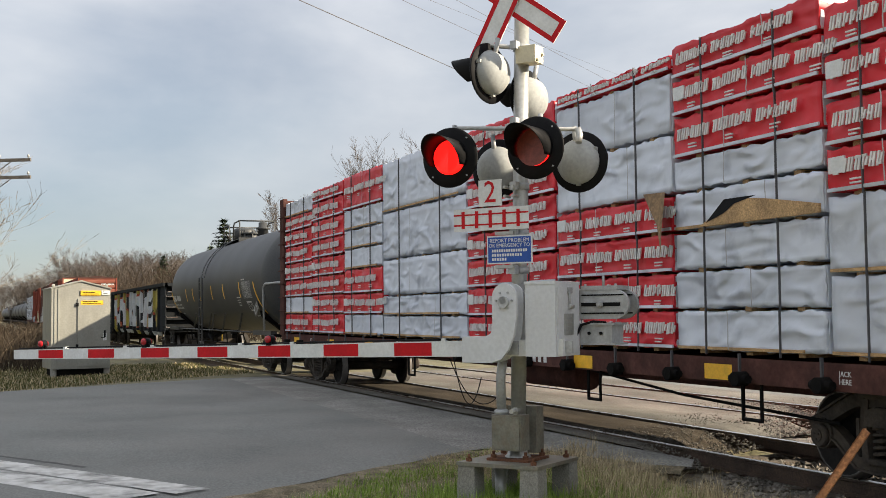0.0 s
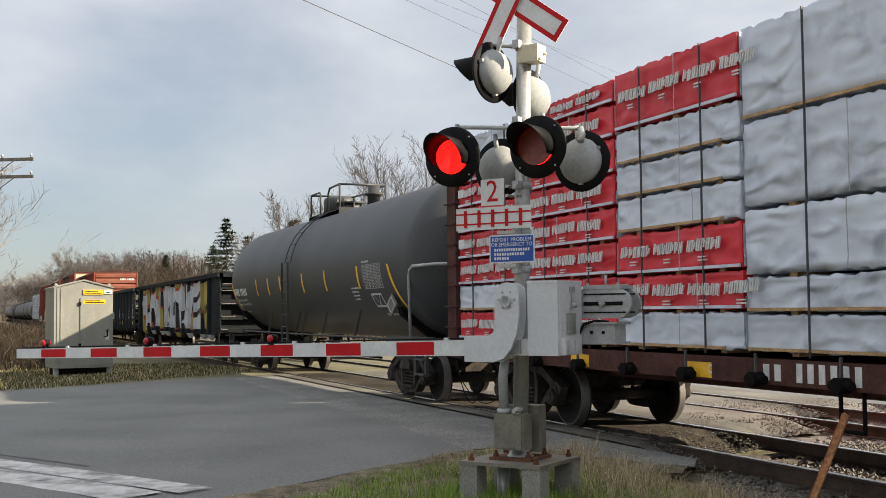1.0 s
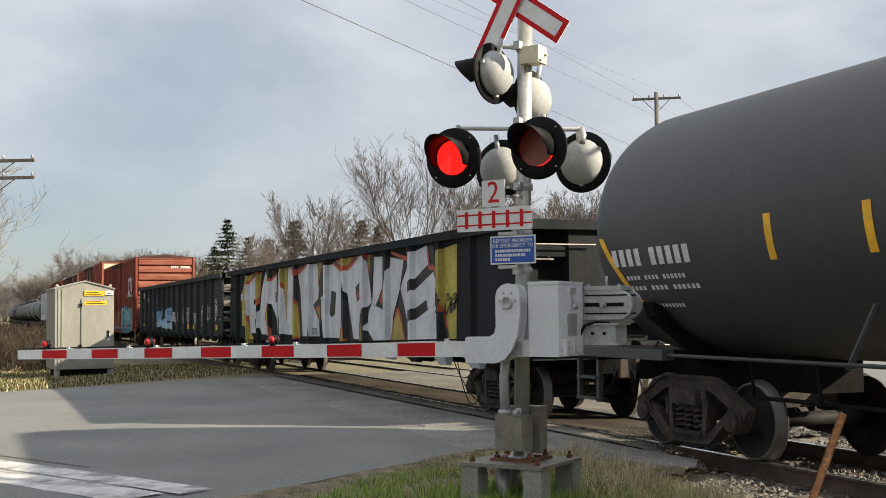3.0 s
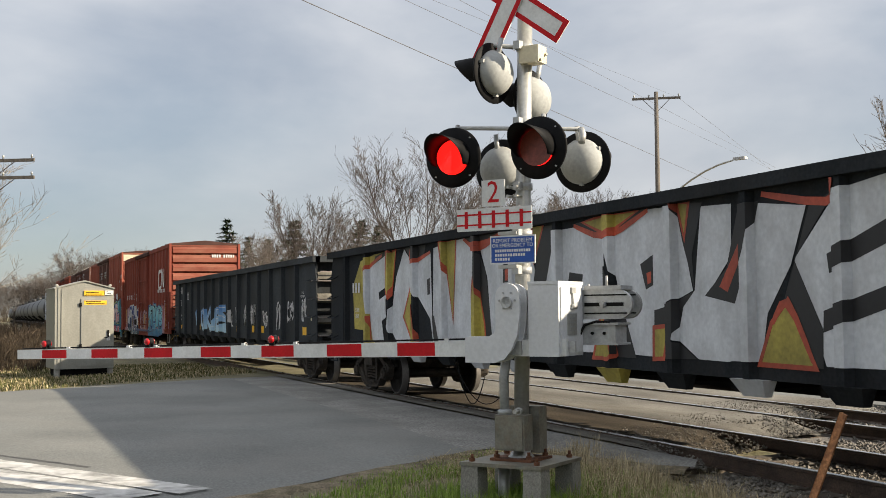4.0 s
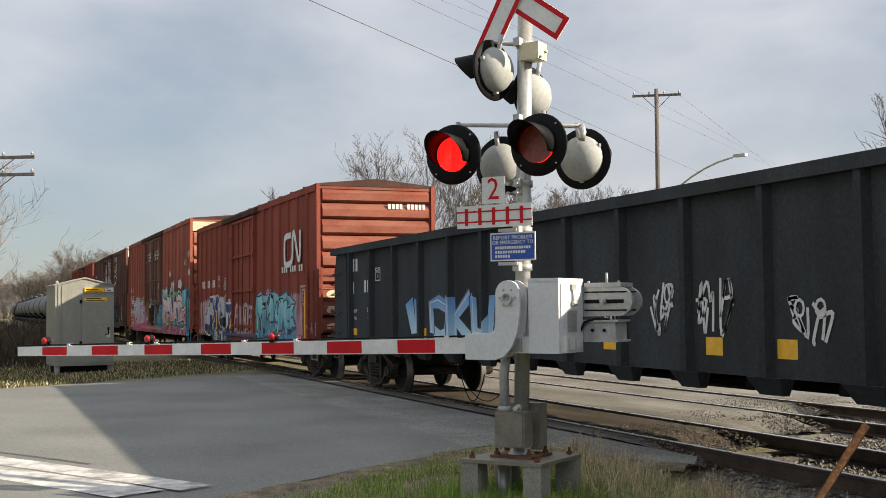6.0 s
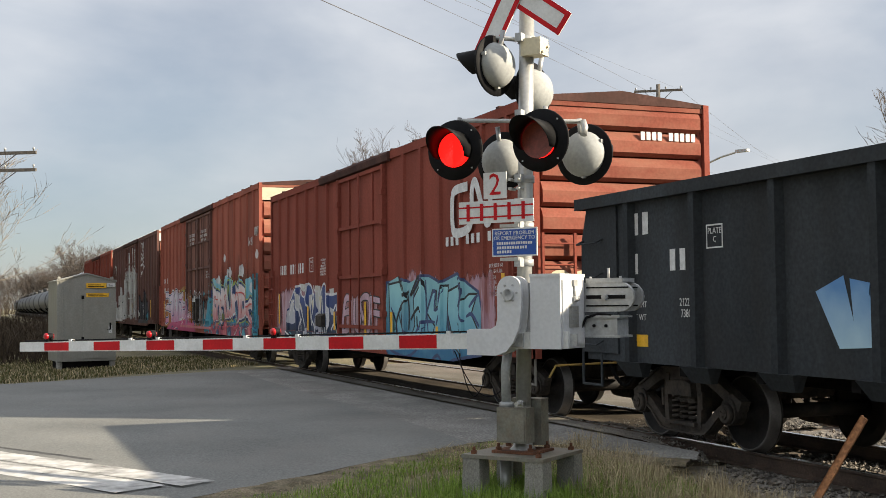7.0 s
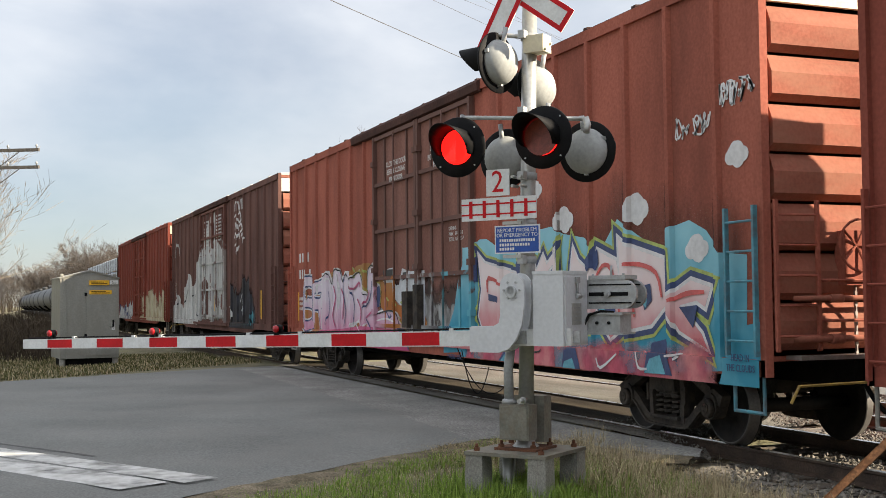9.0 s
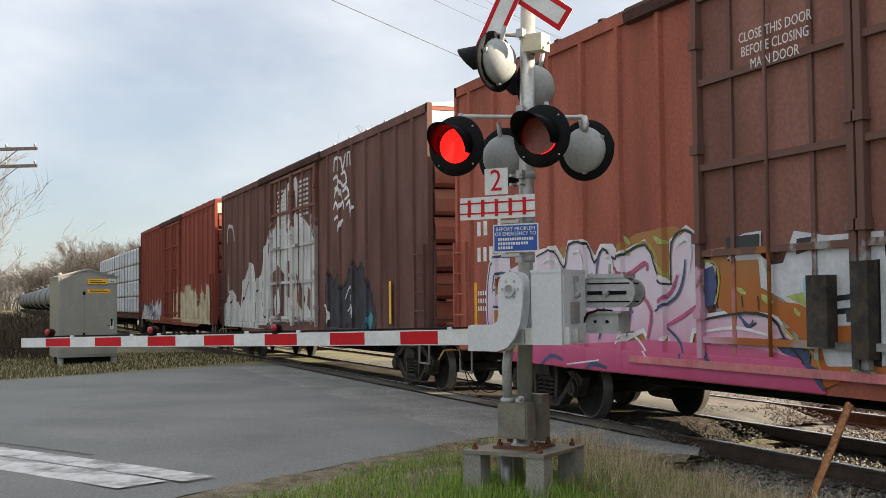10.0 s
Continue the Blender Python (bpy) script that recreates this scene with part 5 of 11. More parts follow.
        prism(bm, [(-half + 0.02, eave - 0.12), (half - 0.02, eave - 0.12), (half - 0.02, eave), (0, apex - 0.02), (-half + 0.02, eave)], h - 0.10, h - 0.03, Matrix(((0, e, 0, 0), (1, 0, 0, 0), (0, 0, 1, 0), (0, 0, 0, 1))))
        part("end_fascia", bm, end_paint or paint, car)
        if top_band:
            bm = B()
            box(bm, e * (h - 0.06) - 0.025, e * (h - 0.06) + 0.025, -half + 0.1, half - 0.1, eave - 0.48, eave - 0.13)
            part("height_band", bm, top_band, car, "cream warning band across the end")
    # doors
    for s in (-1, 1):
        y = s * (half - 0.02)
        trim_mat = hardware if hardware and s < 0 else door_mat
        d0, d1 = door[0] - c, door[1] - c
        leaves = [(d0, (d0 + d1) / 2), ((d0 + d1) / 2, d1)] if double else [(d0, d1)]
        for a, b in leaves:
            bm = B()
            box(bm, a + 0.02, b - 0.02, min(y, y - s * 0.05), max(y, y - s * 0.05), sill + 0.12, eave - 0.2)
            dd = part("door", bm, door_mat, car)
            for k in range(door_ribs + 1):
                z = sill + 0.3 + (eave - 0.6 - sill) * k / door_ribs
                bm = B()
                box(bm, a + 0.05, b - 0.05, min(y, y + s * 0.055), max(y, y + s * 0.055), z, z + 0.07)
                bev(bm, 0.015)
                part("door_rib", bm, trim_mat, dd)
            for x in (a + 0.06, b - 0.06):
                bm = B()
                box(bm, x - 0.045, x + 0.045, min(y, y + s * 0.075), max(y, y + s * 0.075), sill + 0.14, eave - 0.22)
                bev(bm, 0.01)
                part("door_post", bm, trim_mat, dd)
                for z in (sill + 0.55, sill + 1.35, sill + 2.3, eave - 0.8):
                    bm = B()
                    box(bm, x - 0.07, x + 0.07, min(y, y + s * 0.10), max(y, y + s * 0.10), z, z + 0.10)
                    bev(bm, 0.012)
                    part("hinge", bm, trim_mat, dd)
            for k in range(1, 4):
                x = a + (b - a) * k / 4
                bm = B()
                if k == 2:
                    cyl(bm, (x, y + s * 0.06, sill + 0.2), (x, y + s * 0.06, eave - 0.25), 0.02, n=8)
                    part("lock_rod", bm, trim_mat, dd)
                else:
                    box(bm, x - 0.03, x + 0.03, min(y, y + s * 0.03), max(y, y + s * 0.03), sill + 0.2, eave - 0.3)
                    part("door_stile", bm, trim_mat, dd)
        bm = B()
        box(bm, d0 - 1.4, d1 + 0.3, min(y, y + s * 0.07), max(y, y + s * 0.07), sill + 0.03, sill + 0.11)
        part("door_track", bm, (track_mat or paint) if s < 0 else paint, car)
        bm = B()
        prism(bm, [(y, eave - 0.20), (y + s * 0.07, eave - 0.18), (y + s * 0.085, eave - 0.06), (y + s * 0.05, eave - 0.005), (y, eave - 0.005)], d0 - 1.4, d1 + 0.3, Matrix(((0, 1, 0, 0), (1, 0, 0, 0), (0, 0, 1, 0), (0, 0, 0, 1))))
        part("door_track", bm, M["dark_roof"], car)
    # ladders, steps and end gear
    for s in (-1, 1):
        for e in (-1, 1):
            xa = e * (h - 0.08)
            xb = e * (h - 0.56)
            near_front = side_ladder if s < 0 and e > 0 else None
            ladder(car, min(xa, xb), max(xa, xb), sill + (0.20 if near_front else 0.05), sill + 1.7, s * (half + 0.055), 5, near_front or paint)
            bm = B()
            xs = sorted((xa, xb))
            tube(bm, [(xs[0], s * (half - 0.03), sill), (xs[0], s * (half - 0.03), sill - 0.36), (xs[1], s * (half - 0.03), sill - 0.36), (xs[1], s * (half - 0.03), sill)], 0.02, 6)
            part("step", bm, near_front or M["pale_end"], car)
        end_ladder(car, (h + 0.06), s * (half - 0.6), s * (half - 0.1), sill + 0.25, sill + 1.75, 5, paint) if s < 0 else None
    bm = B()
    for k in range(24):
        w0, w1 = math.tau * k / 24, math.tau * (k + 1) / 24
        cyl(bm, (h + 0.16, -0.40 + 0.26 * math.cos(w0), 2.15 + 0.26 * math.sin(w0)), (h + 0.16, -0.40 + 0.26 * math.cos(w1), 2.15 + 0.26 * math.sin(w1)), 0.014, n=5)
    for k in range(5):
        w0 = math.tau * k / 5
        cyl(bm, (h + 0.1, -0.40, 2.15), (h + 0.16, -0.40 + 0.26 * math.cos(w0), 2.15 + 0.26 * math.sin(w0)), 0.012, n=5)
    part("brake_wheel", bm, paint, car)
    bm = B()
    box(bm, h - 0.05, h + 0.1, -0.55, -0.25, 1.75, 2.3)
    bev(bm, 0.03, 2)
    part("brake_housing", bm, paint, car)
    bm = B()
    for k in range(14):
        z = 1.74 - 0.05 * k
        box(bm, h + 0.05, h + 0.075, -0.415, -0.385, z - 0.045, z) if k % 2 else box(bm, h + 0.047, h + 0.078, -0.407, -0.393, z - 0.05, z + 0.005)
    part("brake_chain", bm, M["galv_roof"], car)
    for z, r in ((1.22, 0.035), (1.62, 0.03)):
        bm = B()
        tube(bm, [(h + 0.02, -1.12, z), (h + 0.10, -1.05, z), (h + 0.10, 0.7, z), (h + 0.02, 0.8, z)], r, 10)
        cyl(bm, (h + 0.10, -0.75, z), (h + 0.10, -0.60, z), r * 1.5, n=12)
        part("brake_pipe", bm, end_paint or paint, car)
    for z in (sill + 0.55, sill + 0.95):
        bm = B()
        tube(bm, [(h + 0.0, -0.75, z), (h + 0.12, -0.75, z), (h + 0.12, 0.95, z), (h + 0.0, 0.95, z)], 0.018, 6)
        part("end_handhold", bm, paint, car)
    bm = B()
    tube(bm, [(h + 0.30, -1.40, 0.62), (h + 0.30, -1.30, 0.78), (h + 0.30, -0.2, 0.80), (h + 0.42, 0.0, 0.84)], 0.015, 6)
    part("uncoupling_lever", bm, M["dull_yellow"], car)
    bm = B()
    box(bm, h - 0.02, h + 0.22, -1.2, 1.2, 1.02, 1.06)
    part("end_platform", bm, M["galv_roof"], car)
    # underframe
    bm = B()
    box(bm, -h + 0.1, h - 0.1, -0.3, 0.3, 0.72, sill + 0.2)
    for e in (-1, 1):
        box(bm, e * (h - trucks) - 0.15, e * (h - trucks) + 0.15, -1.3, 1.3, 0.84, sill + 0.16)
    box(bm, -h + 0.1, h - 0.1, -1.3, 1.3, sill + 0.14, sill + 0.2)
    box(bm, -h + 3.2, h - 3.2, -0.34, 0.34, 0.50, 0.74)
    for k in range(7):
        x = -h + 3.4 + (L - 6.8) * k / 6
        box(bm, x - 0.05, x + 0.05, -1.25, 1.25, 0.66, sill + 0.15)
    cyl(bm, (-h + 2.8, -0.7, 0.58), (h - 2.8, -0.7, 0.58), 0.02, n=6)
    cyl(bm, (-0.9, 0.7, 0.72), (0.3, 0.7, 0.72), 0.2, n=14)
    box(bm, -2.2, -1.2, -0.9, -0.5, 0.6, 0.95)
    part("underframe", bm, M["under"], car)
    for e in (-1, 1):
        truck(car, e * (h - trucks))
        coupler(car, e * (h + 0.0), e)
    return car, c, [(u - c, post_w, 0.051) for u in posts_u] + [((door[0] + door[1]) / 2 - c, door[1] - door[0], 0.028), (sill + 0.165, -1, 0.047)], yb


M["ladder_cyan"] = surface("cyan_sprayed_steel", (0.07, 0.26, 0.33), 0.6, var=0.25, scale=3.0, fine=18, bump=0.04, dirt=(0.14, 0.07, 0.055), dirt_amount=0.7)
M["cn_track"] = surface("navy_sprayed_track", (0.035, 0.055, 0.14), 0.6, var=0.25, scale=2.0, fine=18, bump=0.04, dirt=(0.20, 0.12, 0.16), dirt_amount=0.5)
CN_POSTS = [-0.92 - 0.905 * k for k in range(6)] + [-10.55 - 0.905 * k for k in range(6)]
cn, cn_c, cn_posts, cn_y = boxcar("boxcar", "oxide-red fifty-foot boxcar with ribbed end and spray-painted lower side", -15.95, 0.0, M["cn_red"], M["dark_roof"], 4.54, 4.68, 0.86, CN_POSTS, 0.13, (-9.55, -6.45), M["cn_red"], 0.375, sill_drop=0.16, trucks=1.63, end_paint=M["cn_end"], track_mat=M["cn_track"])
EX_POSTS = [-18.15 - 0.925 * k for k in range(7)] + [-30.4 - 0.925 * k for k in range(7)]
ex, ex_c, ex_posts, ex_y = boxcar("boxcar", "tall faded red boxcar with double brown doors and graffiti", -36.55, -17.35, M["exc_red"], M["dark_roof"], 5.08, 5.2, 0.85, EX_POSTS, 0.12, (-29.65, -24.65), M["door_brown"], 0.52, top_band=M["cream"], double=True, door_ribs=4, trucks=2.42, track_mat=M["sp_pink"], hardware=M["door_sprayed"], end_paint=M["exc_end"], side_ladder=M["ladder_cyan"])
GR_POSTS = [-38.6 - 0.93 * k for k in range(7)] + [-50.5 - 0.93 * k for k in range(7)]
gr, gr_c, gr_posts, gr_y = boxcar("boxcar", "tall dull brown boxcar with peeling white paint round its doors", -56.6, -37.8, M["brown"], M["white_roof"], 5.06, 5.18, 0.9, GR_POSTS, 0.12, (-49.6, -45.0), M["brown"], 0.52, top_band=M["sign_white"], double=True, door_ribs=4, hardware=M["door_flaked"], end_paint=M["exc_end"])
R2_POSTS = [-58.4 - 0.93 * k for k in range(7)] + [-70.2 - 0.93 * k for k in range(8)]
r2, r2_c, r2_posts, r2_y = boxcar("boxcar", "tall red boxcar with pale spray paint along its lower side", -77.6, -57.8, M["cn_red"], M["cn_red"], 5.10, 5.22, 0.9, R2_POSTS, 0.12, (-69.2, -65.2), M["cn_red"], 0.52, top_band=M["cream"], double=True, door_ribs=4)


def gondola(name, label, u0, u1, posts_u, floor=1.06, top=2.95, foot_mats=None, paint=None, end_paint=None):
    L, c = u1 - u0, (u0 + u1) / 2
    h, half = L / 2, 1.47
    yb = half - 0.10
    car = car_root(name, label, u0, u1, "gondola car")
    for s in (-1, 1):
        bm = B()
        y = s * yb
        box(bm, -h + 0.1, h - 0.1, min(y, y - s * 0.02), max(y, y - s * 0.02), floor - 0.14, top - 0.1)
        part("side_sheet", bm, paint, car)
        bm = B()
        box(bm, -h, h, min(y - s * 0.06, y + s * 0.12), max(y - s * 0.06, y + s * 0.12), top - 0.14, top)
        bev(bm, 0.012)
        part("top_chord", bm, paint, car)
        bm = B()
        prism(bm, [(-h + 0.05, floor - 0.06), (-h + 3.3, floor - 0.06), (-h + 3.9, floor - 0.13), (h - 3.9, floor - 0.13), (h - 3.3, floor - 0.06), (h - 0.05, floor - 0.06), (h - 0.05, floor + 0.02), (-h + 0.05, floor + 0.02)], min(y - s * 0.12, y - s * 0.022), max(y - s * 0.12, y - s * 0.022))
        part("side_sill", bm, paint, car)
    bm = B()
    prism(bm, [(-0.075, 0), (0.075, 0), (0.05, -0.095), (-0.05, -0.095)], floor - 0.14, top - 0.14, Matrix(((1, 0, 0, 0), (0, 0, 1, 0), (0, 1, 0, 0), (0, 0, 0, 1))))
    me = to_mesh("post", bm, paint)
    feet = []
    for mt in foot_mats or [paint]:
        bm = B()
        zt_, zb_ = floor - 0.135, floor - 0.31
        ring = [bm.verts.new(p) for p in ((-0.27, -0.098, zt_), (0.27, -0.098, zt_), (0.18, 0.0, zb_), (-0.18, 0.0, zb_), (-0.27, 0.08, zt_), (0.27, 0.08, zt_), (0.18, 0.08, zb_), (-0.18, 0.08, zb_))]
        for f in ((0, 1, 2, 3), (7, 6, 5, 4), (4, 5, 1, 0), (3, 2, 6, 7), (0, 3, 7, 4), (1, 5, 6, 2)):
            bm.faces.new([ring[i] for i in f])
        feet.append(to_mesh("post_foot", bm, mt))
    for u in posts_u:
        part("post", me, None, car, m=pose(u - c, -yb, 0))
        part("post", me, None, car, m=pose(u - c, yb, 0, 0, 0, 180))
        part("post_foot", feet[posts_u.index(u) % len(feet)], None, car, m=pose(u - c, -yb, 0))
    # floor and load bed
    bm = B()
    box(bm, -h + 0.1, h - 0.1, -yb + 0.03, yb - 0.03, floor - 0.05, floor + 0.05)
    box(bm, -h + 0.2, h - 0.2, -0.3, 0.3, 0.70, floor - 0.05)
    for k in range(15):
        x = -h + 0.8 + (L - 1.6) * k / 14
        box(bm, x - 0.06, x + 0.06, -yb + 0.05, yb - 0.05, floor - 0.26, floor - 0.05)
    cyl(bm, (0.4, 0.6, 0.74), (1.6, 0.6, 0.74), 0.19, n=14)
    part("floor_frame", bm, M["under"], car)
    for e in (-1, 1):
        # end: sheet set in, cross ribs, corner gussets, platform
        bm = B()
        x = e * (h - 0.35)
        box(bm, min(x, x - e * 0.03), max(x, x - e * 0.03), -yb, yb, floor, top - 0.05)
        part("end_sheet", bm, paint, car)
        xo = e * (h - 0.13)
        for s in (-1, 1):
            for z0, z1 in ((floor - 0.02, floor + 0.10), (floor + 0.37, floor + 0.50), (floor + 0.86, floor + 1.01), (floor + 1.36, floor + 1.52)):
                bm = B()
                ya, yc = sorted((s * 0.60, s * (yb - 0.04)))
                prism(bm, [(x, z0 - 0.05), (xo, z0), (xo, z1 - 0.03), (xo - e * 0.03, z1), (x, z1 + 0.02)], ya, yc)
                part("end_rib", bm, end_paint, car)
            bm = B()
            tube(bm, [(e * (h - 0.02), s * 1.30, top - 0.36), (e * (h - 0.02), s * 0.20, top - 0.36)], 0.014, 6)
            part("end_handhold", bm, M["galv_roof"], car)
        bm = B()
        xq = e * (h - 0.10)
        box(bm, min(x, xq), max(x, xq), -0.60, 0.60, floor + 0.38, top - 0.14)
        bev(bm, 0.02)
        part("end_panel", bm, end_paint, car)
        bm = B()
        box(bm, min(x, e * (h - 0.05)), max(x, e * (h - 0.05)), -1.22, 1.22, floor - 0.14, floor - 0.065)
        part("end_sill", bm, end_paint, car)
        bm = B()
        box(bm, min(x, e * h), max(x, e * h), -half + 0.05, half - 0.05, top - 0.14, top - 0.001)
        part("end_chord", bm, paint, car)
        for s in (-1, 1):
            bm = B()
            prism(bm, [(e * (h - 0.9), floor - 0.05), (e * h, floor - 0.05), (e * (h - 0.02), top - 0.55), (e * (h - 0.16), top - 0.14), (e * (h - 0.9), top - 0.14)], min(s * (yb + 0.005), s * (yb + 0.03)), max(s * (yb + 0.005), s * (yb + 0.03)))
            part("corner_plate", bm, paint, car)
            xa, xb = sorted((e * (h - 0.08), e * (h - 0.55)))
            for k in range(4):
                z = floor + 0.05 + 0.42 * k
                bm = B()
                tube(bm, [(xa, s * (yb + 0.03), z + 0.05), (xa, s * (yb + 0.13), z), (xb, s * (yb + 0.13), z), (xb, s * (yb + 0.03), z + 0.05)], 0.012, 6)
                part("grab_iron", bm, paint, car)
                ya, yc = s * (yb - 0.45), s * (yb - 0.02)
                bm = B()
                tube(bm, [(e * (h - 0.16), ya, z + 0.05), (e * (h + 0.02), ya, z), (e * (h + 0.02), yc, z), (e * (h - 0.1), yc, z + 0.05)], 0.012, 6)
                part("grab_iron", bm, M["galv_roof"], car)
            bm = B()
            tube(bm, [(xa, s * half * 0.97, floor - 0.05), (xa, s * half * 0.97, floor - 0.45), (xb, s * half * 0.97, floor - 0.45), (xb, s * half * 0.97, floor - 0.05)], 0.018, 6)
            part("step", bm, paint, car)
        bm = B()
        xo = e * (h + 0.02)
        box(bm, min(x, xo), max(x, xo), -1.25, 1.25, floor - 0.06, floor - 0.01)
        part("end_platform", bm, M["under"], car)
        truck(car, e * (h - 1.78))
        coupler(car, e * (h - 0.1), e)
    return car, c, [(u - c, 0.15, 0.096) for u in posts_u], yb


G2_POSTS = [20.42 - 1.38 * k for k in range(14)]
g2, g2_c, g2_posts, g2_y = gondola("gondola_car", "dark grey steel gondola with ribbed sides and scattered tags", 1.25, 22.2, G2_POSTS, paint=M["gondola_blue"], end_paint=M["pale_end"])
G1_POSTS = [42.55 - 1.38 * k for k in range(14)]
g1, g1_c, g1_posts, g1_y = gondola("gondola_car", "dark grey steel gondola with a silver full-length graffiti piece", 23.4, 44.35, G1_POSTS, foot_mats=[M["silver"], M["silver"], M["gondola"], M["silver"], M["gondola"], M["sp_yellow"], M["gondola"]], paint=M["gondola"], end_paint=M["gondola"])


def tank_car(name, label, u0, u1, detail=True):
    L, c = u1 - u0, (u0 + u1) / 2
    h, R, zc = L / 2, 1.52, 2.60
    car = car_root(name, label, u0, u1, "tank car")
    bm = B()
    dome = 0.80
    prof = [(R * math.sin(a), -h + dome - dome * math.cos(a)) for a in [math.pi / 2 * k / 8 for k in range(9)]]
    prof += [(R, -h + dome + (L - 2 * dome) * k / 6) for k in range(1, 6)]
    prof += [(-q[0] * -1, -q[1]) for q in prof[8::-1]]
    lathe(bm, [(max(r, 0.0001), x) for r, x in prof], 64 if detail else 24, "x")
    shell = part("tank_shell", bm, M["tank"], car, m=pose(0, 0, zc))
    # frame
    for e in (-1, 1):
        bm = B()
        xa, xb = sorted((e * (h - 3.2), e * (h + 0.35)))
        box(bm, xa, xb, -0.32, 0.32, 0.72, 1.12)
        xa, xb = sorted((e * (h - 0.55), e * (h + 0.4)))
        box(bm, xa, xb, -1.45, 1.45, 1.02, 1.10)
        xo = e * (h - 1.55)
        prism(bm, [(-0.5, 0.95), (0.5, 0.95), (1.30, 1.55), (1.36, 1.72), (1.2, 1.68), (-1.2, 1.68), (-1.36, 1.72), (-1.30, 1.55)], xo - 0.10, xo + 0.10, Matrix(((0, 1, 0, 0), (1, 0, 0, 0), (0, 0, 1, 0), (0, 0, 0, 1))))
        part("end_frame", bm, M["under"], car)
    for e in (-1, 1):
        truck(car, e * (h - 1.9), detail)
        coupler(car, e * (h + 0.25), e)
    bm = B()
    box(bm, -2.1, 0.55, -0.62, 0.62, zc + R - 0.16, zc + R - 0.04)
    part("top_platform", bm, M["tank"], car)
    bm = B()
    lathe(bm, [(0.40, zc + R - 0.04), (0.40, zc + R + 0.34), (0.38, zc + R + 0.42), (0.26, zc + R + 0.47), (0.0001, zc + R + 0.48)], 24, m=Matrix.Translation((-1.47, 0, 0)))
    part("protective_dome", bm, M["tank"], car)
    bm = B()
    cyl(bm, (-0.55, 0, zc + R - 0.04), (-0.55, 0, zc + R + 0.20), 0.30, n=20)
    cyl(bm, (-0.55, 0, zc + R + 0.20), (-0.55, 0, zc + R + 0.25), 0.36, n=20)
    manway = part("manway", bm, M["tank"], car)
    for k in range(8):
        w = math.tau * k / 8
        bolt = B()
        cyl(bolt, (-0.55 + 0.33 * math.cos(w), 0.33 * math.sin(w), zc + R + 0.08), (-0.55 + 0.33 * math.cos(w), 0.33 * math.sin(w), zc + R + 0.32), 0.025, n=6)
        part("manway_bolt", bolt, M["tank"], manway)
    if not detail:
        return car, c
    return car, c


tk, tk_c = tank_car("tank_car", "matt black tank car with yellow reflective marks", 46.05, 62.95)


def centerbeam():
    u0, u1 = 64.05, 86.9
    L, c = u1 - u0, (u0 + u1) / 2
    h = L / 2
    car = car_root("centerbeam_car", "dark oxide-brown centre-beam flatcar carrying wrapped lumber", u0, u1, "flatcar")
    bm = B()
    box(bm, -h + 0.02, h - 0.02, -1.42, -1.36, 0.88, 1.13)
    box(bm, -h + 0.02, h - 0.02, 1.36, 1.42, 0.88, 1.13)
    part("side_sill", bm, M["sill_brown"], car)
    bm = B()
    box(bm, -h + 0.02, h - 0.02, -1.36, 1.36, 1.04, 1.12)
    box(bm, -h + 0.3, h - 0.3, -0.3, 0.3, 0.7, 1.04)
    part("deck", bm, M["sill_brown"], car)
    bm = B()
    box(bm, -h + 0.2, h - 0.2, -0.3, 0.3, 4.28, 4.42)
    box(bm, -h + 0.2, h - 0.2, -0.06, 0.06, 1.1, 4.3)
    part("centre_beam", bm, M["sill_brown"], car)
    for e in (-1, 1):
        bm = B()
        xa, xb = sorted((e * h, e * (h - 0.36)))
        for s in (-1, 1):
            box(bm, xa, xb, s * 1.40 - 0.05, s * 1.40 + 0.05, 1.1, 4.5)
            bev(bm, 0.01)
            part("bulkhead_post", bm, M["sill_brown"], car)
            bm = B()
        box(bm, xa, xb, -1.35, 1.35, 4.3, 4.46)
        part("bulkhead_beam", bm, M["sill_brown"], car)
        bm = B()
        xm = e * (h - 0.3)
        box(bm, xm - 0.03, xm + 0.03, -1.34, 1.34, 1.1, 4.29)
        part("bulkhead", bm, M["sill_brown"], car)
        truck(car, e * (h - 2.1))
        coupler(car, e * h, e)
        ladder(car, e * (h - 0.18) - 0.2, e * (h - 0.18) + 0.2, 1.2, 4.2, -1.48, 9, M["sill_brown"], stiles=False, name="grab_iron")
    return car, c


cb, cb_c = centerbeam()


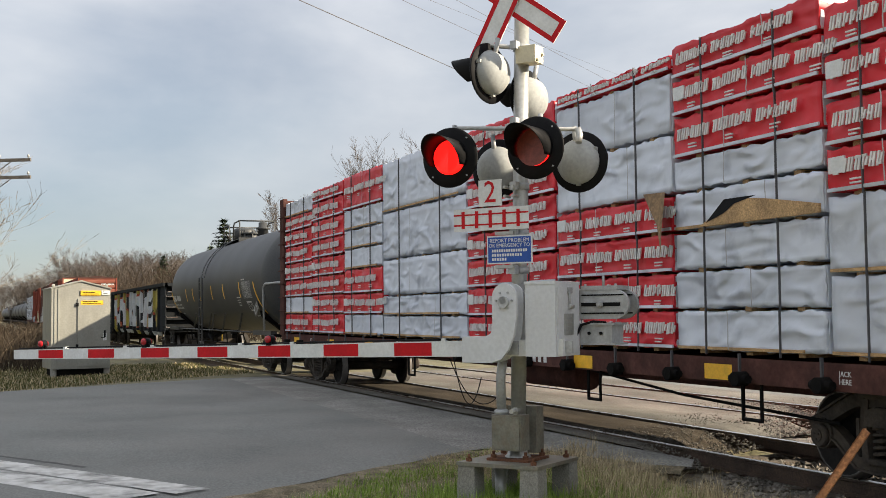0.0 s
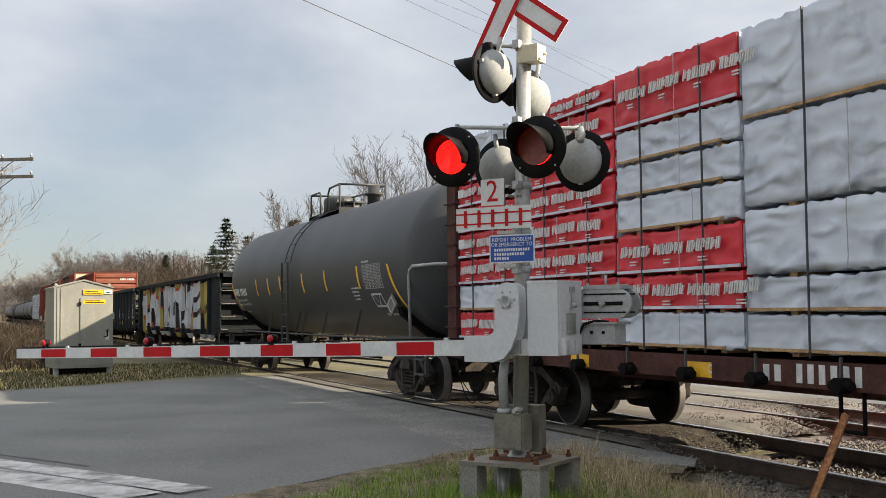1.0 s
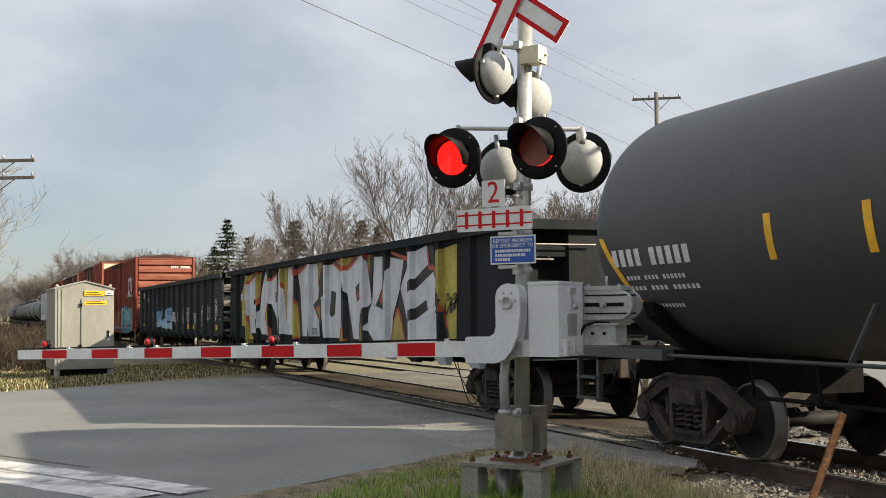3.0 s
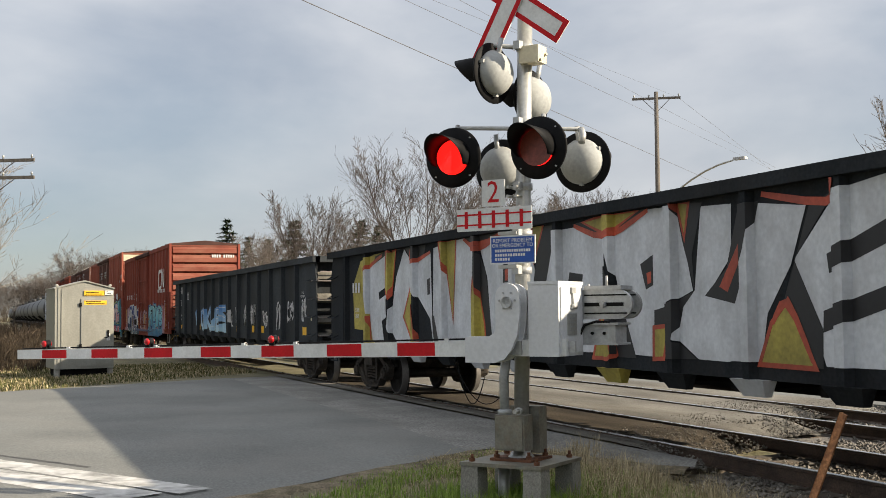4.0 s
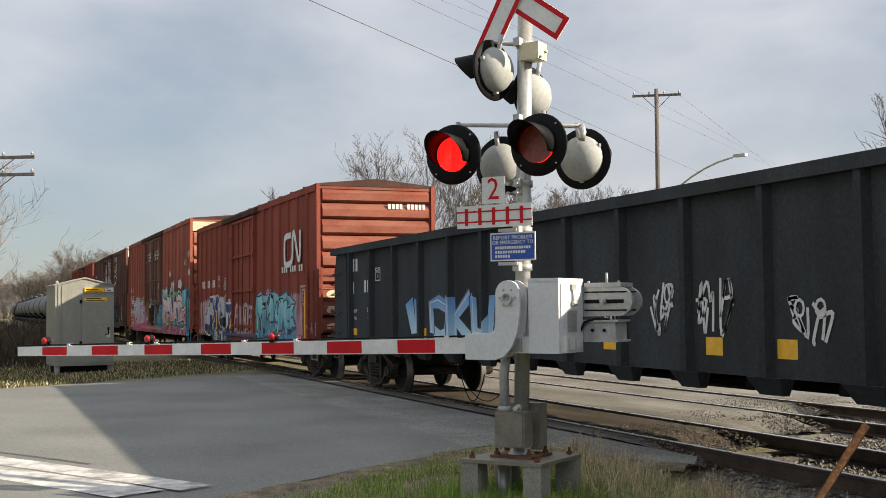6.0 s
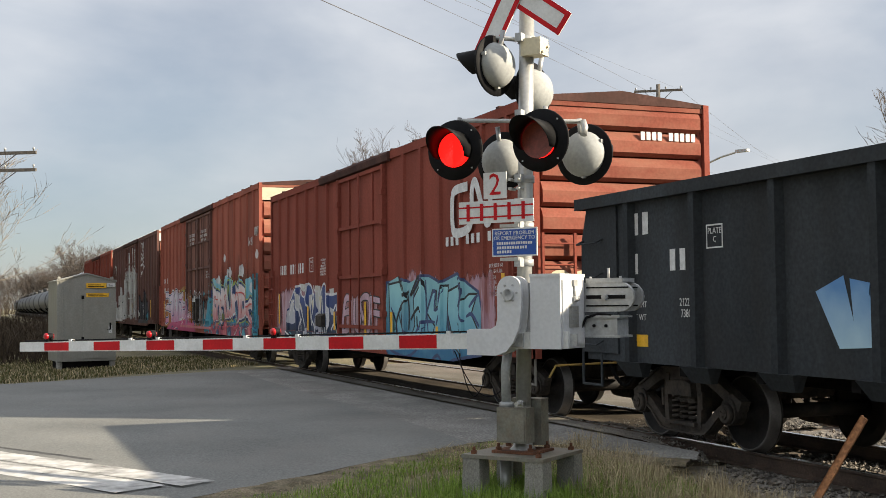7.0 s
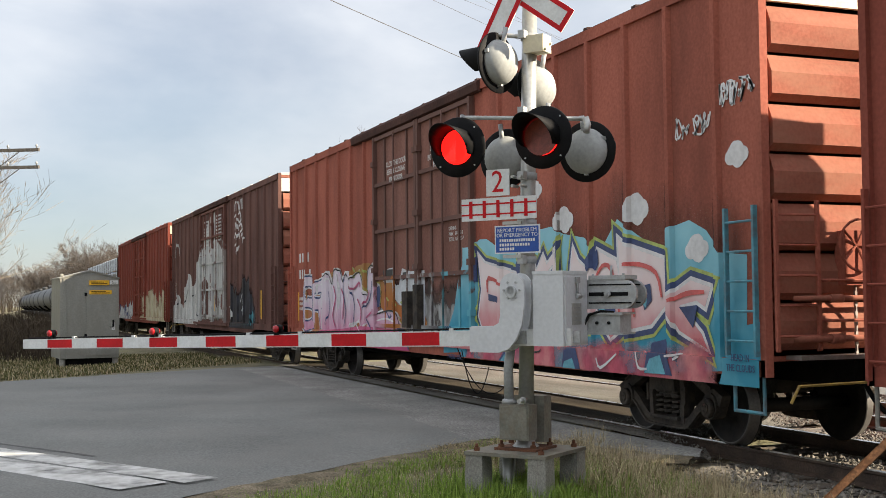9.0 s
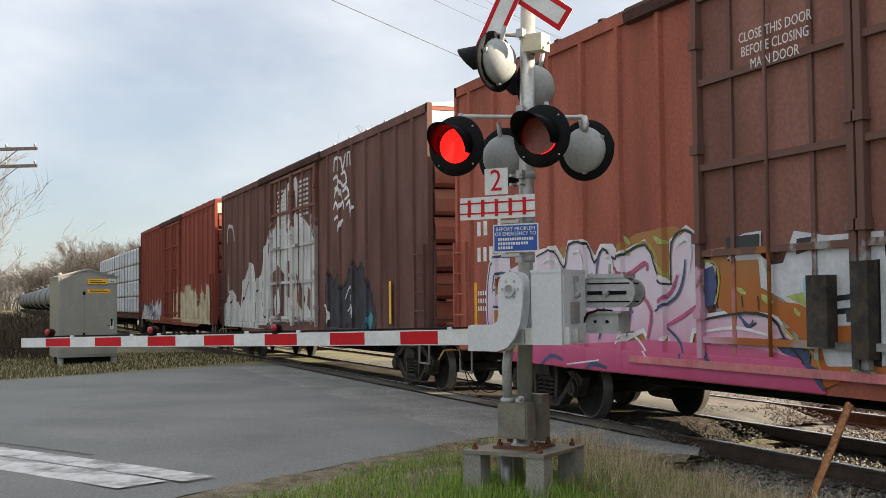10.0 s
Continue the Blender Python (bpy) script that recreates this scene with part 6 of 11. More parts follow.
# --- wrapped lumber on the flatcar ---
M["seam"] = surface("grey_band", (0.36, 0.36, 0.36), 0.6, var=0.2, scale=6, fine=30, bump=0.1)
bm = B()
box(bm, -0.05, 0.05, -0.64, 0.64, -0.025, 0.025)
BEARER = to_mesh("bearer", bm, M["wood"])
def lumber_pack(u0, u1, z0, z1, red, seed, side=-1):
    """One wrapped bundle: crumpled wrap, wood showing at the foot, straps."""
    rnd = random.Random(seed)
    w, hgt = u1 - u0 - 0.03, z1 - z0 - 0.045
    t = thing("lumber_bundle", ("red" if red else "white") + " plastic-wrapped lumber bundle strapped on the flatcar", "lumber bundle", group="lumber bundles on the flatcar")
    MOVERS.append((t, (u0 + u1) / 2, z0, TRACK_Y + side * 0.72))
    bm = B()
    nx, nz = max(8, int(w / 0.07)), 8
    yb = -0.66
    out = side
    grid = []
    for j in range(nz + 1):
        row = []
        for i in range(nx + 1):
            x, z = -w / 2 + w * i / nx, 0.045 + hgt * j / nz
            edge = min(i, nx - i, j, nz - j) == 0
            d = 0.0 if edge else 0.024 * noise.noise(Vector((x * 2.2 + seed * 3.1, z * 5, 1.7))) + 0.026 * abs(noise.noise(Vector((x * 6 + z * 4 + seed, z * 7 - x * 3, 4.2)))) - 0.020 + rnd.uniform(-0.004, 0.004)
            row.append(bm.verts.new((x + (0 if not edge else rnd.uniform(-0.012, 0.012)), out * (0.68 + d), z + (rnd.uniform(-0.016, 0.016) if j in (0, nz) else 0))))
        grid.append(row)
    for j in range(nz):
        for i in range(nx):
            f = bm.faces.new((grid[j][i], grid[j][i + 1], grid[j + 1][i + 1], grid[j + 1][i]))
            f.smooth = True
    back = {}
    for j in (0, nz):
        back[j] = [bm.verts.new((v.co.x, -out * 0.66, v.co.z)) for v in grid[j]]
        for i in range(nx):
            bm.faces.new((grid[j][i], grid[j][i + 1], back[j][i + 1], back[j][i]))
    for i in (0, nx):
        bm.faces.new([grid[j][i] for j in range(nz + 1)] + [back[nz][i], back[0][i]])
    bm.faces.new(back[0] + back[nz][::-1])
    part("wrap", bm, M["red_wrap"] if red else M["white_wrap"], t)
    for k in range(3):
        x = -w / 2 + w * (k + 0.5) / 3
        part("bearer", BEARER, None, t, m=pose(x, 0, 0.025))
    for k in range(2):
        x = -w / 2 + w * (0.24 + 0.50 * k) + rnd.uniform(-0.012, 0.012)
        bm = B()
        box(bm, x - 0.0045, x + 0.0045, min(out * 0.70, out * 0.7235), max(out * 0.70, out * 0.7235), -0.005, hgt + 0.05)
        part("strap", bm, M["strap"], t)
    if side < 0:
        # pale band and the fold of the wrap at its seam
        x = w * rnd.choice((-0.12, 0.06, 0.18)) + rnd.uniform(-0.05, 0.05)
        bm = B()
        ribbon(bm, [(x + rnd.uniform(-0.008, 0.008), 0.05 + hgt * k / 6) for k in range(7)], 0.016, -0.7195)
        part("seam_band", bm, M["seam"], t)
        bm = B()
        box(bm, w / 2 - 0.002, w / 2 + 0.008, -0.66, 0.64, 0.05, hgt + 0.03)
        part("end_wrap", bm, M["white_wrap"], t)
    if red and side < 0:
        if seed % 2:
            bm = B()
            box(bm, -w / 2 + 0.05, -w / 2 + 0.26, -0.7225, -0.705, 0.045 + hgt * 0.42, 0.045 + hgt * 0.80)
            part("paper_label", bm, M["sign_white"], t, "small white paper label")
        # white printed band of blocks standing for the lettering, and a pale lower edge
        bm = B()
        hh = min(0.125, hgt * 0.34)
        x = -w / 2 + 0.12
        zz = 0.045 + hgt * 0.56
        while x < w / 2 - 0.25:
            ln_ = rnd.uniform(0.58, 0.66)
            cw = ln_ / 7
            rise = rnd.uniform(-0.02, 0.03)
            for k in range(7):
                for j in range(2):
                    xa = x + (k + 0.44 * j) * cw
                    zc_ = zz + rise * k / 7 + rnd.uniform(-0.006, 0.006)
                    h_ = hh * (0.5 if j == 0 or rnd.random() < 0.6 else 0.3)
                    t_ = cw * rnd.uniform(0.22, 0.32)
                    prism(bm, [(xa - 0.015, zc_ - h_), (xa - 0.015 + t_, zc_ - h_), (xa + 0.015 + t_, zc_ + h_), (xa + 0.015, zc_ + h_)], -0.7215, -0.705)
                if rnd.random() < 0.7:
                    zb = zc_ + rnd.choice((-0.42, 0.0, 0.40)) * hh
                    box(bm, x + k * cw, x + (k + 0.6) * cw, -0.7218, -0.705, zb - 0.011, zb + 0.011)
            for k in range(2):
                box(bm, x + 0.20, x + 0.20 + rnd.uniform(0.10, 0.16), -0.720, -0.70, zz - hh * (1.05 + 0.28 * k), zz - hh * (0.93 + 0.28 * k))
            x += ln_ + 0.07
        part("printed_band", bm, M["white_letter"], t, "white block print on the wrap")
        bm = B()
        box(bm, -w / 2 + 0.01, w / 2 - 0.01, -0.712, -0.69, 0.045, 0.078)
        part("pale_hem", bm, M["white_wrap"], t)
    elif side < 0 and rnd.random() < 0.5:
        bm = B()
        box(bm, -w / 2 + 0.02, w / 2 - 0.3, -0.705, -0.69, 0.045, 0.075)
        part("wood_edge", bm, M["wood"], t)
    return t


# columns of bundles: rear end, front end, levels from the deck up, colours from the bottom (r, w)
COLUMNS = (
    (64.46, 66.93, (1.16, 1.60, 2.01, 2.42, 2.83, 3.24, 3.62, 3.98, 4.36), "rwrrrrrw"),
    (66.96, 69.42, (1.16, 1.60, 2.02, 2.44, 2.86, 3.26, 3.70, 4.12, 4.42), "rrrrrrrr"),
    (69.46, 71.94, (1.16, 1.58, 2.00, 2.50, 2.92, 3.32, 3.74, 4.46), "wrrwwwr"),
    (71.98, 76.06, (1.16, 1.55, 1.92, 2.60, 3.48, 4.44), "wwwww"),
    (76.10, 79.12, (1.16, 1.53, 1.97, 2.40, 2.81, 3.19, 3.61, 4.06, 4.44), "rrrrrrrr"),
    (79.17, 81.93, (1.16, 1.60, 2.01, 2.46, 2.88, 3.56, 4.26, 4.46), "rrrrwwr"),
    (81.97, 84.42, (1.16, 1.60, 2.02, 2.45, 2.88, 3.25, 3.72, 4.14, 4.52), "wwwwwrrr"),
    (84.46, 86.50, (1.16, 1.90, 2.62, 3.05, 3.48, 3.92, 4.36), "wwrrrr"),
)
sd = 1
for a, b, zs, cols in COLUMNS:
    for z0, z1, k in zip(zs, zs[1:], cols):
        sd += 1
        lumber_pack(a, b, z0, z1, k == "r", sd, -1)
    far = (1.16, 1.96, 2.76, 3.56, 4.32)
    for z0, z1 in zip(far, far[1:]):
        sd += 1
        lumber_pack(a, b, z0, z1, sd % 2 == 0, sd, 1)


# a torn wrap that shows brown paper and bare boards
def torn_bundle():
    a, b = 81.97, 84.42
    c, yy = (a + b) / 2, -0.728
    t = [o for o, u, z, y in [m for m in MOVERS if len(m) == 4] if abs(u - c) < 0.01 and abs(z - 2.45) < 0.01 and y < TRACK_Y][0]
    bm = B()
    prism(bm, [(82.5 - c, 0.05), (b - 0.03 - c, 0.045), (b - 0.03 - c, 0.13), (83.6 - c, 0.25), (83.15 - c, 0.30), (82.8 - c, 0.17)], yy, -0.70)
    part("bare_board", bm, M["wood"], t, "bare pale boards under the torn wrap")
    bm = B()
    flat(bm, [(82.62 - c, 0.08), (82.95 - c, 0.30), (83.5 - c, 0.295), (83.12 - c, 0.24), (82.95 - c, 0.16)], yy - 0.004)
    part("tear", bm, M["black_paint"], t)
    bm = B()
    vs = [bm.verts.new(p) for p in ((81.40 - c, -0.735, 0.50), (81.96 - c, -0.80, 0.47), (81.96 - c, -0.86, 0.0), (81.91 - c, -0.83, -0.27), (81.70 - c, -0.75, 0.12))]
    bm.faces.new(vs[:3] + vs[4:])
    bm.faces.new(vs[2:])
    part("paper_flap", bm, M["kraft"], t, "loose flap of brown paper")


torn_bundle()


# --- lettering and spray paint on the cars ---
def side_text(car, body, u, z, size, y, c, mat=None, sx=1.0, align="CENTER"):
    return text("lettering", body, size, mat or M["white_letter"], car, pose(u - c, -y, z, 90), align, sx, 0.001)


def side_bars(car, u0, u1, z, h, n, y, c, skip=(), gap=0.3):
    return bars("stencil_mark", car, u0 - c, z, u1 - u0, h, n, -y, M["white_letter"], max(gap, 0.46), skip=skip)


def patch(car, name, u0, u1, z0, z1, y, c, mat, label=""):
    bm = B()
    box(bm, u0 - c, u1 - c, -y - 0.003, -y, z0, z1)
    return part(name, bm, mat, car, label)


# oxide-red boxcar
Y = cn_y + 0.001
# the CN logo, both letters drawn as one white stroke
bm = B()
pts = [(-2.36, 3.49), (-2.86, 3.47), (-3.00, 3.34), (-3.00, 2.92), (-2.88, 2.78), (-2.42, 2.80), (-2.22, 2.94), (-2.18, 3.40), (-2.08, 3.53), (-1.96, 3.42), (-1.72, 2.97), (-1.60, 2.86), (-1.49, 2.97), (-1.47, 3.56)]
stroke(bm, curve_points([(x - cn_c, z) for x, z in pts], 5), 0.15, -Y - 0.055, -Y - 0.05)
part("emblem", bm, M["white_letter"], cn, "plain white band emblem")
side_bars(cn, -3.30, -1.15, 2.58, 0.15, 10, Y + 0.052, cn_c, skip=(3, 7))
side_bars(cn, -15.05, -14.30, 2.42, 0.24, 4, Y, cn_c)
side_bars(cn, -13.98, -12.60, 2.42, 0.24, 6, Y, cn_c)
side_text(cn, "EX.W. 10-5 H. 14-7\nE.W.  10-1 H. 14-6\nI.L.   50-6\nI.W.    9-6\nI.H.  10-11\nCU.FT.  5272", -1.66, 1.99, 0.085, Y, cn_c, sx=0.72, align="LEFT")
side_text(cn, "AFTER UNLOADING\nCLEAN CAR\nAND CLOSE DOORS\nAPRES DECHARGEMENT\nNETTOYER LE WAGON\nET FERMER LES PORTES", -10.93, 2.50, 0.066, Y, cn_c, sx=0.8)
side_text(cn, "PLATE", -11.98, 2.66, 0.08, Y, cn_c)
side_text(cn, "C", -11.98, 2.54, 0.12, Y, cn_c)
bm = B()
stroke(bm, [(-12.13 - cn_c, 2.43), (-11.83 - cn_c, 2.43), (-11.83 - cn_c, 2.75), (-12.13 - cn_c, 2.75)], 0.018, -Y - 0.003, -Y, closed=True)
part("plate_frame", bm, M["white_letter"], cn)
side_text(cn, "LD.LMT.", -14.85, 1.42, 0.10, Y, cn_c)
side_text(cn, "LT WT", -14.85, 1.27, 0.10, Y, cn_c)
for u, z0, z1 in ((-1.05, 0.98, 2.08), (-3.75, 1.02, 1.26), (-14.95, 1.18, 1.95), (-12.12, 1.06, 1.62), (-7.7, 1.0, 1.7), (-6.1, 1.1, 1.5), (-9.9, 1.1, 1.5)):
    patch(cn, "yellow_stripe", u - 0.06, u + 0.06, z0, z1, Y + 0.052, cn_c, M["yellow"])
bm = B()
for k in range(10):
    if k != 4:
        box(bm, 15.95 / 2 - 0.005, 15.95 / 2 + 0.006, 0.28 + 0.095 * k, 0.28 + 0.095 * k + 0.065, 3.98, 4.10)
part("stencil_mark", bm, M["white_letter"], cn)
M["cyan_fade"] = graded("cyan_fade", (0.05, 0.17, 0.29), (0.24, 0.47, 0.50), 0.8, 2.0)
M["pink_fade"] = graded("pink_white_fade", (0.56, 0.17, 0.18), (0.74, 0.64, 0.62), 1.15, 1.9)
M["lilac_fade"] = graded("lilac_fade", (0.58, 0.26, 0.38), (0.64, 0.56, 0.62), 1.0, 1.7)
mist(cn, -15.7, -9.6, 0.87, 2.35, cn_c, cn_y, cn_posts, 0.002, "lilac_mist", (0.34, 0.17, 0.18), (0.48, 0.34, 0.38), 0.85, stretch=(1, 1, 0.22), scale=3.0, rise=0.5)
mist(cn, -9.5, -6.5, 0.87, 2.2, cn_c, cn_y, cn_posts, 0.002, "pale_door_mist", (0.40, 0.26, 0.28), (0.30, 0.13, 0.12), 0.7, stretch=(1, 1, 0.25), scale=3.5, rise=0.5, label="faded lilac spray paint on the door")
mist(cn, -6.4, -1.1, 0.87, 2.45, cn_c, cn_y, cn_posts, 0.002, "rose_mist", (0.44, 0.28, 0.32), (0.32, 0.14, 0.13), 0.88, stretch=(1, 1, 0.22), scale=3.0, rise=0.5)
piece(cn, -9.3, -6.7, 1.1, 1.85, cn_c, cn_y, cn_posts, 4, ((M["sp_black"], 0.05), (M["sp_lilac"], 0.0)), 17, 0.18, (-9.5 - cn_c, -6.5 - cn_c, 0.87, 2.1), None, 0.7, None, "faded lilac graffiti", 2.6)
M["cyan_light"] = graded("cyan_light_spray", (0.10, 0.30, 0.42), (0.30, 0.58, 0.60), 0.85, 1.9)
M["navy_deep"] = graded("navy_deep_spray", (0.040, 0.052, 0.075), (0.065, 0.09, 0.23), 1.0, 1.9)
M["navy_pale"] = graded("pale_letter_spray", (0.42, 0.42, 0.50), (0.56, 0.55, 0.48), 0.9, 2.2)
cn_spray = Spray(cn, cn_c, cn_y, cn_posts, (-15.6 - cn_c, -1.2 - cn_c, 0.705, 2.4), 0.006)
cn_spray.fill(0, "cyan_fade", (-6.45, 2.03), (-5.54, 2.08), (-4.9, 1.94), (-4.56, 2.11), (-4.23, 2.1), (-3.7, 1.97), (-2.94, 2.1), (-2.5, 1.93), (-2.1, 1.8), (-1.92, 1.36), (-1.88, 1.07), (-1.91, 0.87), (-2.99, 0.76), (-3.53, 0.64), (-6.18, 0.64), (-6.49, 0.88))
cn_spray.rim(0, "sp_navy", 0.05, (-6.45, 2.03), (-5.54, 2.08), (-4.9, 1.94), (-4.56, 2.11), (-4.23, 2.1), (-3.7, 1.97), (-2.94, 2.1), (-2.5, 1.93), (-2.1, 1.8), (-1.92, 1.36), (-1.88, 1.07), (-1.91, 0.87), (-2.99, 0.76), (-3.53, 0.64), (-6.18, 0.64), (-6.49, 0.88))
cn_spray.fill(0, "cyan_fade", (-6.35, 2.06), (-5.81, 2.16), (-5.53, 1.84), (-5.24, 2.02), (-4.77, 2.1), (-4.53, 2.06), (-4.57, 0.89), (-6.29, 0.82), (-6.08, 1.34), (-6.36, 1.74))
cn_spray.rim(1, "sp_black", 0.04, (-5.25, 0.93), (-4.93, 1.26), (-5, 1.73), (-4.52, 2.06), (-4.37, 1.72), (-4.42, 1.32), (-3.95, 1.33), (-3.99, 1.2), (-4.68, 0.95))
cn_spray.fill(1, "cyan_light", (-5.25, 0.93), (-4.93, 1.26), (-5, 1.73), (-4.52, 2.06), (-4.37, 1.72), (-4.42, 1.32), (-3.95, 1.33), (-3.99, 1.2), (-4.68, 0.95))
cn_spray.rim(1, "sp_black", 0.04, (-4.33, 1.5), (-4.05, 1.85), (-3.89, 1.84), (-3.94, 1.54), (-3.72, 1.59), (-3.56, 1.92), (-3.35, 1.92), (-3.44, 1.17), (-4.12, 0.97), (-3.95, 1.28))
cn_spray.fill(1, "cyan_light", (-4.33, 1.5), (-4.05, 1.85), (-3.89, 1.84), (-3.94, 1.54), (-3.72, 1.59), (-3.56, 1.92), (-3.35, 1.92), (-3.44, 1.17), (-4.12, 0.97), (-3.95, 1.28))
cn_spray.rim(1, "sp_black", 0.04, (-3.32, 1.83), (-2.75, 1.94), (-2.96, 1.58), (-2.45, 1.77), (-2.16, 1.77), (-2.4, 1.47), (-2.12, 1.21), (-2.59, 1.12), (-2.96, 1.34), (-2.73, 0.84), (-3.11, 1.02), (-3.36, 1.5))
cn_spray.fill(1, "cyan_light", (-3.32, 1.83), (-2.75, 1.94), (-2.96, 1.58), (-2.45, 1.77), (-2.16, 1.77), (-2.4, 1.47), (-2.12, 1.21), (-2.59, 1.12), (-2.96, 1.34), (-2.73, 0.84), (-3.11, 1.02), (-3.36, 1.5))
cn_spray.rim(1, "sp_black", 0.04, (-6.34, 2), (-5.54, 2.05), (-5.36, 1.73), (-5.85, 1.49), (-5.48, 0.92), (-6.27, 0.88))
cn_spray.fill(1, "cyan_light", (-6.34, 2), (-5.54, 2.05), (-5.36, 1.73), (-5.85, 1.49), (-5.48, 0.92), (-6.27, 0.88))
cn_spray.line(2, "sp_navy", 0.055, (-5, 1.73), (-4.9, 1.98), (-4.49, 2.09))
cn_spray.line(2, "sp_navy", 0.055, (-4.38, 2.06), (-4.36, 1.59), (-4.28, 1.14))
cn_spray.line(2, "sp_navy", 0.055, (-4.32, 1.5), (-4.05, 1.83), (-3.92, 1.82), (-3.98, 1.54), (-3.72, 1.59))
cn_spray.line(2, "sp_navy", 0.055, (-3.91, 1.28), (-3.76, 1.5), (-3.56, 1.9))
cn_spray.line(2, "sp_navy", 0.055, (-4.93, 1.13), (-4.54, 1.32), (-3.95, 1.33))
cn_spray.line(2, "sp_navy", 0.055, (-5.21, 0.93), (-4.59, 1.04), (-4.42, 1.32))
cn_spray.line(2, "sp_navy", 0.055, (-3.36, 1.5), (-3.34, 1.25), (-3.11, 1.02), (-2.98, 0.82))
cn_spray.line(2, "sp_navy", 0.055, (-2.94, 2.06), (-2.69, 1.86), (-2.8, 1.5), (-2.65, 1.35))
cn_spray.line(2, "sp_navy", 0.055, (-2.46, 1.58), (-2.27, 1.69), (-2.1, 1.77))
cn_spray.line(2, "sp_navy", 0.055, (-2.58, 1.43), (-2.34, 1.47), (-2.06, 1.28))
cn_spray.line(2, "sp_navy", 0.055, (-2.72, 1.03), (-2.47, 1.2), (-1.95, 1.18))
cn_spray.line(2, "sp_navy", 0.055, (-6.25, 1.59), (-5.95, 1.29), (-5.87, 0.9))
cn_spray.line(2, "sp_navy", 0.055, (-5.66, 1.25), (-5.38, 1.11), (-5.48, 0.87))
cn_spray.line(2, "sp_navy", 0.055, (-6.17, 0.79), (-5.3, 0.69), (-4.68, 0.86))
cn_spray.line(2, "sp_navy", 0.055, (-4.13, 0.63), (-3.74, 0.78), (-3.53, 0.67))
cn_spray.line(2, "sp_black", 0.06, (-5.81, 2.16), (-5.53, 1.82), (-5.25, 1.87))
cn_spray.line(2, "sp_black", 0.06, (-5.19, 1.79), (-4.77, 2.12), (-4.77, 2), (-5.14, 1.79))
cn_spray.line(2, "sp_black", 0.06, (-5.53, 1.73), (-5.83, 1.46), (-5.96, 1.19), (-5.73, 0.93))
cn_spray.line(2, "sp_black", 0.06, (-5.47, 1.69), (-5.66, 1.35), (-5.55, 1.09))
cn_spray.line(2, "sp_black", 0.06, (-5.3, 1.83), (-5.23, 1.5), (-5.27, 1.17))
cn_spray.line(2, "sp_black", 0.06, (-5.16, 1.36), (-4.79, 1.57), (-4.55, 1.5))
cn_spray.line(2, "sp_black", 0.06, (-4.84, 1.43), (-4.8, 1.22), (-4.56, 1.26))
cn_spray.fill(0, "navy_deep", (-14.38, 1.1), (-13.99, 1.77), (-13.47, 2.06), (-13.07, 2.13), (-12.92, 1.88), (-12.34, 1.83), (-12.29, 2.16), (-12.02, 2.1), (-11.74, 1.89), (-11.55, 2), (-11.37, 1.96), (-11.19, 1.88), (-10.96, 2.11), (-10.69, 2.01), (-10.59, 1.86), (-10.14, 1.88), (-9.59, 1.9), (-9.64, 0.72), (-10.19, 0.63), (-11.12, 0.66), (-12.52, 0.68), (-13.11, 0.88), (-14.39, 0.84))
cn_spray.fill(1, "cream", (-13.12, 1.73), (-12.93, 1.67), (-12.78, 1.49), (-12.97, 1.54))
cn_spray.fill(1, "cream", (-11.97, 1.74), (-11.74, 1.81), (-11.85, 1.5))
cn_spray.fill(1, "cream", (-11.31, 1.84), (-11.08, 1.86), (-11.15, 1.52), (-11.24, 1.52))
cn_spray.fill(1, "cream", (-12.2, 0.98), (-12.02, 0.99), (-12.04, 0.63), (-12.35, 0.63), (-12.17, 0.76))
cn_spray.fill(1, "cream", (-13.91, 1.63), (-13.65, 1.72), (-13.7, 1.44), (-13.92, 1.3), (-14.1, 1.39))
cn_spray.line(2, "sp_white", 0.05, (-14.08, 1.72), (-13.9, 1.81), (-13.47, 2.06), (-12.91, 2.1), (-13.08, 1.8), (-13.01, 1.62), (-12.79, 1.41), (-12.51, 0.99), (-12.59, 0.74), (-12.38, 0.63))
cn_spray.line(2, "sp_white", 0.05, (-12.88, 1.99), (-12.84, 1.88), (-12.55, 1.83), (-12.34, 1.87), (-12.29, 2.14), (-11.99, 2.1), (-11.83, 1.94), (-11.74, 1.85), (-11.81, 1.58), (-11.95, 1.34), (-11.7, 1.1), (-11.69, 0.62))
cn_spray.line(2, "sp_white", 0.05, (-11.67, 2.01), (-11.37, 1.96), (-11.31, 1.8), (-11.21, 1.5), (-11.1, 1.2), (-11, 0.98))
cn_spray.line(2, "sp_white", 0.05, (-11.36, 1.42), (-11.59, 0.95), (-11.4, 0.96), (-11.18, 0.64))
cn_spray.line(2, "sp_white", 0.05, (-11.25, 1.84), (-10.96, 2.11), (-10.74, 2.05), (-10.71, 1.57), (-10.6, 1.47))
cn_spray.line(2, "sp_white", 0.05, (-10.59, 1.9), (-10.29, 1.87), (-9.77, 1.9))
cn_spray.line(2, "sp_white", 0.05, (-10.68, 0.93), (-10.53, 0.74), (-10.74, 0.62))
cn_spray.line(2, "sp_white", 0.05, (-14.1, 1.39), (-13.82, 1.67), (-13.6, 1.76), (-13.66, 1.49))
cn_spray.line(2, "sp_white", 0.05, (-10.54, 1.86), (-10.6, 1.57), (-10.46, 1.29))
cn_spray.line(2, "sp_white", 0.05, (-13.11, 0.88), (-13.14, 1.14), (-12.86, 1.32))
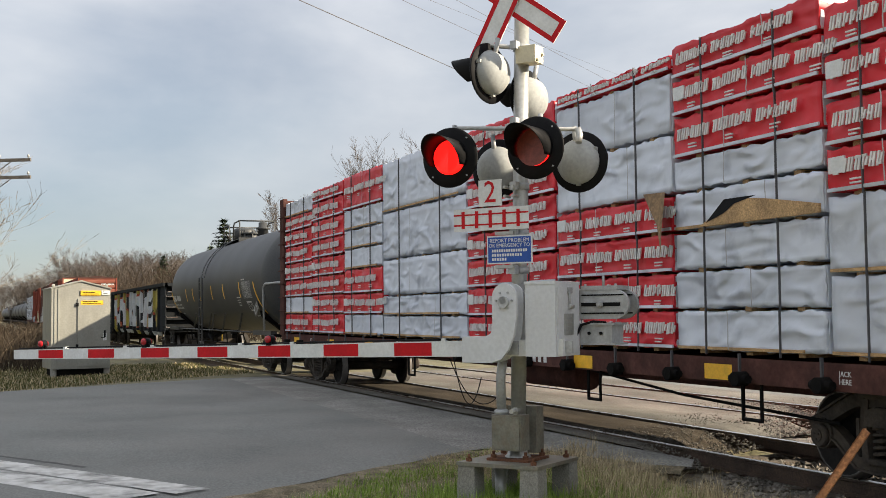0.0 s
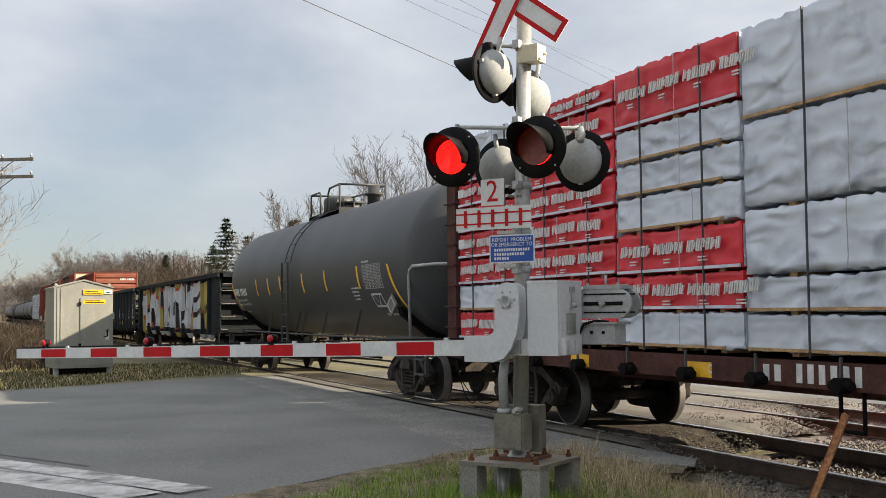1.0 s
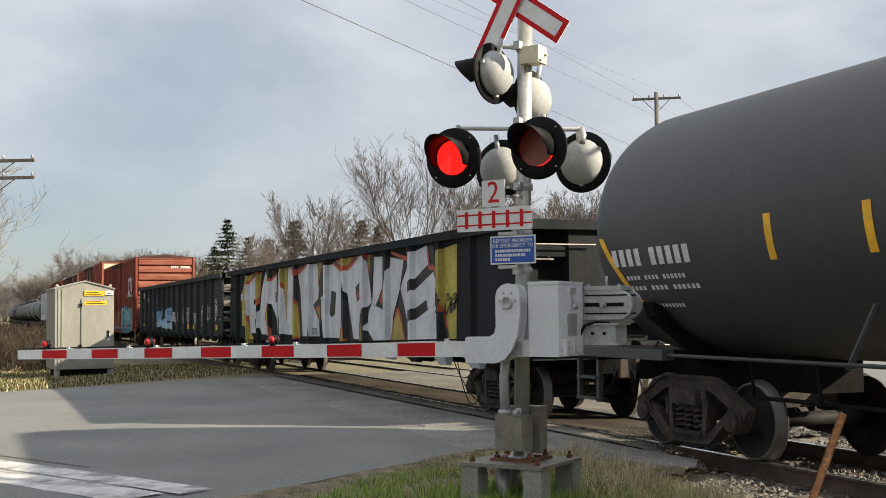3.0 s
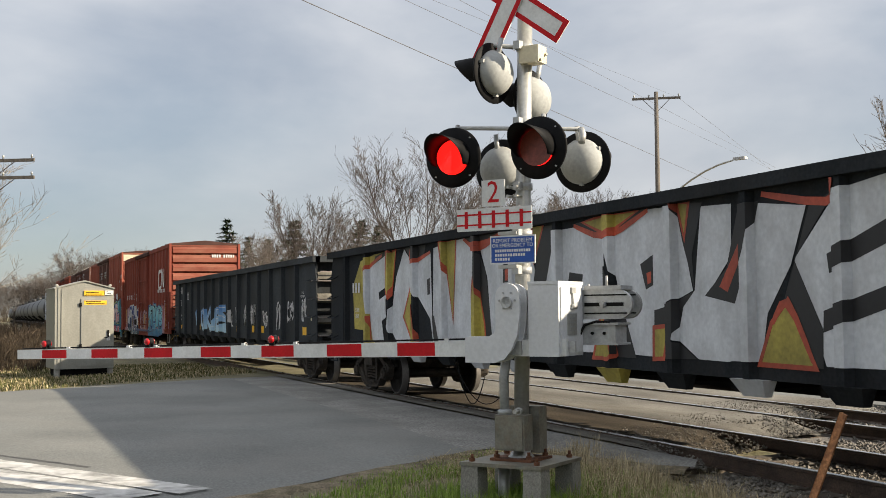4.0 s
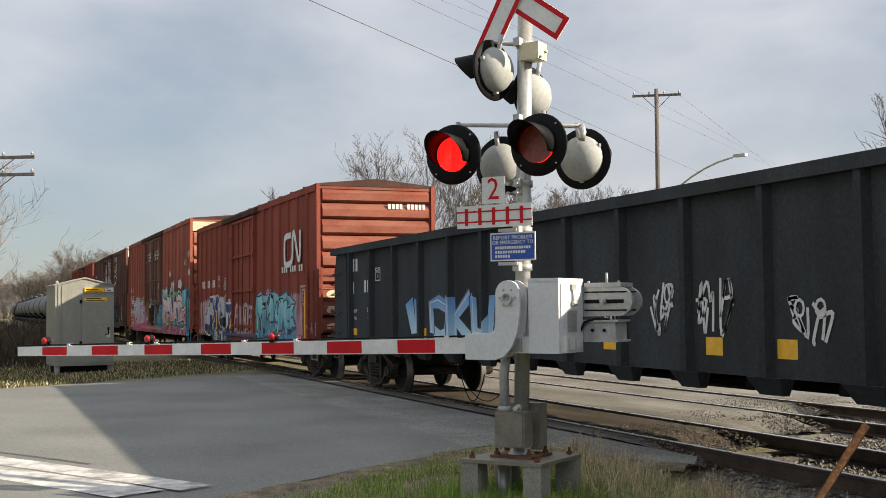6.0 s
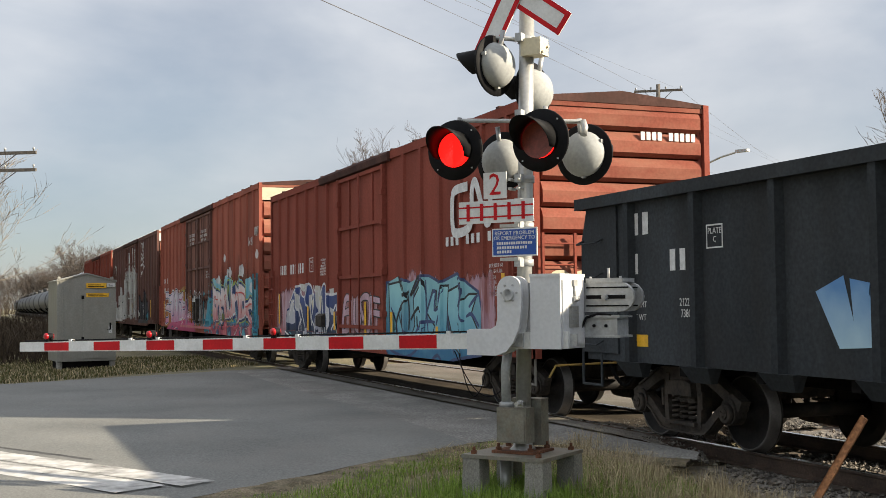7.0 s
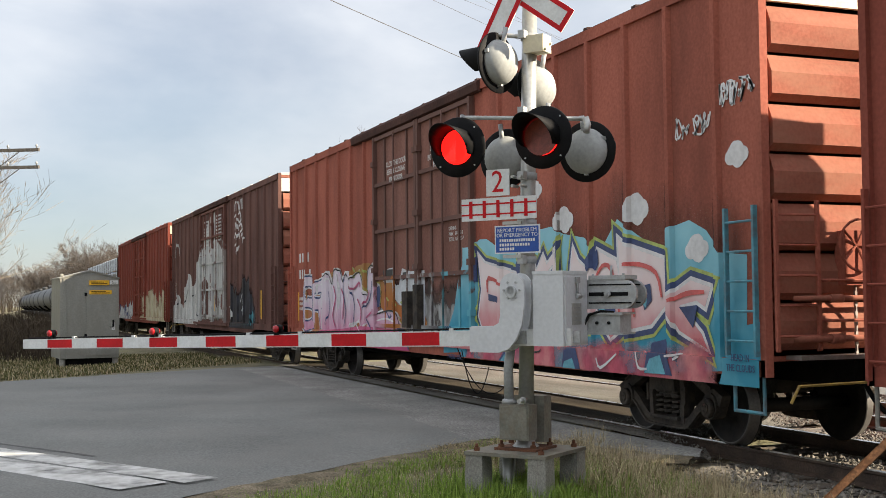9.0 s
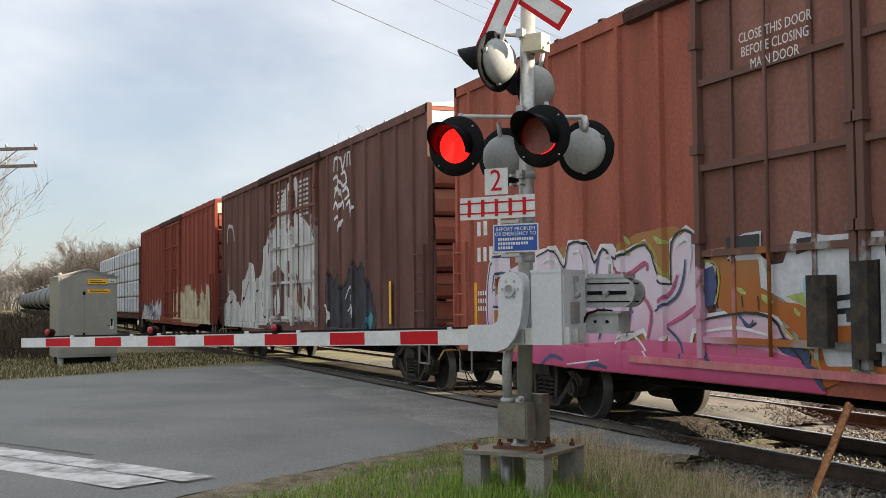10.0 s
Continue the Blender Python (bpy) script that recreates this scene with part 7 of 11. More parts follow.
cn_spray.line(2, "sp_white", 0.05, (-14.38, 1.01), (-13.68, 0.85), (-13.19, 0.85))
cn_spray.line(2, "sp_white", 0.05, (-10.15, 1.5), (-9.91, 1.64), (-9.88, 1.24))
cn_spray.line(2, "sp_white", 0.05, (-10.32, 1.08), (-10.07, 1.23), (-9.8, 0.97))
cn_spray.line(2, "sp_cyan", 0.03, (-13.89, 0.98), (-13.72, 0.94), (-13.8, 0.89))
cn_spray.line(2, "sp_cyan", 0.03, (-12.99, 0.89), (-12.8, 0.94), (-12.92, 0.8), (-12.73, 0.77))
cn_spray.line(2, "sp_cyan", 0.03, (-12.48, 0.78), (-12.27, 0.82))
cn_spray.line(2, "sp_cyan", 0.03, (-12.37, 0.92), (-12.39, 0.71))
cn_spray.line(2, "sp_cyan", 0.03, (-11.97, 0.85), (-11.78, 0.83))
cn_spray.line(2, "sp_cyan", 0.03, (-11.87, 0.94), (-11.94, 0.72))
cn_spray.line(2, "sp_cyan", 0.03, (-11.18, 0.77), (-11.06, 0.81), (-11.04, 0.7), (-11.15, 0.69))
cn_spray.line(2, "sp_cyan", 0.03, (-10.98, 0.78), (-10.76, 0.78))
cn_spray.line(2, "sp_cyan", 0.03, (-10.87, 0.84), (-10.93, 0.67))
cn_spray.line(2, "sp_cyan", 0.03, (-10.5, 0.85), (-10.37, 0.84), (-10.45, 0.75))
cn_spray.fill(1, "navy_pale", (-14.2, 1.23), (-14.14, 1.48), (-13.88, 1.78), (-13.74, 1.8), (-13.65, 1.57), (-13.33, 1.48), (-13.29, 1.25), (-13.81, 1.18))
cn_spray.fill(1, "navy_pale", (-13.45, 1.94), (-13.27, 1.97), (-13.09, 1.85), (-13.05, 1.36), (-13.19, 1.58), (-13.35, 1.66))
cn_spray.fill(1, "navy_pale", (-12.19, 1.88), (-11.89, 1.9), (-11.94, 1.71), (-12.09, 1.49), (-12.16, 1.6))
cn_spray.fill(1, "navy_pale", (-11.48, 2.1), (-11.18, 2.08), (-11.12, 1.66), (-11.23, 1.4), (-11.11, 0.98), (-11.11, 0.64), (-11.32, 0.64), (-11.39, 1.07), (-11.57, 1.23), (-11.37, 1.5), (-11.43, 1.77))
cn_spray.fill(1, "navy_pale", (-10.81, 2.07), (-10.57, 2.01), (-10.56, 1.5), (-10.67, 1.4), (-10.73, 1.76))
cn_spray.fill(1, "navy_pale", (-12.53, 1.09), (-12.22, 1.12), (-12.29, 0.69), (-12.63, 0.67), (-12.4, 0.89))
cn_spray.fill(1, "navy_pale", (-13.08, 2.17), (-12.46, 2.14), (-12.67, 1.97), (-12.92, 2.02))
cn_spray.fill(1, "navy_pale", (-10.44, 2), (-10.1, 2.01), (-10.1, 1.89), (-10.36, 1.85))
cn_spray.fill(1, "navy_pale", (-10.43, 1.6), (-10.12, 1.55), (-10.12, 1.41), (-10.32, 1.44))
cn_spray.line(3, "sp_white", 0.05, (-11.75, 2.11), (-11.9, 1.84), (-12.05, 1.5), (-11.92, 1.16))
cn_spray.line(3, "sp_white", 0.05, (-13.6, 2.07), (-13.43, 1.75), (-13, 1.37), (-12.91, 1.01))
cn_spray.line(3, "sp_white", 0.05, (-11.04, 2.08), (-11.02, 1.61), (-10.84, 1.15), (-10.78, 0.69))
cn_spray.line(3, "sp_white", 0.04, (-12.76, 2.16), (-12.47, 1.91), (-12.28, 1.61))
cn_spray.line(3, "sp_white", 0.05, (-10.57, 1.75), (-10.47, 1.41), (-10.55, 0.96))
cn_spray.dry("turquoise and navy graffiti letters with fine outlines")
scribble(cn, -0.9 - cn_c, -0.15 - cn_c, 1.05, 1.35, cn_y, cn_posts, 0, M["sp_lilac"], 3, 4, 0.025)

bm = B()
prism(bm, [(cn_y, 1.15), (cn_y + 0.10, 1.18), (cn_y + 0.10, 1.40), (cn_y, 1.46)], -11.3 - cn_c, -10.8 - cn_c, Matrix(((0, 1, 0, 0), (-1, 0, 0, 0), (0, 0, 1, 0), (0, 0, 0, 1))))
bev(bm, 0.012)
part("latch_box", bm, M["truck"], cn, "dark steel latch box")
# cream tags along the lowest end ribs, enlarged to paint in their sunlight
rp = (4.54 - 0.06 - 1.11) / round((4.54 - 0.06 - 1.11) / 0.375)
rnd = random.Random(77)
for k in range(3):
    bm = B()
    z = 1.11 + rp * k
    y = -1.22
    while y < 1.1:
        w = rnd.uniform(0.25, 0.7)
        o = blob(rnd, y + w / 2, z + rp * 0.38, w / 2, rp * 0.27, 18, 0.10)
        f = bm.faces.new([bm.verts.new((15.95 / 2 - 0.001, a, b)) for a, b in o])
        y += w * rnd.uniform(0.85, 1.15)
    bmesh.ops.recalc_face_normals(bm, faces=bm.faces[:])
    part("graffiti_fill", bm, M["cream"], cn, "pale spray paint on the end rib")

# tall faded red boxcar
Y = ex_y + 0.001
mist(ex, -24.6, -17.4, 1.6, 3.6, ex_c, ex_y, ex_posts, 0.0012, "smoke_mist", (0.12, 0.062, 0.050), (0.15, 0.08, 0.062), 1.25, scale=0.9, soft=0.5, rise=1.5, edge=0.5)
M["sky_blue"] = graded("turquoise_sky_spray", (0.045, 0.26, 0.36), (0.27, 0.53, 0.60), 1.2, 2.5)
M["magenta_fade"] = graded("magenta_fade_spray", (0.44, 0.06, 0.15), (0.56, 0.15, 0.26), 0.75, 1.25)
ex_spray = Spray(ex, ex_c, ex_y, ex_posts, (-35.8 - ex_c, -17.42 - ex_c, 0.745, 2.8))
ex_spray.fill(0, "sky_blue", (-25.16, 2.49), (-23.68, 2.46), (-22.73, 2.28), (-22.47, 2.61), (-22.05, 2.63), (-21.69, 2.51), (-21.11, 2.43), (-20.88, 2.28), (-20.57, 2.35), (-20.27, 2.61), (-20, 2.48), (-19.48, 2.25), (-19.21, 2.23), (-19.11, 2.43), (-18.71, 2.49), (-18.39, 2.36), (-18.12, 2.11), (-17.68, 2.07), (-17.72, 0.9), (-25.23, 0.44))
ex_spray.fill(0, "sky_blue", (-25.98, 0.99), (-25.55, 1.49), (-25.33, 2.05), (-24.93, 2.47), (-24.52, 2.59), (-24.24, 2.58), (-23.54, 2.33), (-23.35, 2.24), (-23.4, 0.9), (-25.99, 0.78))
ex_spray.letter((("sp_lime", 0.13), ("sp_navy", 0.09), ("sp_white", 0.035), ("pink_fade", 0.0)), (-24.57, 2.37), (-24.29, 2.21), (-23.38, 2.07), (-23.39, 1.79), (-23.6, 1.68), (-23.55, 1.21), (-24.37, 1.15), (-24.56, 1.4), (-24.43, 1.81))
ex_spray.letter((("sp_lime", 0.13), ("sp_navy", 0.09), ("sp_white", 0.035), ("pink_fade", 0.0)), (-23.07, 2.34), (-22.84, 2.24), (-22.56, 2.15), (-22.48, 1.99), (-22.52, 1.67), (-22.71, 1.63), (-22.78, 1.27), (-23.14, 1.26), (-23.09, 1.63), (-23.3, 1.33), (-23.4, 1.64), (-23.35, 2.05), (-22.98, 2))
ex_spray.letter((("sp_lime", 0.13), ("sp_navy", 0.09), ("sp_white", 0.035), ("pink_fade", 0.0)), (-22.29, 2.26), (-22.18, 2.12), (-21.86, 2.32), (-21.95, 2.14), (-22.13, 2.04), (-22.19, 1.91), (-22.31, 1.84), (-22.34, 1.63), (-22.21, 1.42), (-21.98, 1.27), (-22.39, 1.28), (-22.56, 1.49), (-22.58, 1.85), (-22.48, 2.06))
ex_spray.letter((("sp_lime", 0.13), ("sp_navy", 0.09), ("sp_white", 0.035), ("pink_fade", 0.0)), (-21.84, 2.27), (-21.81, 1.66), (-21.77, 1.29), (-21.96, 1.32), (-22.12, 1.52), (-22.16, 1.84), (-22.01, 2))
ex_spray.letter((("sp_lime", 0.13), ("sp_navy", 0.09), ("sp_white", 0.035), ("pink_fade", 0.0)), (-21.41, 2.33), (-21.27, 2.14), (-21.01, 2), (-20.98, 1.62), (-21.15, 1.43), (-21.56, 1.29), (-21.76, 1.36), (-21.84, 1.56), (-21.65, 1.49), (-21.49, 1.62), (-21.51, 1.82), (-21.47, 2.08))
ex_spray.fill(12, "sp_navy", (-24.16, 1.74), (-23.71, 1.68), (-23.75, 1.6), (-24.16, 1.64))
ex_spray.fill(12, "sp_navy", (-23.17, 2.16), (-23, 2.3), (-22.98, 2.04), (-23.11, 1.97))
ex_spray.fill(12, "sp_navy", (-22.74, 1.63), (-22.64, 1.67), (-22.59, 1.52), (-22.5, 1.34), (-22.68, 1.45))
ex_spray.fill(12, "sp_navy", (-23.61, 1.64), (-23.4, 1.64), (-23.55, 1.29), (-23.65, 1.4))
ex_spray.fill(12, "sp_navy", (-20.88, 2.18), (-20.74, 2.27), (-20.71, 2.08), (-20.8, 1.99), (-20.91, 2.06))
ex_spray.fill(12, "sp_navy", (-21.75, 1.76), (-21.53, 1.89), (-21.54, 1.69), (-21.75, 1.62))
ex_spray.fill(12, "sp_navy", (-24.2, 1.04), (-23.98, 1.24), (-23.77, 1.13), (-23.91, 0.91), (-24.13, 0.89))
ex_spray.fill(12, "sp_cyan", (-24.14, 1.02), (-24.02, 1.16), (-23.95, 1.01), (-24.07, 0.91))
ex_spray.fill(12, "sp_black", (-22.82, 1.03), (-22.66, 1.07), (-22.55, 0.92), (-22.76, 0.91))
ex_spray.fill(12, "sp_navy", (-24.74, 2.23), (-24.59, 2.37), (-24.57, 1.93), (-24.75, 1.94))
ex_spray.fill(12, "sp_navy", (-23.71, 0.74), (-23.49, 0.91), (-23.28, 0.9), (-23.09, 0.67), (-23.71, 0.65))
ex_spray.fill(12, "sp_cyan", (-23.71, 0.7), (-23.49, 0.85), (-23.33, 0.66))
ex_spray.line(13, "sp_coral", 0.05, (-24.19, 1.76), (-24.15, 1.98), (-23.56, 1.85))
ex_spray.line(13, "sp_coral", 0.05, (-23.12, 1.82), (-22.98, 1.93), (-22.82, 1.85), (-22.77, 1.52))
ex_spray.line(13, "sp_coral", 0.045, (-22.42, 1.84), (-22.45, 1.95), (-22.24, 2.01))
ex_spray.line(13, "sp_coral", 0.045, (-22.19, 1.87), (-22.31, 1.7), (-22.15, 1.42))
ex_spray.line(13, "sp_coral", 0.05, (-21.28, 1.91), (-21.31, 1.65), (-21.25, 1.49))
ex_spray.line(13, "sp_coral", 0.045, (-21.96, 2), (-22.05, 1.76), (-21.92, 1.49))
ex_spray.line(13, "sp_white", 0.025, (-23.3, 1.29), (-23.04, 1.11), (-22.75, 1.2), (-22.73, 1.09))
ex_spray.line(13, "sp_black", 0.02, (-22.58, 0.91), (-22.34, 0.93), (-22.28, 0.97))
ex_spray.letter((("sp_lime", 0.15), ("sp_navy", 0.11), ("sp_white", 0.045), ("pink_fade", 0.0)), (-20.76, 2.25), (-20.29, 2.1), (-20.16, 1.7), (-20.1, 1.33), (-20.46, 1.16), (-20.75, 1.41), (-20.79, 1.54), (-20.95, 1.32), (-21.15, 1.32), (-21.04, 1.94), (-20.84, 2.06))
ex_spray.letter((("sp_lime", 0.15), ("sp_navy", 0.11), ("sp_white", 0.045), ("pink_fade", 0.0)), (-20.24, 2.37), (-20.07, 2.28), (-19.21, 2.08), (-19.17, 1.58), (-19.51, 1.34), (-20.04, 1.27), (-20.2, 1.66))
ex_spray.letter((("sp_lime", 0.15), ("sp_navy", 0.11), ("sp_white", 0.045), ("pink_fade", 0.0)), (-19.14, 1.65), (-18.68, 1.83), (-18.31, 1.75), (-18.42, 1.54), (-18.58, 1.61), (-18.91, 1.56), (-18.49, 1.25), (-18.39, 1.09), (-18.92, 1.28), (-19.12, 1.46))
ex_spray.fill(12, "sp_navy", (-20.82, 1.76), (-20.51, 1.84), (-20.31, 1.5), (-20.46, 1.19), (-20.75, 1.49))
ex_spray.fill(12, "sp_navy", (-19.75, 1.78), (-19.5, 1.81), (-19.47, 1.62), (-19.64, 1.5))
ex_spray.fill(12, "sp_navy", (-18.91, 1.54), (-18.55, 1.56), (-18.64, 1.31))
ex_spray.fill(12, "sp_navy", (-21.04, 2.09), (-20.8, 2.28), (-20.76, 2.15), (-20.92, 1.98))
ex_spray.fill(12, "sp_navy", (-21.61, 0.99), (-21.28, 1.02), (-21.13, 0.7), (-21.67, 0.68))
ex_spray.fill(12, "sp_navy", (-19.49, 1.13), (-19.19, 1.18), (-19, 0.78), (-19.6, 0.79))
ex_spray.fill(12, "sp_cyan", (-21.59, 0.83), (-21.37, 0.88), (-21.25, 0.69), (-21.69, 0.67))
ex_spray.fill(12, "sp_cyan", (-19.47, 0.95), (-19.25, 1), (-19.14, 0.79), (-19.59, 0.78))
ex_spray.fill(12, "sp_cyan", (-20.76, 1.62), (-20.6, 1.58), (-20.45, 1.22), (-20.71, 1.47))
ex_spray.fill(12, "sp_cyan", (-19.73, 1.6), (-19.57, 1.66), (-19.6, 1.53))
ex_spray.line(13, "sp_coral", 0.05, (-20.11, 2.05), (-19.74, 2.04), (-19.37, 1.93), (-19.26, 1.65))
ex_spray.line(13, "sp_coral", 0.05, (-19.92, 1.86), (-19.92, 1.7), (-19.87, 1.42))
ex_spray.line(13, "sp_coral", 0.05, (-20.81, 1.89), (-20.62, 2.05), (-20.4, 2), (-20.24, 1.58), (-20.21, 1.33))
ex_spray.line(13, "sp_coral", 0.05, (-19.08, 1.61), (-18.74, 1.69), (-18.42, 1.7))
ex_spray.line(13, "sp_white", 0.03, (-20.73, 0.91), (-20.62, 0.79), (-20.22, 0.98))
ex_spray.line(13, "sp_white", 0.03, (-19.78, 1.02), (-19.72, 0.84), (-19.53, 0.83))
ex_spray.line(13, "sp_white", 0.03, (-19.16, 0.99), (-18.85, 1.02), (-18.99, 0.96))
ex_spray.letter((("sp_white", 0.06), ("lilac_fade", 0.0)), (-33.64, 2.25), (-33.08, 2.29), (-32.8, 2.05), (-32.67, 2.34), (-32.23, 2.33), (-31.98, 2.08), (-31.82, 2.25), (-31.56, 2.24), (-31.42, 2.11), (-30.81, 2.25), (-30.48, 1.84), (-30.23, 1.79), (-30.21, 2.24), (-29.93, 2.36), (-29.66, 2.22), (-29.64, 1.87), (-29.62, 1.31), (-29.85, 1.3), (-30.02, 0.86), (-30.33, 1.21), (-30.68, 1.11), (-30.85, 1.29), (-31.6, 1.08), (-33.68, 1.01))
ex_spray.letter((("sp_white", 0.06), ("lilac_fade", 0.0)), (-29.63, 2), (-29.41, 1.91), (-29.42, 1.61), (-29.65, 1.57))
ex_spray.letter((("sp_white", 0.06), ("lilac_fade", 0.0)), (-29.62, 1.39), (-28.84, 1.46), (-28.39, 1.41), (-28.22, 1.22), (-27.93, 1), (-29.63, 0.92))
ex_spray.fill(11, "magenta_fade", (-34.69, 0.75), (-33.68, 1.01), (-32.22, 1.06), (-30.67, 1.15), (-29.62, 1.14), (-28.72, 1.12), (-27.93, 1.04), (-27.64, 0.76), (-27.7, 0.57), (-29.64, 0.62), (-34.7, 0.45))
M["door_orange"] = graded("burnt_orange_spray", (0.40, 0.11, 0.02), (0.33, 0.17, 0.06), 1.2, 2.2)
ex_spray.fill(5, "silver", (-29.11, 2.21), (-28.83, 2.27), (-28.57, 2.28), (-28.58, 2.04), (-28.41, 1.94), (-28.24, 1.95), (-28.07, 2.25), (-27.62, 2.18), (-26.89, 2.18), (-26.85, 1.62), (-26.91, 1.03), (-27.66, 0.99), (-27.76, 1.31), (-28.26, 1.61), (-28.59, 1.72), (-29.12, 2.02))
ex_spray.fill(6, "door_orange", (-29.5, 2.13), (-29.18, 2.15), (-29.12, 2), (-28.62, 2), (-28.59, 1.72), (-28.26, 1.58), (-28.02, 1.56), (-27.75, 1.47), (-27.75, 1.08), (-28.07, 1.28), (-28.34, 1.44), (-29.14, 1.46), (-29.32, 1.54), (-29.26, 1.84))
ex_spray.fill(6, "door_orange", (-27.51, 1.36), (-27.26, 1.37), (-27.26, 1.22), (-27.51, 1.22))
ex_spray.fill(6, "door_orange", (-27.77, 1.08), (-27.55, 0.97), (-27.45, 0.86), (-27.67, 0.79), (-27.72, 0.89))
ex_spray.fill(6, "sp_black", (-27.27, 1.9), (-27.16, 1.91), (-27.15, 1.51), (-27.18, 1.05), (-27.29, 1.06))
ex_spray.fill(6, "sp_black", (-27.11, 1.93), (-26.94, 1.94), (-26.95, 1.02), (-27.1, 1.03))
ex_spray.fill(6, "sp_black", (-28.03, 2.17), (-27.82, 2.18), (-27.83, 2.06), (-28.04, 2.02))
ex_spray.fill(6, "sp_black", (-29.16, 2.24), (-28.83, 2.25), (-28.59, 2.25), (-28.6, 2.06), (-29.11, 2.06))
ex_spray.fill(7, "sp_black", (-27.51, 1.63), (-27.26, 1.65), (-27.27, 1.6), (-27.51, 1.58))
ex_spray.fill(7, "sp_black", (-27.53, 1.51), (-27.27, 1.53), (-27.27, 1.48), (-27.52, 1.46))
ex_spray.fill(7, "sp_lime", (-28.21, 1.63), (-27.96, 1.67), (-27.79, 1.58), (-27.94, 1.54))
ex_spray.fill(7, "cyan_light", (-27.95, 1.8), (-27.8, 1.81), (-27.79, 1.61), (-27.94, 1.63))
ex_spray.fill(8, "lilac_fade", (-29.6, 1.41), (-28.91, 1.41), (-28.47, 1.42), (-28.27, 1.35), (-28.21, 1.25), (-28.03, 1.2), (-27.86, 1.03), (-28.36, 1.08), (-28.96, 1.12), (-29.49, 1.1))
ex_spray.fill(8, "magenta_fade", (-29.49, 1.1), (-28.96, 1.12), (-28.36, 1.09), (-27.81, 0.99), (-27.66, 0.89), (-27.89, 0.87), (-29.11, 0.88), (-29.64, 1.04))
ex_spray.fill(9, "sp_navy", (-28.44, 1.21), (-28.23, 1.24), (-28.07, 1.2), (-27.87, 1.08), (-27.88, 1.01), (-28.08, 1.05), (-28.27, 1.09))
ex_spray.fill(9, "sp_navy", (-27.88, 1), (-27.75, 0.97), (-27.68, 0.89), (-27.7, 0.79), (-27.9, 0.79))
ex_spray.fill(9, "sp_navy", (-29.58, 1.92), (-29.38, 1.96), (-29.31, 1.76), (-29.4, 1.54), (-29.57, 1.53))
ex_spray.fill(9, "sp_navy", (-29.84, 1.1), (-29.61, 1.07), (-29.44, 0.9), (-29.59, 0.82), (-29.79, 0.94))
ex_spray.fill(9, "sp_lime", (-28.98, 1.73), (-28.9, 1.72), (-28.82, 1.67), (-28.83, 1.65), (-28.9, 1.66), (-28.96, 1.69))
ex_spray.fill(9, "sp_lime", (-28.58, 1.66), (-28.48, 1.64), (-28.38, 1.58), (-28.41, 1.55), (-28.49, 1.56), (-28.57, 1.6))
ex_spray.fill(9, "sp_lime", (-28.09, 1.53), (-28.04, 1.51), (-27.99, 1.47), (-28, 1.44), (-28.04, 1.45), (-28.08, 1.48))
ex_spray.fill(9, "sp_lime", (-31.26, 2.38), (-31.18, 2.36), (-31.09, 2.29), (-31.11, 2.26), (-31.18, 2.28), (-31.25, 2.32))
ex_spray.fill(9, "sp_lime", (-30.6, 2.34), (-30.43, 2.32), (-30.26, 2.25), (-30.29, 2.23), (-30.43, 2.24), (-30.57, 2.29))
ex_spray.fill(9, "sp_lime", (-31.26, 2.22), (-31.18, 2.2), (-31.11, 2.16), (-31.12, 2.13), (-31.18, 2.14), (-31.24, 2.18))
ex_spray.fill(9, "sp_lime", (-27.49, 0.73), (-27.42, 0.72), (-27.35, 0.68), (-27.37, 0.65), (-27.42, 0.65), (-27.48, 0.68))
ex_spray.fill(9, "sp_lime", (-27.17, 0.73), (-27.08, 0.72), (-26.99, 0.68), (-27.01, 0.66), (-27.08, 0.66), (-27.15, 0.69))
ex_spray.fill(9, "sp_lime", (-27.31, 0.98), (-27.2, 0.98), (-27.1, 0.94), (-27.12, 0.92), (-27.2, 0.93), (-27.29, 0.95))
ex_spray.fill(9, "sp_lime", (-27.07, 0.98), (-27, 0.97), (-26.94, 0.94), (-26.95, 0.93), (-27.01, 0.93), (-27.06, 0.95))
ex_spray.line(10, "sp_white", 0.03, (-29.12, 2.03), (-28.62, 2.04), (-28.53, 1.93), (-28.49, 1.86))
ex_spray.line(10, "sp_white", 0.03, (-28.95, 1.46), (-28.43, 1.45), (-28.26, 1.36))
ex_spray.line(10, "sp_yellow", 0.03, (-29.55, 2.02), (-29.33, 1.98), (-29.28, 1.78), (-29.35, 1.56))
ex_spray.line(10, "sp_yellow", 0.025, (-28.27, 1.35), (-28.11, 1.24), (-27.88, 1.15), (-27.7, 0.96))
ex_spray.line(10, "sp_yellow", 0.03, (-29.74, 1.06), (-29.47, 0.89), (-29.26, 0.69))
ex_spray.line(10, "sp_white", 0.025, (-29.69, 1.01), (-29.42, 0.82), (-29.16, 0.67))
ex_spray.line(10, "sp_black", 0.03, (-28.89, 1.39), (-28.8, 1.33), (-28.66, 1.37))
ex_spray.line(10, "sp_black", 0.025, (-29.58, 1.24), (-29.46, 1.13), (-29.49, 0.99))
ex_spray.line(10, "sp_magenta", 0.04, (-28.96, 1.2), (-28.78, 1.18), (-28.61, 1.2), (-28.48, 1.16))
ex_spray.line(10, "sp_black", 0.02, (-28.9, 1.64), (-28.88, 1.53))
ex_spray.line(10, "sp_black", 0.02, (-28.63, 1.64), (-28.62, 1.5))
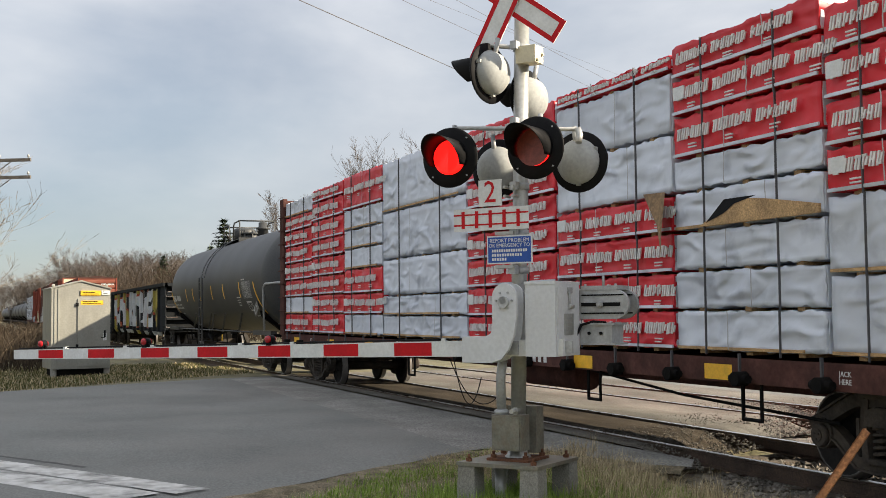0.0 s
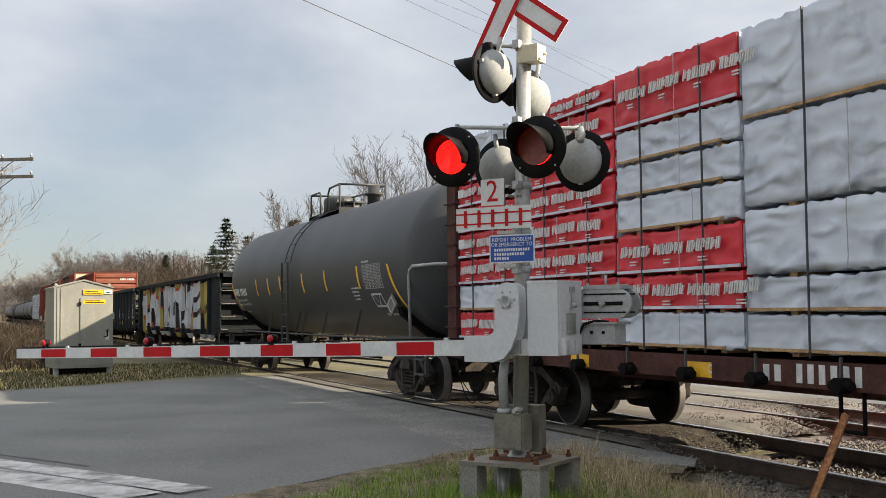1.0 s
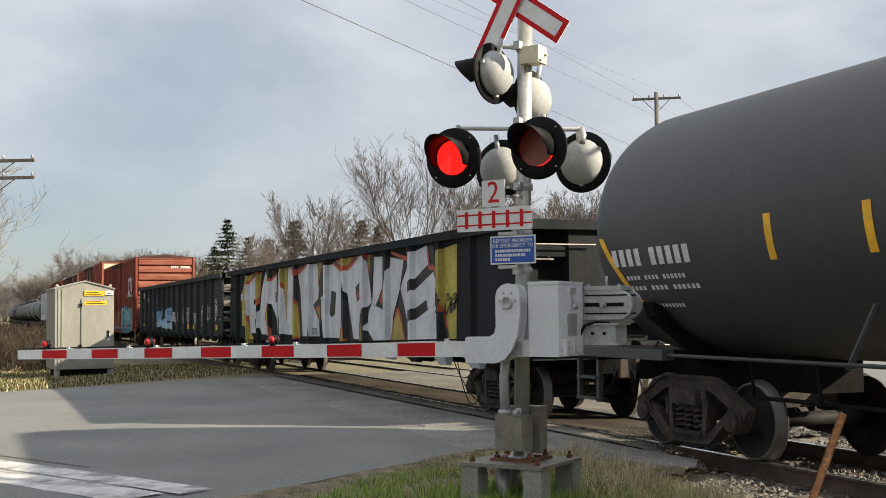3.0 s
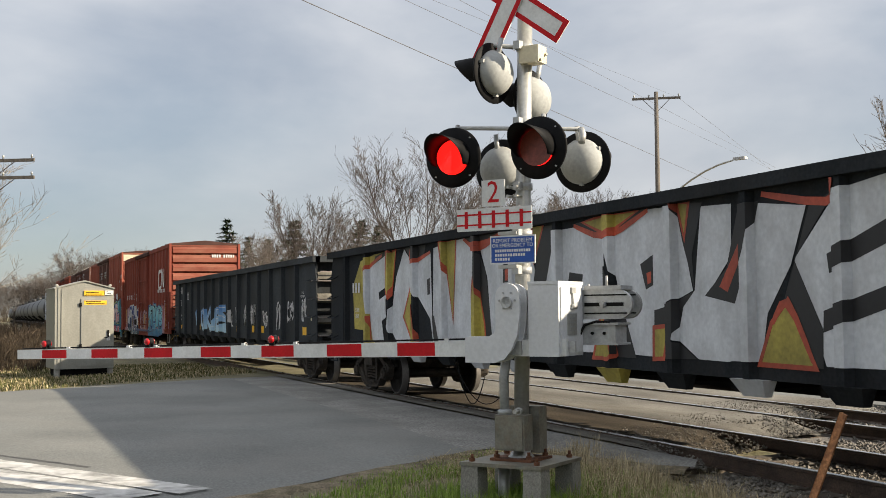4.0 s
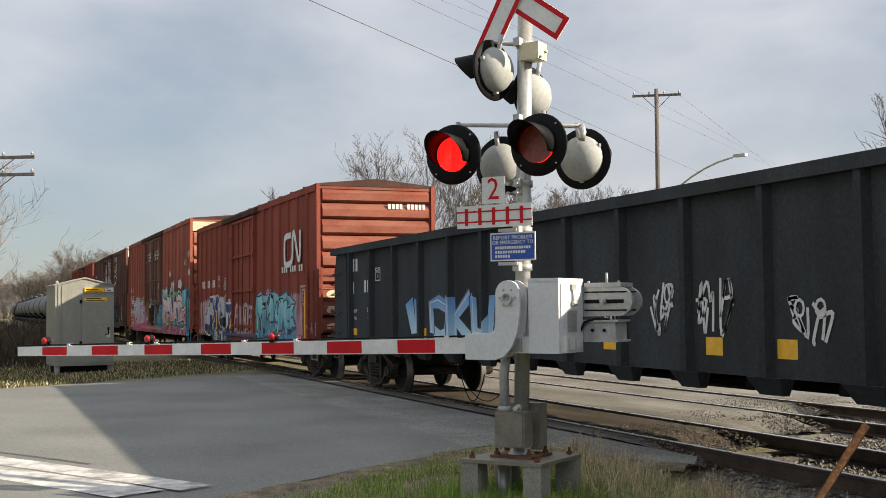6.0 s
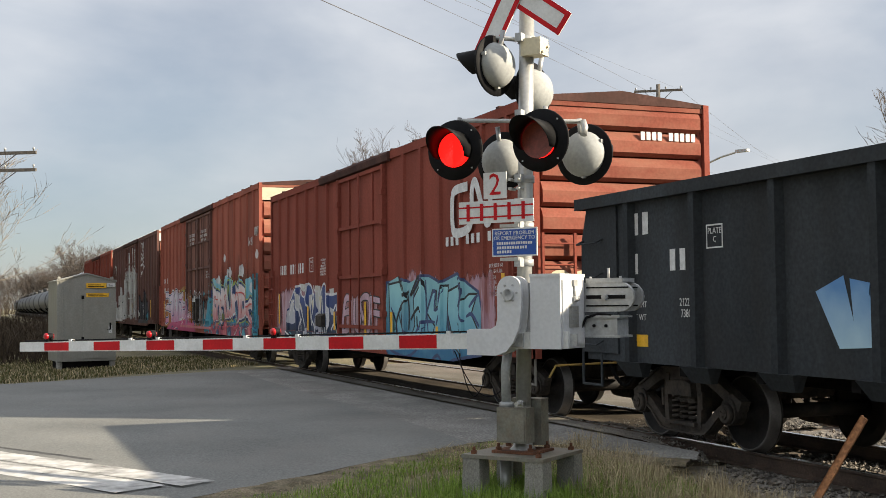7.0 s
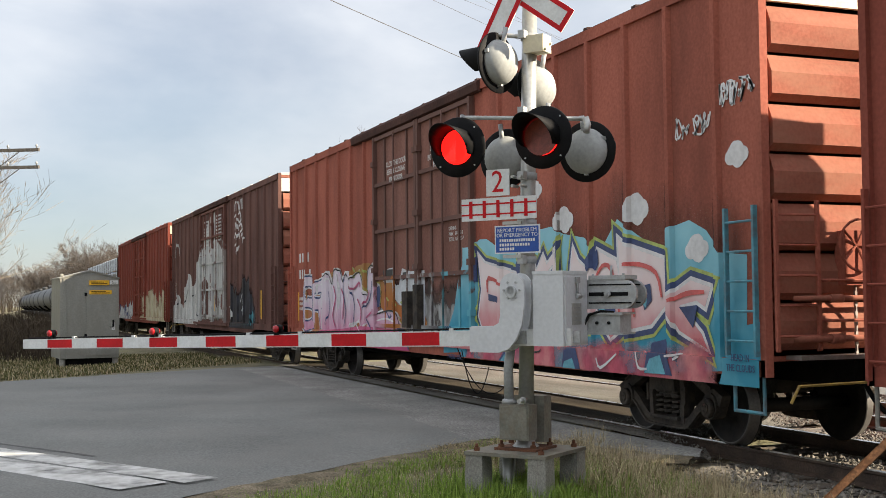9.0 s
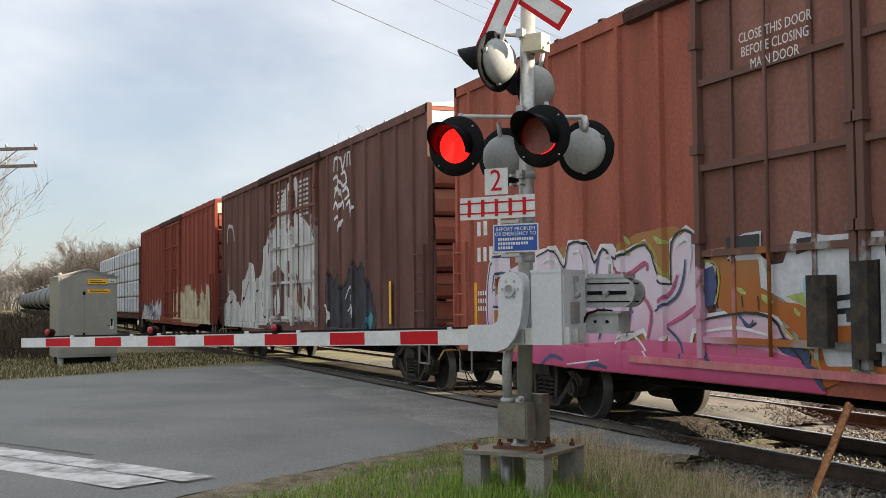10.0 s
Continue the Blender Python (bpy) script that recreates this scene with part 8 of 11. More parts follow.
ex_spray.fill(2, "door_orange", (-31.85, 2.03), (-31.44, 2.25), (-30.99, 2.39), (-30.17, 2.43), (-29.85, 2.32), (-29.65, 1.99), (-29.81, 1.85), (-30.19, 1.8), (-30.47, 1.77), (-30.82, 1.97), (-31.45, 1.92))
ex_spray.fill(2, "door_orange", (-33.87, 2.06), (-32.87, 2.32), (-31.98, 2.17), (-31.45, 1.92), (-32.73, 1.88))
ex_spray.line(3, "sp_yellow", 0.05, (-31.51, 2.11), (-31.18, 2.14), (-30.93, 2.26), (-30.69, 2.23), (-30.47, 1.99), (-30.19, 1.83), (-30.02, 2.01), (-30.12, 2.22), (-29.9, 2.36), (-29.65, 2.2))
ex_spray.line(12, "sp_black", 0.03, (-33.64, 2.22), (-33.14, 2.29), (-32.8, 2.04), (-32.67, 2.34), (-32.18, 2.33), (-31.98, 2.08), (-31.76, 2.25), (-31.47, 2.11), (-30.77, 2.25), (-30.48, 1.84), (-30.21, 1.78))
ex_spray.line(12, "sp_black", 0.03, (-30.23, 1.78), (-30.21, 2.24), (-29.93, 2.37), (-29.66, 2.22))
ex_spray.line(12, "sp_magenta", 0.045, (-31.52, 2.01), (-31.19, 1.91), (-30.78, 2.04), (-30.73, 1.94))
ex_spray.line(12, "sp_magenta", 0.04, (-30.33, 1.32), (-30, 1.43), (-29.72, 1.55))
ex_spray.line(12, "sp_navy", 0.035, (-30.58, 1.48), (-30.15, 1.63), (-29.99, 1.83), (-29.94, 2.05))
ex_spray.line(12, "sp_navy", 0.035, (-30.33, 1.3), (-30.05, 1.12), (-30.02, 0.88))
ex_spray.line(12, "sp_navy", 0.03, (-28.97, 1.46), (-28.78, 1.34), (-28.71, 1.4))
ex_spray.line(12, "sp_navy", 0.06, (-29.63, 1.09), (-29.41, 0.91))
ex_spray.line(12, "sp_navy", 0.06, (-28.1, 1.22), (-27.93, 1.04), (-27.66, 0.78))
ex_spray.line(12, "sp_white", 0.03, (-31.5, 1.08), (-31.21, 1.21), (-30.94, 1.14), (-30.68, 0.92))
ex_spray.line(12, "sp_magenta", 0.035, (-29.12, 1.15), (-28.72, 1.2), (-28.46, 1.17))
ex_spray.line(13, "sp_white", 0.035, (-33.45, 2.13), (-33.09, 2.17), (-32.86, 1.95), (-32.81, 1.57))
ex_spray.line(13, "sp_white", 0.035, (-32.56, 2.23), (-32.29, 2.23), (-32.19, 1.93), (-32.21, 1.47))
ex_spray.line(13, "sp_white", 0.035, (-31.72, 2.14), (-31.57, 2.14), (-31.53, 1.91), (-31.68, 1.67))
ex_spray.line(13, "sp_white", 0.03, (-30.13, 2.19), (-29.93, 2.27), (-29.82, 2.16), (-29.87, 1.92))
ex_spray.line(13, "sp_magenta", 0.05, (-32.68, 2), (-32.52, 1.73), (-32.76, 1.36), (-32.54, 1.1))
ex_spray.line(13, "sp_magenta", 0.05, (-32.08, 1.93), (-31.88, 1.72), (-32, 1.27))
ex_spray.line(13, "sp_navy", 0.035, (-31.87, 2.17), (-31.93, 1.87), (-31.74, 1.47), (-31.9, 1.12))
ex_spray.line(13, "sp_navy", 0.035, (-31.29, 1.86), (-31.11, 1.57), (-31.21, 1.18))
ex_spray.line(13, "sp_navy", 0.03, (-33.09, 1.9), (-32.99, 1.52), (-33.24, 1.14))
ex_spray.line(13, "sp_magenta", 0.04, (-30.92, 1.71), (-30.66, 1.48), (-30.76, 1.15))
ex_spray.line(13, "sp_black", 0.03, (-29.62, 1.39), (-28.84, 1.47), (-28.39, 1.41), (-28.22, 1.22), (-27.93, 1))
ex_spray.line(13, "sp_white", 0.03, (-29.55, 1.27), (-28.98, 1.32), (-28.46, 1.25))
ex_spray.line(13, "sp_magenta", 0.04, (-30.49, 1.57), (-30.23, 1.7), (-30.1, 1.88))
ex_spray.line(13, "sp_navy", 0.05, (-32.34, 0.59), (-32.02, 0.81), (-31.61, 0.78))
ex_spray.line(13, "sp_navy", 0.05, (-33.5, 0.69), (-33.13, 0.87), (-32.78, 0.83))
ex_spray.line(13, "sp_white", 0.02, (-32.67, 0.78), (-31.81, 0.87))
piece(ex, -35.3, -33.5, 1.08, 2.15, ex_c, ex_y, ex_posts, 2, ((M["sp_white"], 0.14), (M["sp_navy"], 0.08), (M["lilac_fade"], 0.0)), 41, 0.27, (-35.6 - ex_c, -33.4 - ex_c, 0.87, 2.4), (5, 0), 0.85, M["sp_white"], "lilac graffiti letters over magenta", 1.6, 0.005, 0.003)
mist(ex, -25.2, -17.95, 0.745, 1.46, ex_c, ex_y, ex_posts, 0.0185, "coral_mist", (0.50, 0.10, 0.14), (0.60, 0.22, 0.22), 1.0, scale=1.4, soft=0.3, stretch=(1, 1, 0.9), rise=0.45, edge=0.3)
ex_spray.fill(13, "sky_blue", (-18.02, 1.3), (-17.43, 1.4), (-17.43, 0.7), (-18.12, 0.7), (-18.04, 0.9))
ex_spray.dry("pink and white mural letters over a turquoise sky")
rnd = random.Random(9)
for x, z, r in ((-22.5, 3.17, 0.17), (-23.48, 2.5, 0.2), (-21.66, 2.69, 0.23), (-19.82, 2.69, 0.25), (-18.57, 2.17, 0.2), (-17.82, 3.1, 0.18)):
    bm = B()
    for k, (dx, dz, q) in enumerate(((-0.55, -0.1, 0.55), (0.0, 0.18, 0.75), (0.6, 0.0, 0.55), (0.15, -0.25, 0.6), (-0.2, 0.05, 0.7))):
        flat(bm, blob(rnd, x - ex_c + dx * r, z + dz * r, r * q, r * q * 0.85, 20, 0.035), -0.0075 - 0.0002 * k)
    conform(bm, ex_y, ex_posts, 0, -25 - ex_c, -17.42 - ex_c, 0.9, 4)
    part("painted_cloud", bm, M["sp_white"], ex)
text("lettering", "CYBER", 0.12, M["sp_navy"], ex, pose(-25.69 - ex_c, -ex_y - 0.09, 1.18, 90), sx=0.9)
text("lettering", "TWENTY.ONE", 0.10, M["sp_navy"], ex, pose(-25.47 - ex_c, -ex_y - 0.062, 0.73, 90), sx=1.0)
text("lettering", "HEAD IN\nTHE CLOUDS", 0.105, M["sp_navy"], ex, pose(-17.72 - ex_c, -ex_y - 0.088, 0.975, 90), sx=0.75)
mist(ex, -35.6, -29.7, 0.87, 2.55, ex_c, ex_y, ex_posts, 0.002, "orange_haze_mist", (0.40, 0.19, 0.07), (0.42, 0.16, 0.10), 1.05, scale=2.4, rise=1.0, stretch=(1, 1, 0.3))
mist(ex, -29.7, -24.6, 0.87, 2.35, ex_c, ex_y, ex_posts, 0.002, "door_black_mist", (0.045, 0.035, 0.03), (0.10, 0.055, 0.045), 1.1, scale=1.6, rise=0.6, soft=0.2)
mist(ex, -29.7, -24.7, 0.87, 2.1, ex_c, ex_y, ex_posts, 0.004, "door_silver_mist", (0.36, 0.36, 0.35), (0.16, 0.15, 0.14), 0.86, scale=2.2, rise=0.6, soft=0.08, stretch=(1, 1, 0.5))
mist(ex, -29.7, -26.4, 0.87, 1.9, ex_c, ex_y, ex_posts, 0.006, "door_orange_mist", (0.36, 0.12, 0.03), (0.40, 0.20, 0.06), 0.6, scale=1.9, rise=0.6, soft=0.08, stretch=(1, 1, 0.7))
for u0, u1, z0, z1 in ((-27.77, -27.49, 1.17, 1.82), (-27.18, -26.97, 1.08, 1.93)):
    bm = B()
    box(bm, u0 - ex_c, u1 - ex_c, -ex_y - 0.16, -ex_y - 0.03, z0, z1)
    bev(bm, 0.02)
    part("lock_case", bm, M["truck"], ex, "black steel door lock case")
side_text(ex, "CLOSE THIS DOOR\nBEFORE CLOSING\nMAIN DOOR", -28.25, 4.08, 0.145, ex_y + 0.085, ex_c, sx=0.9)
side_text(ex, "CLOSE AND LOCK\nBOTH DOORS BEFORE\nMOVING CAR", -25.9, 4.10, 0.145, ex_y + 0.085, ex_c, sx=0.9)
side_text(ex, "OPENING\nMAIN    8-0 H 12-8\nTOTAL 16-0 H 12-9", -25.75, 2.74, 0.09, ex_y + 0.03, ex_c, sx=0.85, align="LEFT")
side_bars(ex, -35.75, -34.75, 2.62, 0.22, 4, Y, ex_c, skip=(2,))
side_bars(ex, -35.75, -34.6, 2.22, 0.22, 5, Y, ex_c, skip=(3,))
for k in range(3):
    side_bars(ex, -35.75, -35.1, 1.7 - 0.12 * k, 0.07, 7, Y, ex_c)
patch(ex, "yellow_stripe", -35.9, -35.8, 1.2, 1.9, Y, ex_c, M["yellow"])
scribble(ex, -18.95 - ex_c, -18.25 - ex_c, 3.38, 3.62, ex_y, ex_posts, 0, M["sp_white"], 61, 4, 0.025)
scribble(ex, -18.10 - ex_c, -17.45 - ex_c, 3.62, 3.88, ex_y, ex_posts, 0, M["sp_white"], 62, 4, 0.028)
text("lettering", "EXCESS HEIGHT CAR", 0.17, M["black_paint"], ex, pose(19.2 / 2 - 0.03, 0, 4.76, 90, 0, 90), sx=1.0)
for k in range(4):
    bm = B()
    for j in range(4):
        for i in range(6):
            box(bm, 19.2 / 2 - 0.012, 19.2 / 2 - 0.002, 0.55 + 0.07 * i, 0.6 + 0.07 * i, 1.75 + 0.53 * k + 0.07 * j, 1.79 + 0.53 * k + 0.07 * j)
    part("writing_bar", bm, M["white_letter"], ex)

# brown boxcar: peeling white round the doors, dark spray low down
M["flaked_white"] = surface("flaking_white_paint", (0.54, 0.54, 0.52), 0.75, var=0.15, scale=3, fine=25, bump=0.05, dirt=(0.34, 0.32, 0.29), dirt_amount=0.8, stretch=(1, 1, 0.3), spec=0.05)
gr_spray = Spray(gr, gr_c, gr_y, gr_posts, (-56.4 - gr_c, -38.0 - gr_c, 0.92, 4.8))
gr_spray.fill(2, "flaked_white", (-48.93, 3.9), (-48.58, 4.24), (-48.17, 4.48), (-47.74, 4.64), (-46.96, 4.72), (-46.78, 4.43), (-46.97, 3.8), (-46.08, 3.58), (-45.66, 3.37), (-45.3, 3.06), (-45.22, 1.98), (-45.29, 1.17), (-50.12, 1.11), (-50.17, 2.81), (-49.86, 3.38), (-49.21, 3.61))
gr_spray.fill(2, "flaked_white", (-56.36, 1.03), (-55.94, 1.75), (-55.04, 2.03), (-54.46, 1.83), (-53.82, 1.46), (-53.54, 2.1), (-53, 2.46), (-52.39, 2.8), (-51.98, 2.7), (-51.74, 2.21), (-51.01, 2.41), (-50.54, 3.08), (-50.12, 3.48), (-50.16, 0.96), (-53.28, 0.86))
gr_spray.fill(3, "brown", (-47.75, 4.43), (-47.05, 4.38), (-47, 3.85), (-47.35, 3.75), (-47.79, 3.86))
gr_spray.fill(3, "brown", (-49.58, 2.79), (-48.68, 2.51), (-48.21, 2.34), (-48.23, 1.22), (-48.97, 1.16), (-50.04, 1.21), (-49.95, 2.38))
gr_spray.fill(3, "brown", (-48.01, 2.65), (-47.24, 2.7), (-47.13, 2.01), (-47.44, 1.7), (-48.02, 1.78))
gr_spray.fill(3, "brown", (-47, 2.35), (-46.64, 2.15), (-46.12, 1.7), (-46.36, 1.4), (-46.89, 1.62))
gr_spray.fill(3, "brown", (-45.88, 1.99), (-45.55, 1.87), (-45.67, 1.4), (-45.95, 1.55))
gr_spray.fill(4, "flaked_white", (-49.38, 1.71), (-48.82, 2.03), (-48.63, 1.39), (-49.18, 1.22))
gr_spray.fill(4, "flaked_white", (-49.8, 2.8), (-49.29, 2.94), (-48.95, 2.52), (-49.66, 2.38))
gr_spray.line(4, "sp_black", 0.05, (-53.28, 0.91), (-53.37, 1.55), (-52.83, 2.09), (-52.4, 2.35))
gr_spray.line(4, "sp_black", 0.05, (-51.67, 0.94), (-51.75, 1.55), (-51.34, 1.98))
gr_spray.line(4, "sp_black", 0.05, (-55.05, 0.88), (-55.24, 1.45), (-54.85, 1.84))
gr_spray.line(4, "sp_black", 0.05, (-50.42, 1.21), (-50.95, 1.72), (-50.78, 2.23))
gr_spray.line(2, "flaked_white", 0.1, (-55.82, 3.51), (-55.71, 4), (-55.02, 3.97), (-54.73, 3.53))
gr_spray.line(2, "flaked_white", 0.07, (-55.73, 2.53), (-55.63, 1.99), (-55.04, 1.95))
gr_spray.line(5, "yellow", 0.06, (-47.07, 1.93), (-46.98, 1.4))
gr_spray.line(5, "yellow", 0.07, (-44.41, 1.56), (-44.34, 1.13))
gr_spray.line(3, "flaked_white", 0.07, (-44.56, 1.55), (-44.23, 1.48), (-44.13, 1.27), (-44.34, 1.1))
gr_spray.line(3, "silver", 0.05, (-42.9, 1.68), (-42.55, 1.94), (-42.38, 1.68), (-42.57, 1.35))
gr_spray.line(3, "silver", 0.05, (-42.74, 1.42), (-42.34, 1.55), (-42.3, 1.29))
gr_spray.line(3, "sp_white", 0.075, (-43.72, 4.48), (-43.66, 4.75), (-43.37, 4.72), (-43.28, 4.47))
gr_spray.line(3, "sp_white", 0.075, (-43.18, 4.76), (-43.05, 4.48), (-42.83, 4.79))
gr_spray.line(3, "sp_white", 0.075, (-42.72, 4.48), (-42.67, 4.8), (-42.4, 4.73), (-42.32, 4.46))
gr_spray.line(3, "sp_white", 0.075, (-43.77, 4.32), (-43.48, 4.36), (-43.43, 4.15), (-43.68, 4.1))
gr_spray.line(3, "sp_white", 0.075, (-43.19, 4.36), (-42.91, 4.4), (-42.78, 4.18), (-43.05, 4.11), (-43.24, 4.26))
gr_spray.line(3, "sp_white", 0.075, (-43.68, 3.9), (-43.58, 4.06), (-43.24, 4.06), (-43.15, 3.85))
gr_spray.line(3, "sp_white", 0.075, (-43.06, 3.98), (-42.78, 4.05), (-42.6, 3.89), (-42.92, 3.8))
gr_spray.line(3, "sp_white", 0.075, (-43.78, 3.65), (-43.59, 3.8), (-43.35, 3.62), (-43.06, 3.78), (-42.97, 3.6))
gr_spray.line(3, "sp_white", 0.075, (-42.79, 3.66), (-42.56, 3.74), (-42.47, 3.43), (-42.25, 3.61))
gr_spray.line(3, "sp_white", 0.075, (-43.74, 3.42), (-43.4, 3.47), (-43.31, 3.16), (-43.16, 3.35), (-43.02, 3.37))
gr_spray.dry("flaking white paint and a tall white tag")
for k in range(8):
    side_bars(gr, -46.7, -45.75, 4.52 - 0.115 * k, 0.06, 7, gr_y + 0.035, gr_c)
    side_bars(gr, -49.1, -48.1, 4.45 - 0.115 * k, 0.06, 7, gr_y + 0.035, gr_c, skip=(k % 5,))
mist(gr, -56.4, -50.0, 0.9, 2.2, gr_c, gr_y, gr_posts, 0.004, "flaking_white_low", (0.58, 0.58, 0.56), (0.42, 0.40, 0.38), 0.74, scale=1.8, soft=0.03, stretch=(1.3, 1, 0.4), rise=1.1, edge=0.5)
mist(gr, -45.0, -40.4, 0.9, 3.0, gr_c, gr_y, gr_posts, 0.003, "soot_mist", (0.03, 0.027, 0.027), (0.05, 0.05, 0.06), 1.05, scale=1.3, soft=0.12, stretch=(1, 1, 0.6), rise=1.2, edge=0.8)
mist(gr, -43.0, -40.4, 1.0, 1.8, gr_c, gr_y, gr_posts, 0.010, "teal_low_mist", (0.08, 0.26, 0.30), (0.05, 0.14, 0.18), 0.4, scale=2.5, rise=0.5)
patch(gr, "yellow_stripe", -39.9, -39.78, 1.2, 2.0, gr_y + 0.05, gr_c, M["yellow"])
text("lettering", "EXCESS HEIGHT CAR", 0.15, M["black_paint"], gr, pose(18.8 / 2 - 0.03, 0, 4.74, 90, 0, 90))
# red boxcar behind: pale spray
mist(r2, -68.0, -58.0, 0.9, 2.9, r2_c, r2_y, r2_posts, 0.004, "cream_mist", (0.52, 0.47, 0.34), (0.40, 0.34, 0.22), 0.8, scale=1.6, soft=0.05, stretch=(1, 1, 0.45), rise=1.0, edge=0.8, label="pale spray paint")
mist(r2, -77.4, -70.2, 0.9, 2.3, r2_c, r2_y, r2_posts, 0.004, "white_low_mist", (0.56, 0.56, 0.55), (0.08, 0.09, 0.16), 0.85, scale=1.9, soft=0.06, stretch=(1, 1, 0.5), rise=1.0, edge=0.6)

# gondola with the silver piece
g1_spray = Spray(g1, g1_c, g1_y, g1_posts, (24.6 - g1_c, 42.5 - g1_c, 0.925, 2.80))
g1_spray.fill(0, "sp_yellow", (24.94, 2.17), (25.48, 2.68), (26.37, 2.77), (27.39, 2.8), (27.26, 2.77), (26.22, 2.53), (26.24, 1.11), (26.66, 0.92), (26, 0.91), (25.86, 1.27), (25.04, 1.3))
g1_spray.fill(0, "sp_yellow", (40.9, 2.61), (41.31, 2.7), (41.85, 2.74), (41.78, 1.09), (41.41, 1.16), (41.09, 1.83))
g1_spray.fill(1, "sp_black", (26.44, 2.73), (27.39, 2.84), (28.83, 2.94), (29.29, 2.93), (29.15, 2.65), (28.61, 2.48), (28.15, 2.8), (27.26, 2.75), (26.29, 2.57))
g1_spray.fill(2, "silver", (25.75, 2.43), (26.23, 2.55), (27.27, 2.76), (27.3, 2.16), (26.63, 2.02), (26.67, 1.88), (27.3, 2.02), (27.32, 1.61), (26.81, 1.47), (26.93, 1.1), (26.24, 1.09), (26.07, 1.57))
g1_spray.fill(2, "silver", (28.12, 2.78), (28.56, 2.5), (28.55, 2.21), (28.02, 1.55), (28.5, 1.08), (27.68, 1.08), (27.33, 1.33), (27.43, 1.68), (27.67, 2.28))
g1_spray.fill(2, "silver", (28.52, 2.5), (29.46, 2.66), (29.54, 1.13), (29.42, 1.51), (28.66, 2.01))
g1_spray.fill(2, "silver", (29.6, 2.72), (30.06, 2.75), (30.48, 1.49), (30.61, 2.79), (30.95, 2.8), (31.52, 2.6), (31.54, 2.17), (31.32, 1.1), (29.54, 1.13))
g1_spray.fill(2, "silver", (31.59, 2.62), (32.3, 2.79), (33.39, 2.78), (33.55, 2), (33.02, 1.84), (33.53, 1.45), (33.56, 1.11), (32.04, 1.09), (31.87, 2.15))
g1_spray.fill(2, "silver", (34.08, 2.7), (34.81, 2.71), (35.51, 2.54), (35.52, 2.2), (35.16, 1.1), (33.84, 1.09), (33.59, 2))
g1_spray.fill(2, "silver", (35.55, 2.49), (36.5, 2.79), (37.1, 2.78), (37.39, 1.83), (36.79, 1.65), (36.61, 1.6), (36.6, 1.09), (36.17, 1.1), (35.89, 1.68))
g1_spray.fill(2, "silver", (37.56, 2.73), (38.11, 2.71), (38.09, 2.17), (37.76, 1.87), (38.07, 1.69), (38.04, 1.08), (37.47, 1.09), (37.07, 1.3), (37.2, 1.67), (37.42, 1.83))
g1_spray.fill(2, "silver", (38.52, 2.68), (39.28, 2.59), (39.04, 2.04), (38.67, 1.58), (38.56, 1.1), (37.97, 1.09), (37.68, 1.75), (38.14, 1.69), (38.41, 2.23))
g1_spray.fill(2, "silver", (39.73, 2.7), (40.48, 2.79), (40.57, 2.51), (40.79, 2.33), (40.97, 2.01), (41.06, 1.19), (41.18, 1.1), (39.51, 1.09), (39.09, 2.09))
g1_spray.fill(3, "sp_black", (29.28, 2.19), (29.42, 2.22), (29.43, 1.94), (29.3, 1.92))
g1_spray.fill(3, "sp_black", (29.49, 1.56), (29.6, 1.57), (29.84, 1.05), (29.6, 1.04))
g1_spray.fill(3, "sp_black", (30.95, 2.81), (31.52, 2.6), (32.36, 2.79), (31.73, 2.83))
g1_spray.fill(3, "sp_black", (31.53, 2.6), (31.83, 2.2), (32.06, 1.09), (31.3, 1.06), (31.5, 2.13))
g1_spray.fill(3, "sp_black", (32.46, 2.37), (32.72, 2.39), (32.7, 2.06), (32.44, 2.05))
g1_spray.fill(3, "sp_black", (32.54, 1.74), (32.81, 1.37), (32.96, 1.09), (32.58, 1.09))
g1_spray.fill(3, "sp_black", (33.02, 1.84), (33.7, 1.98), (33.67, 1.35))
g1_spray.fill(3, "sp_black", (33.37, 2.8), (34.17, 2.78), (33.87, 2.04), (33.44, 1.93), (33.57, 2.34))
g1_spray.fill(3, "sp_black", (34.54, 2.13), (34.91, 2.09), (34.81, 1.61), (34.56, 1.54), (34.39, 1.61))
g1_spray.fill(3, "sp_black", (34.64, 2.75), (35.54, 2.53), (36.53, 2.8), (35.73, 2.82))
g1_spray.fill(3, "sp_black", (35.53, 2.26), (35.89, 1.64), (36.19, 1.06), (35.16, 1.06), (35.46, 1.86))
g1_spray.fill(3, "sp_black", (36.31, 2.16), (36.59, 2.26), (36.59, 1.91), (36.43, 1.86))
g1_spray.fill(3, "sp_black", (36.6, 1.62), (36.91, 1.67), (37.42, 1.83), (37.17, 1.63), (37.07, 1.28), (37.44, 1.09), (36.59, 1.07))
g1_spray.fill(3, "sp_black", (37.07, 2.81), (37.59, 2.77), (37.38, 2.22), (37.42, 1.83), (37.2, 2.38))
g1_spray.fill(3, "sp_black", (38.23, 2.67), (38.57, 2.7), (38.41, 2.23), (38.14, 1.68), (37.61, 1.77), (38.01, 2.05))
g1_spray.fill(3, "sp_black", (39.32, 2.58), (39.69, 2.7), (39.09, 2.09), (39.48, 1.43), (39.47, 1.07), (38.51, 1.07), (38.94, 1.73), (39.13, 2.14))
g1_spray.fill(3, "sp_black", (39.55, 2.12), (40.6, 2.48), (40.81, 2.33), (39.58, 1.94))
g1_spray.fill(3, "sp_black", (39.49, 1.6), (40.44, 1.85), (40.51, 1.67), (39.48, 1.4))
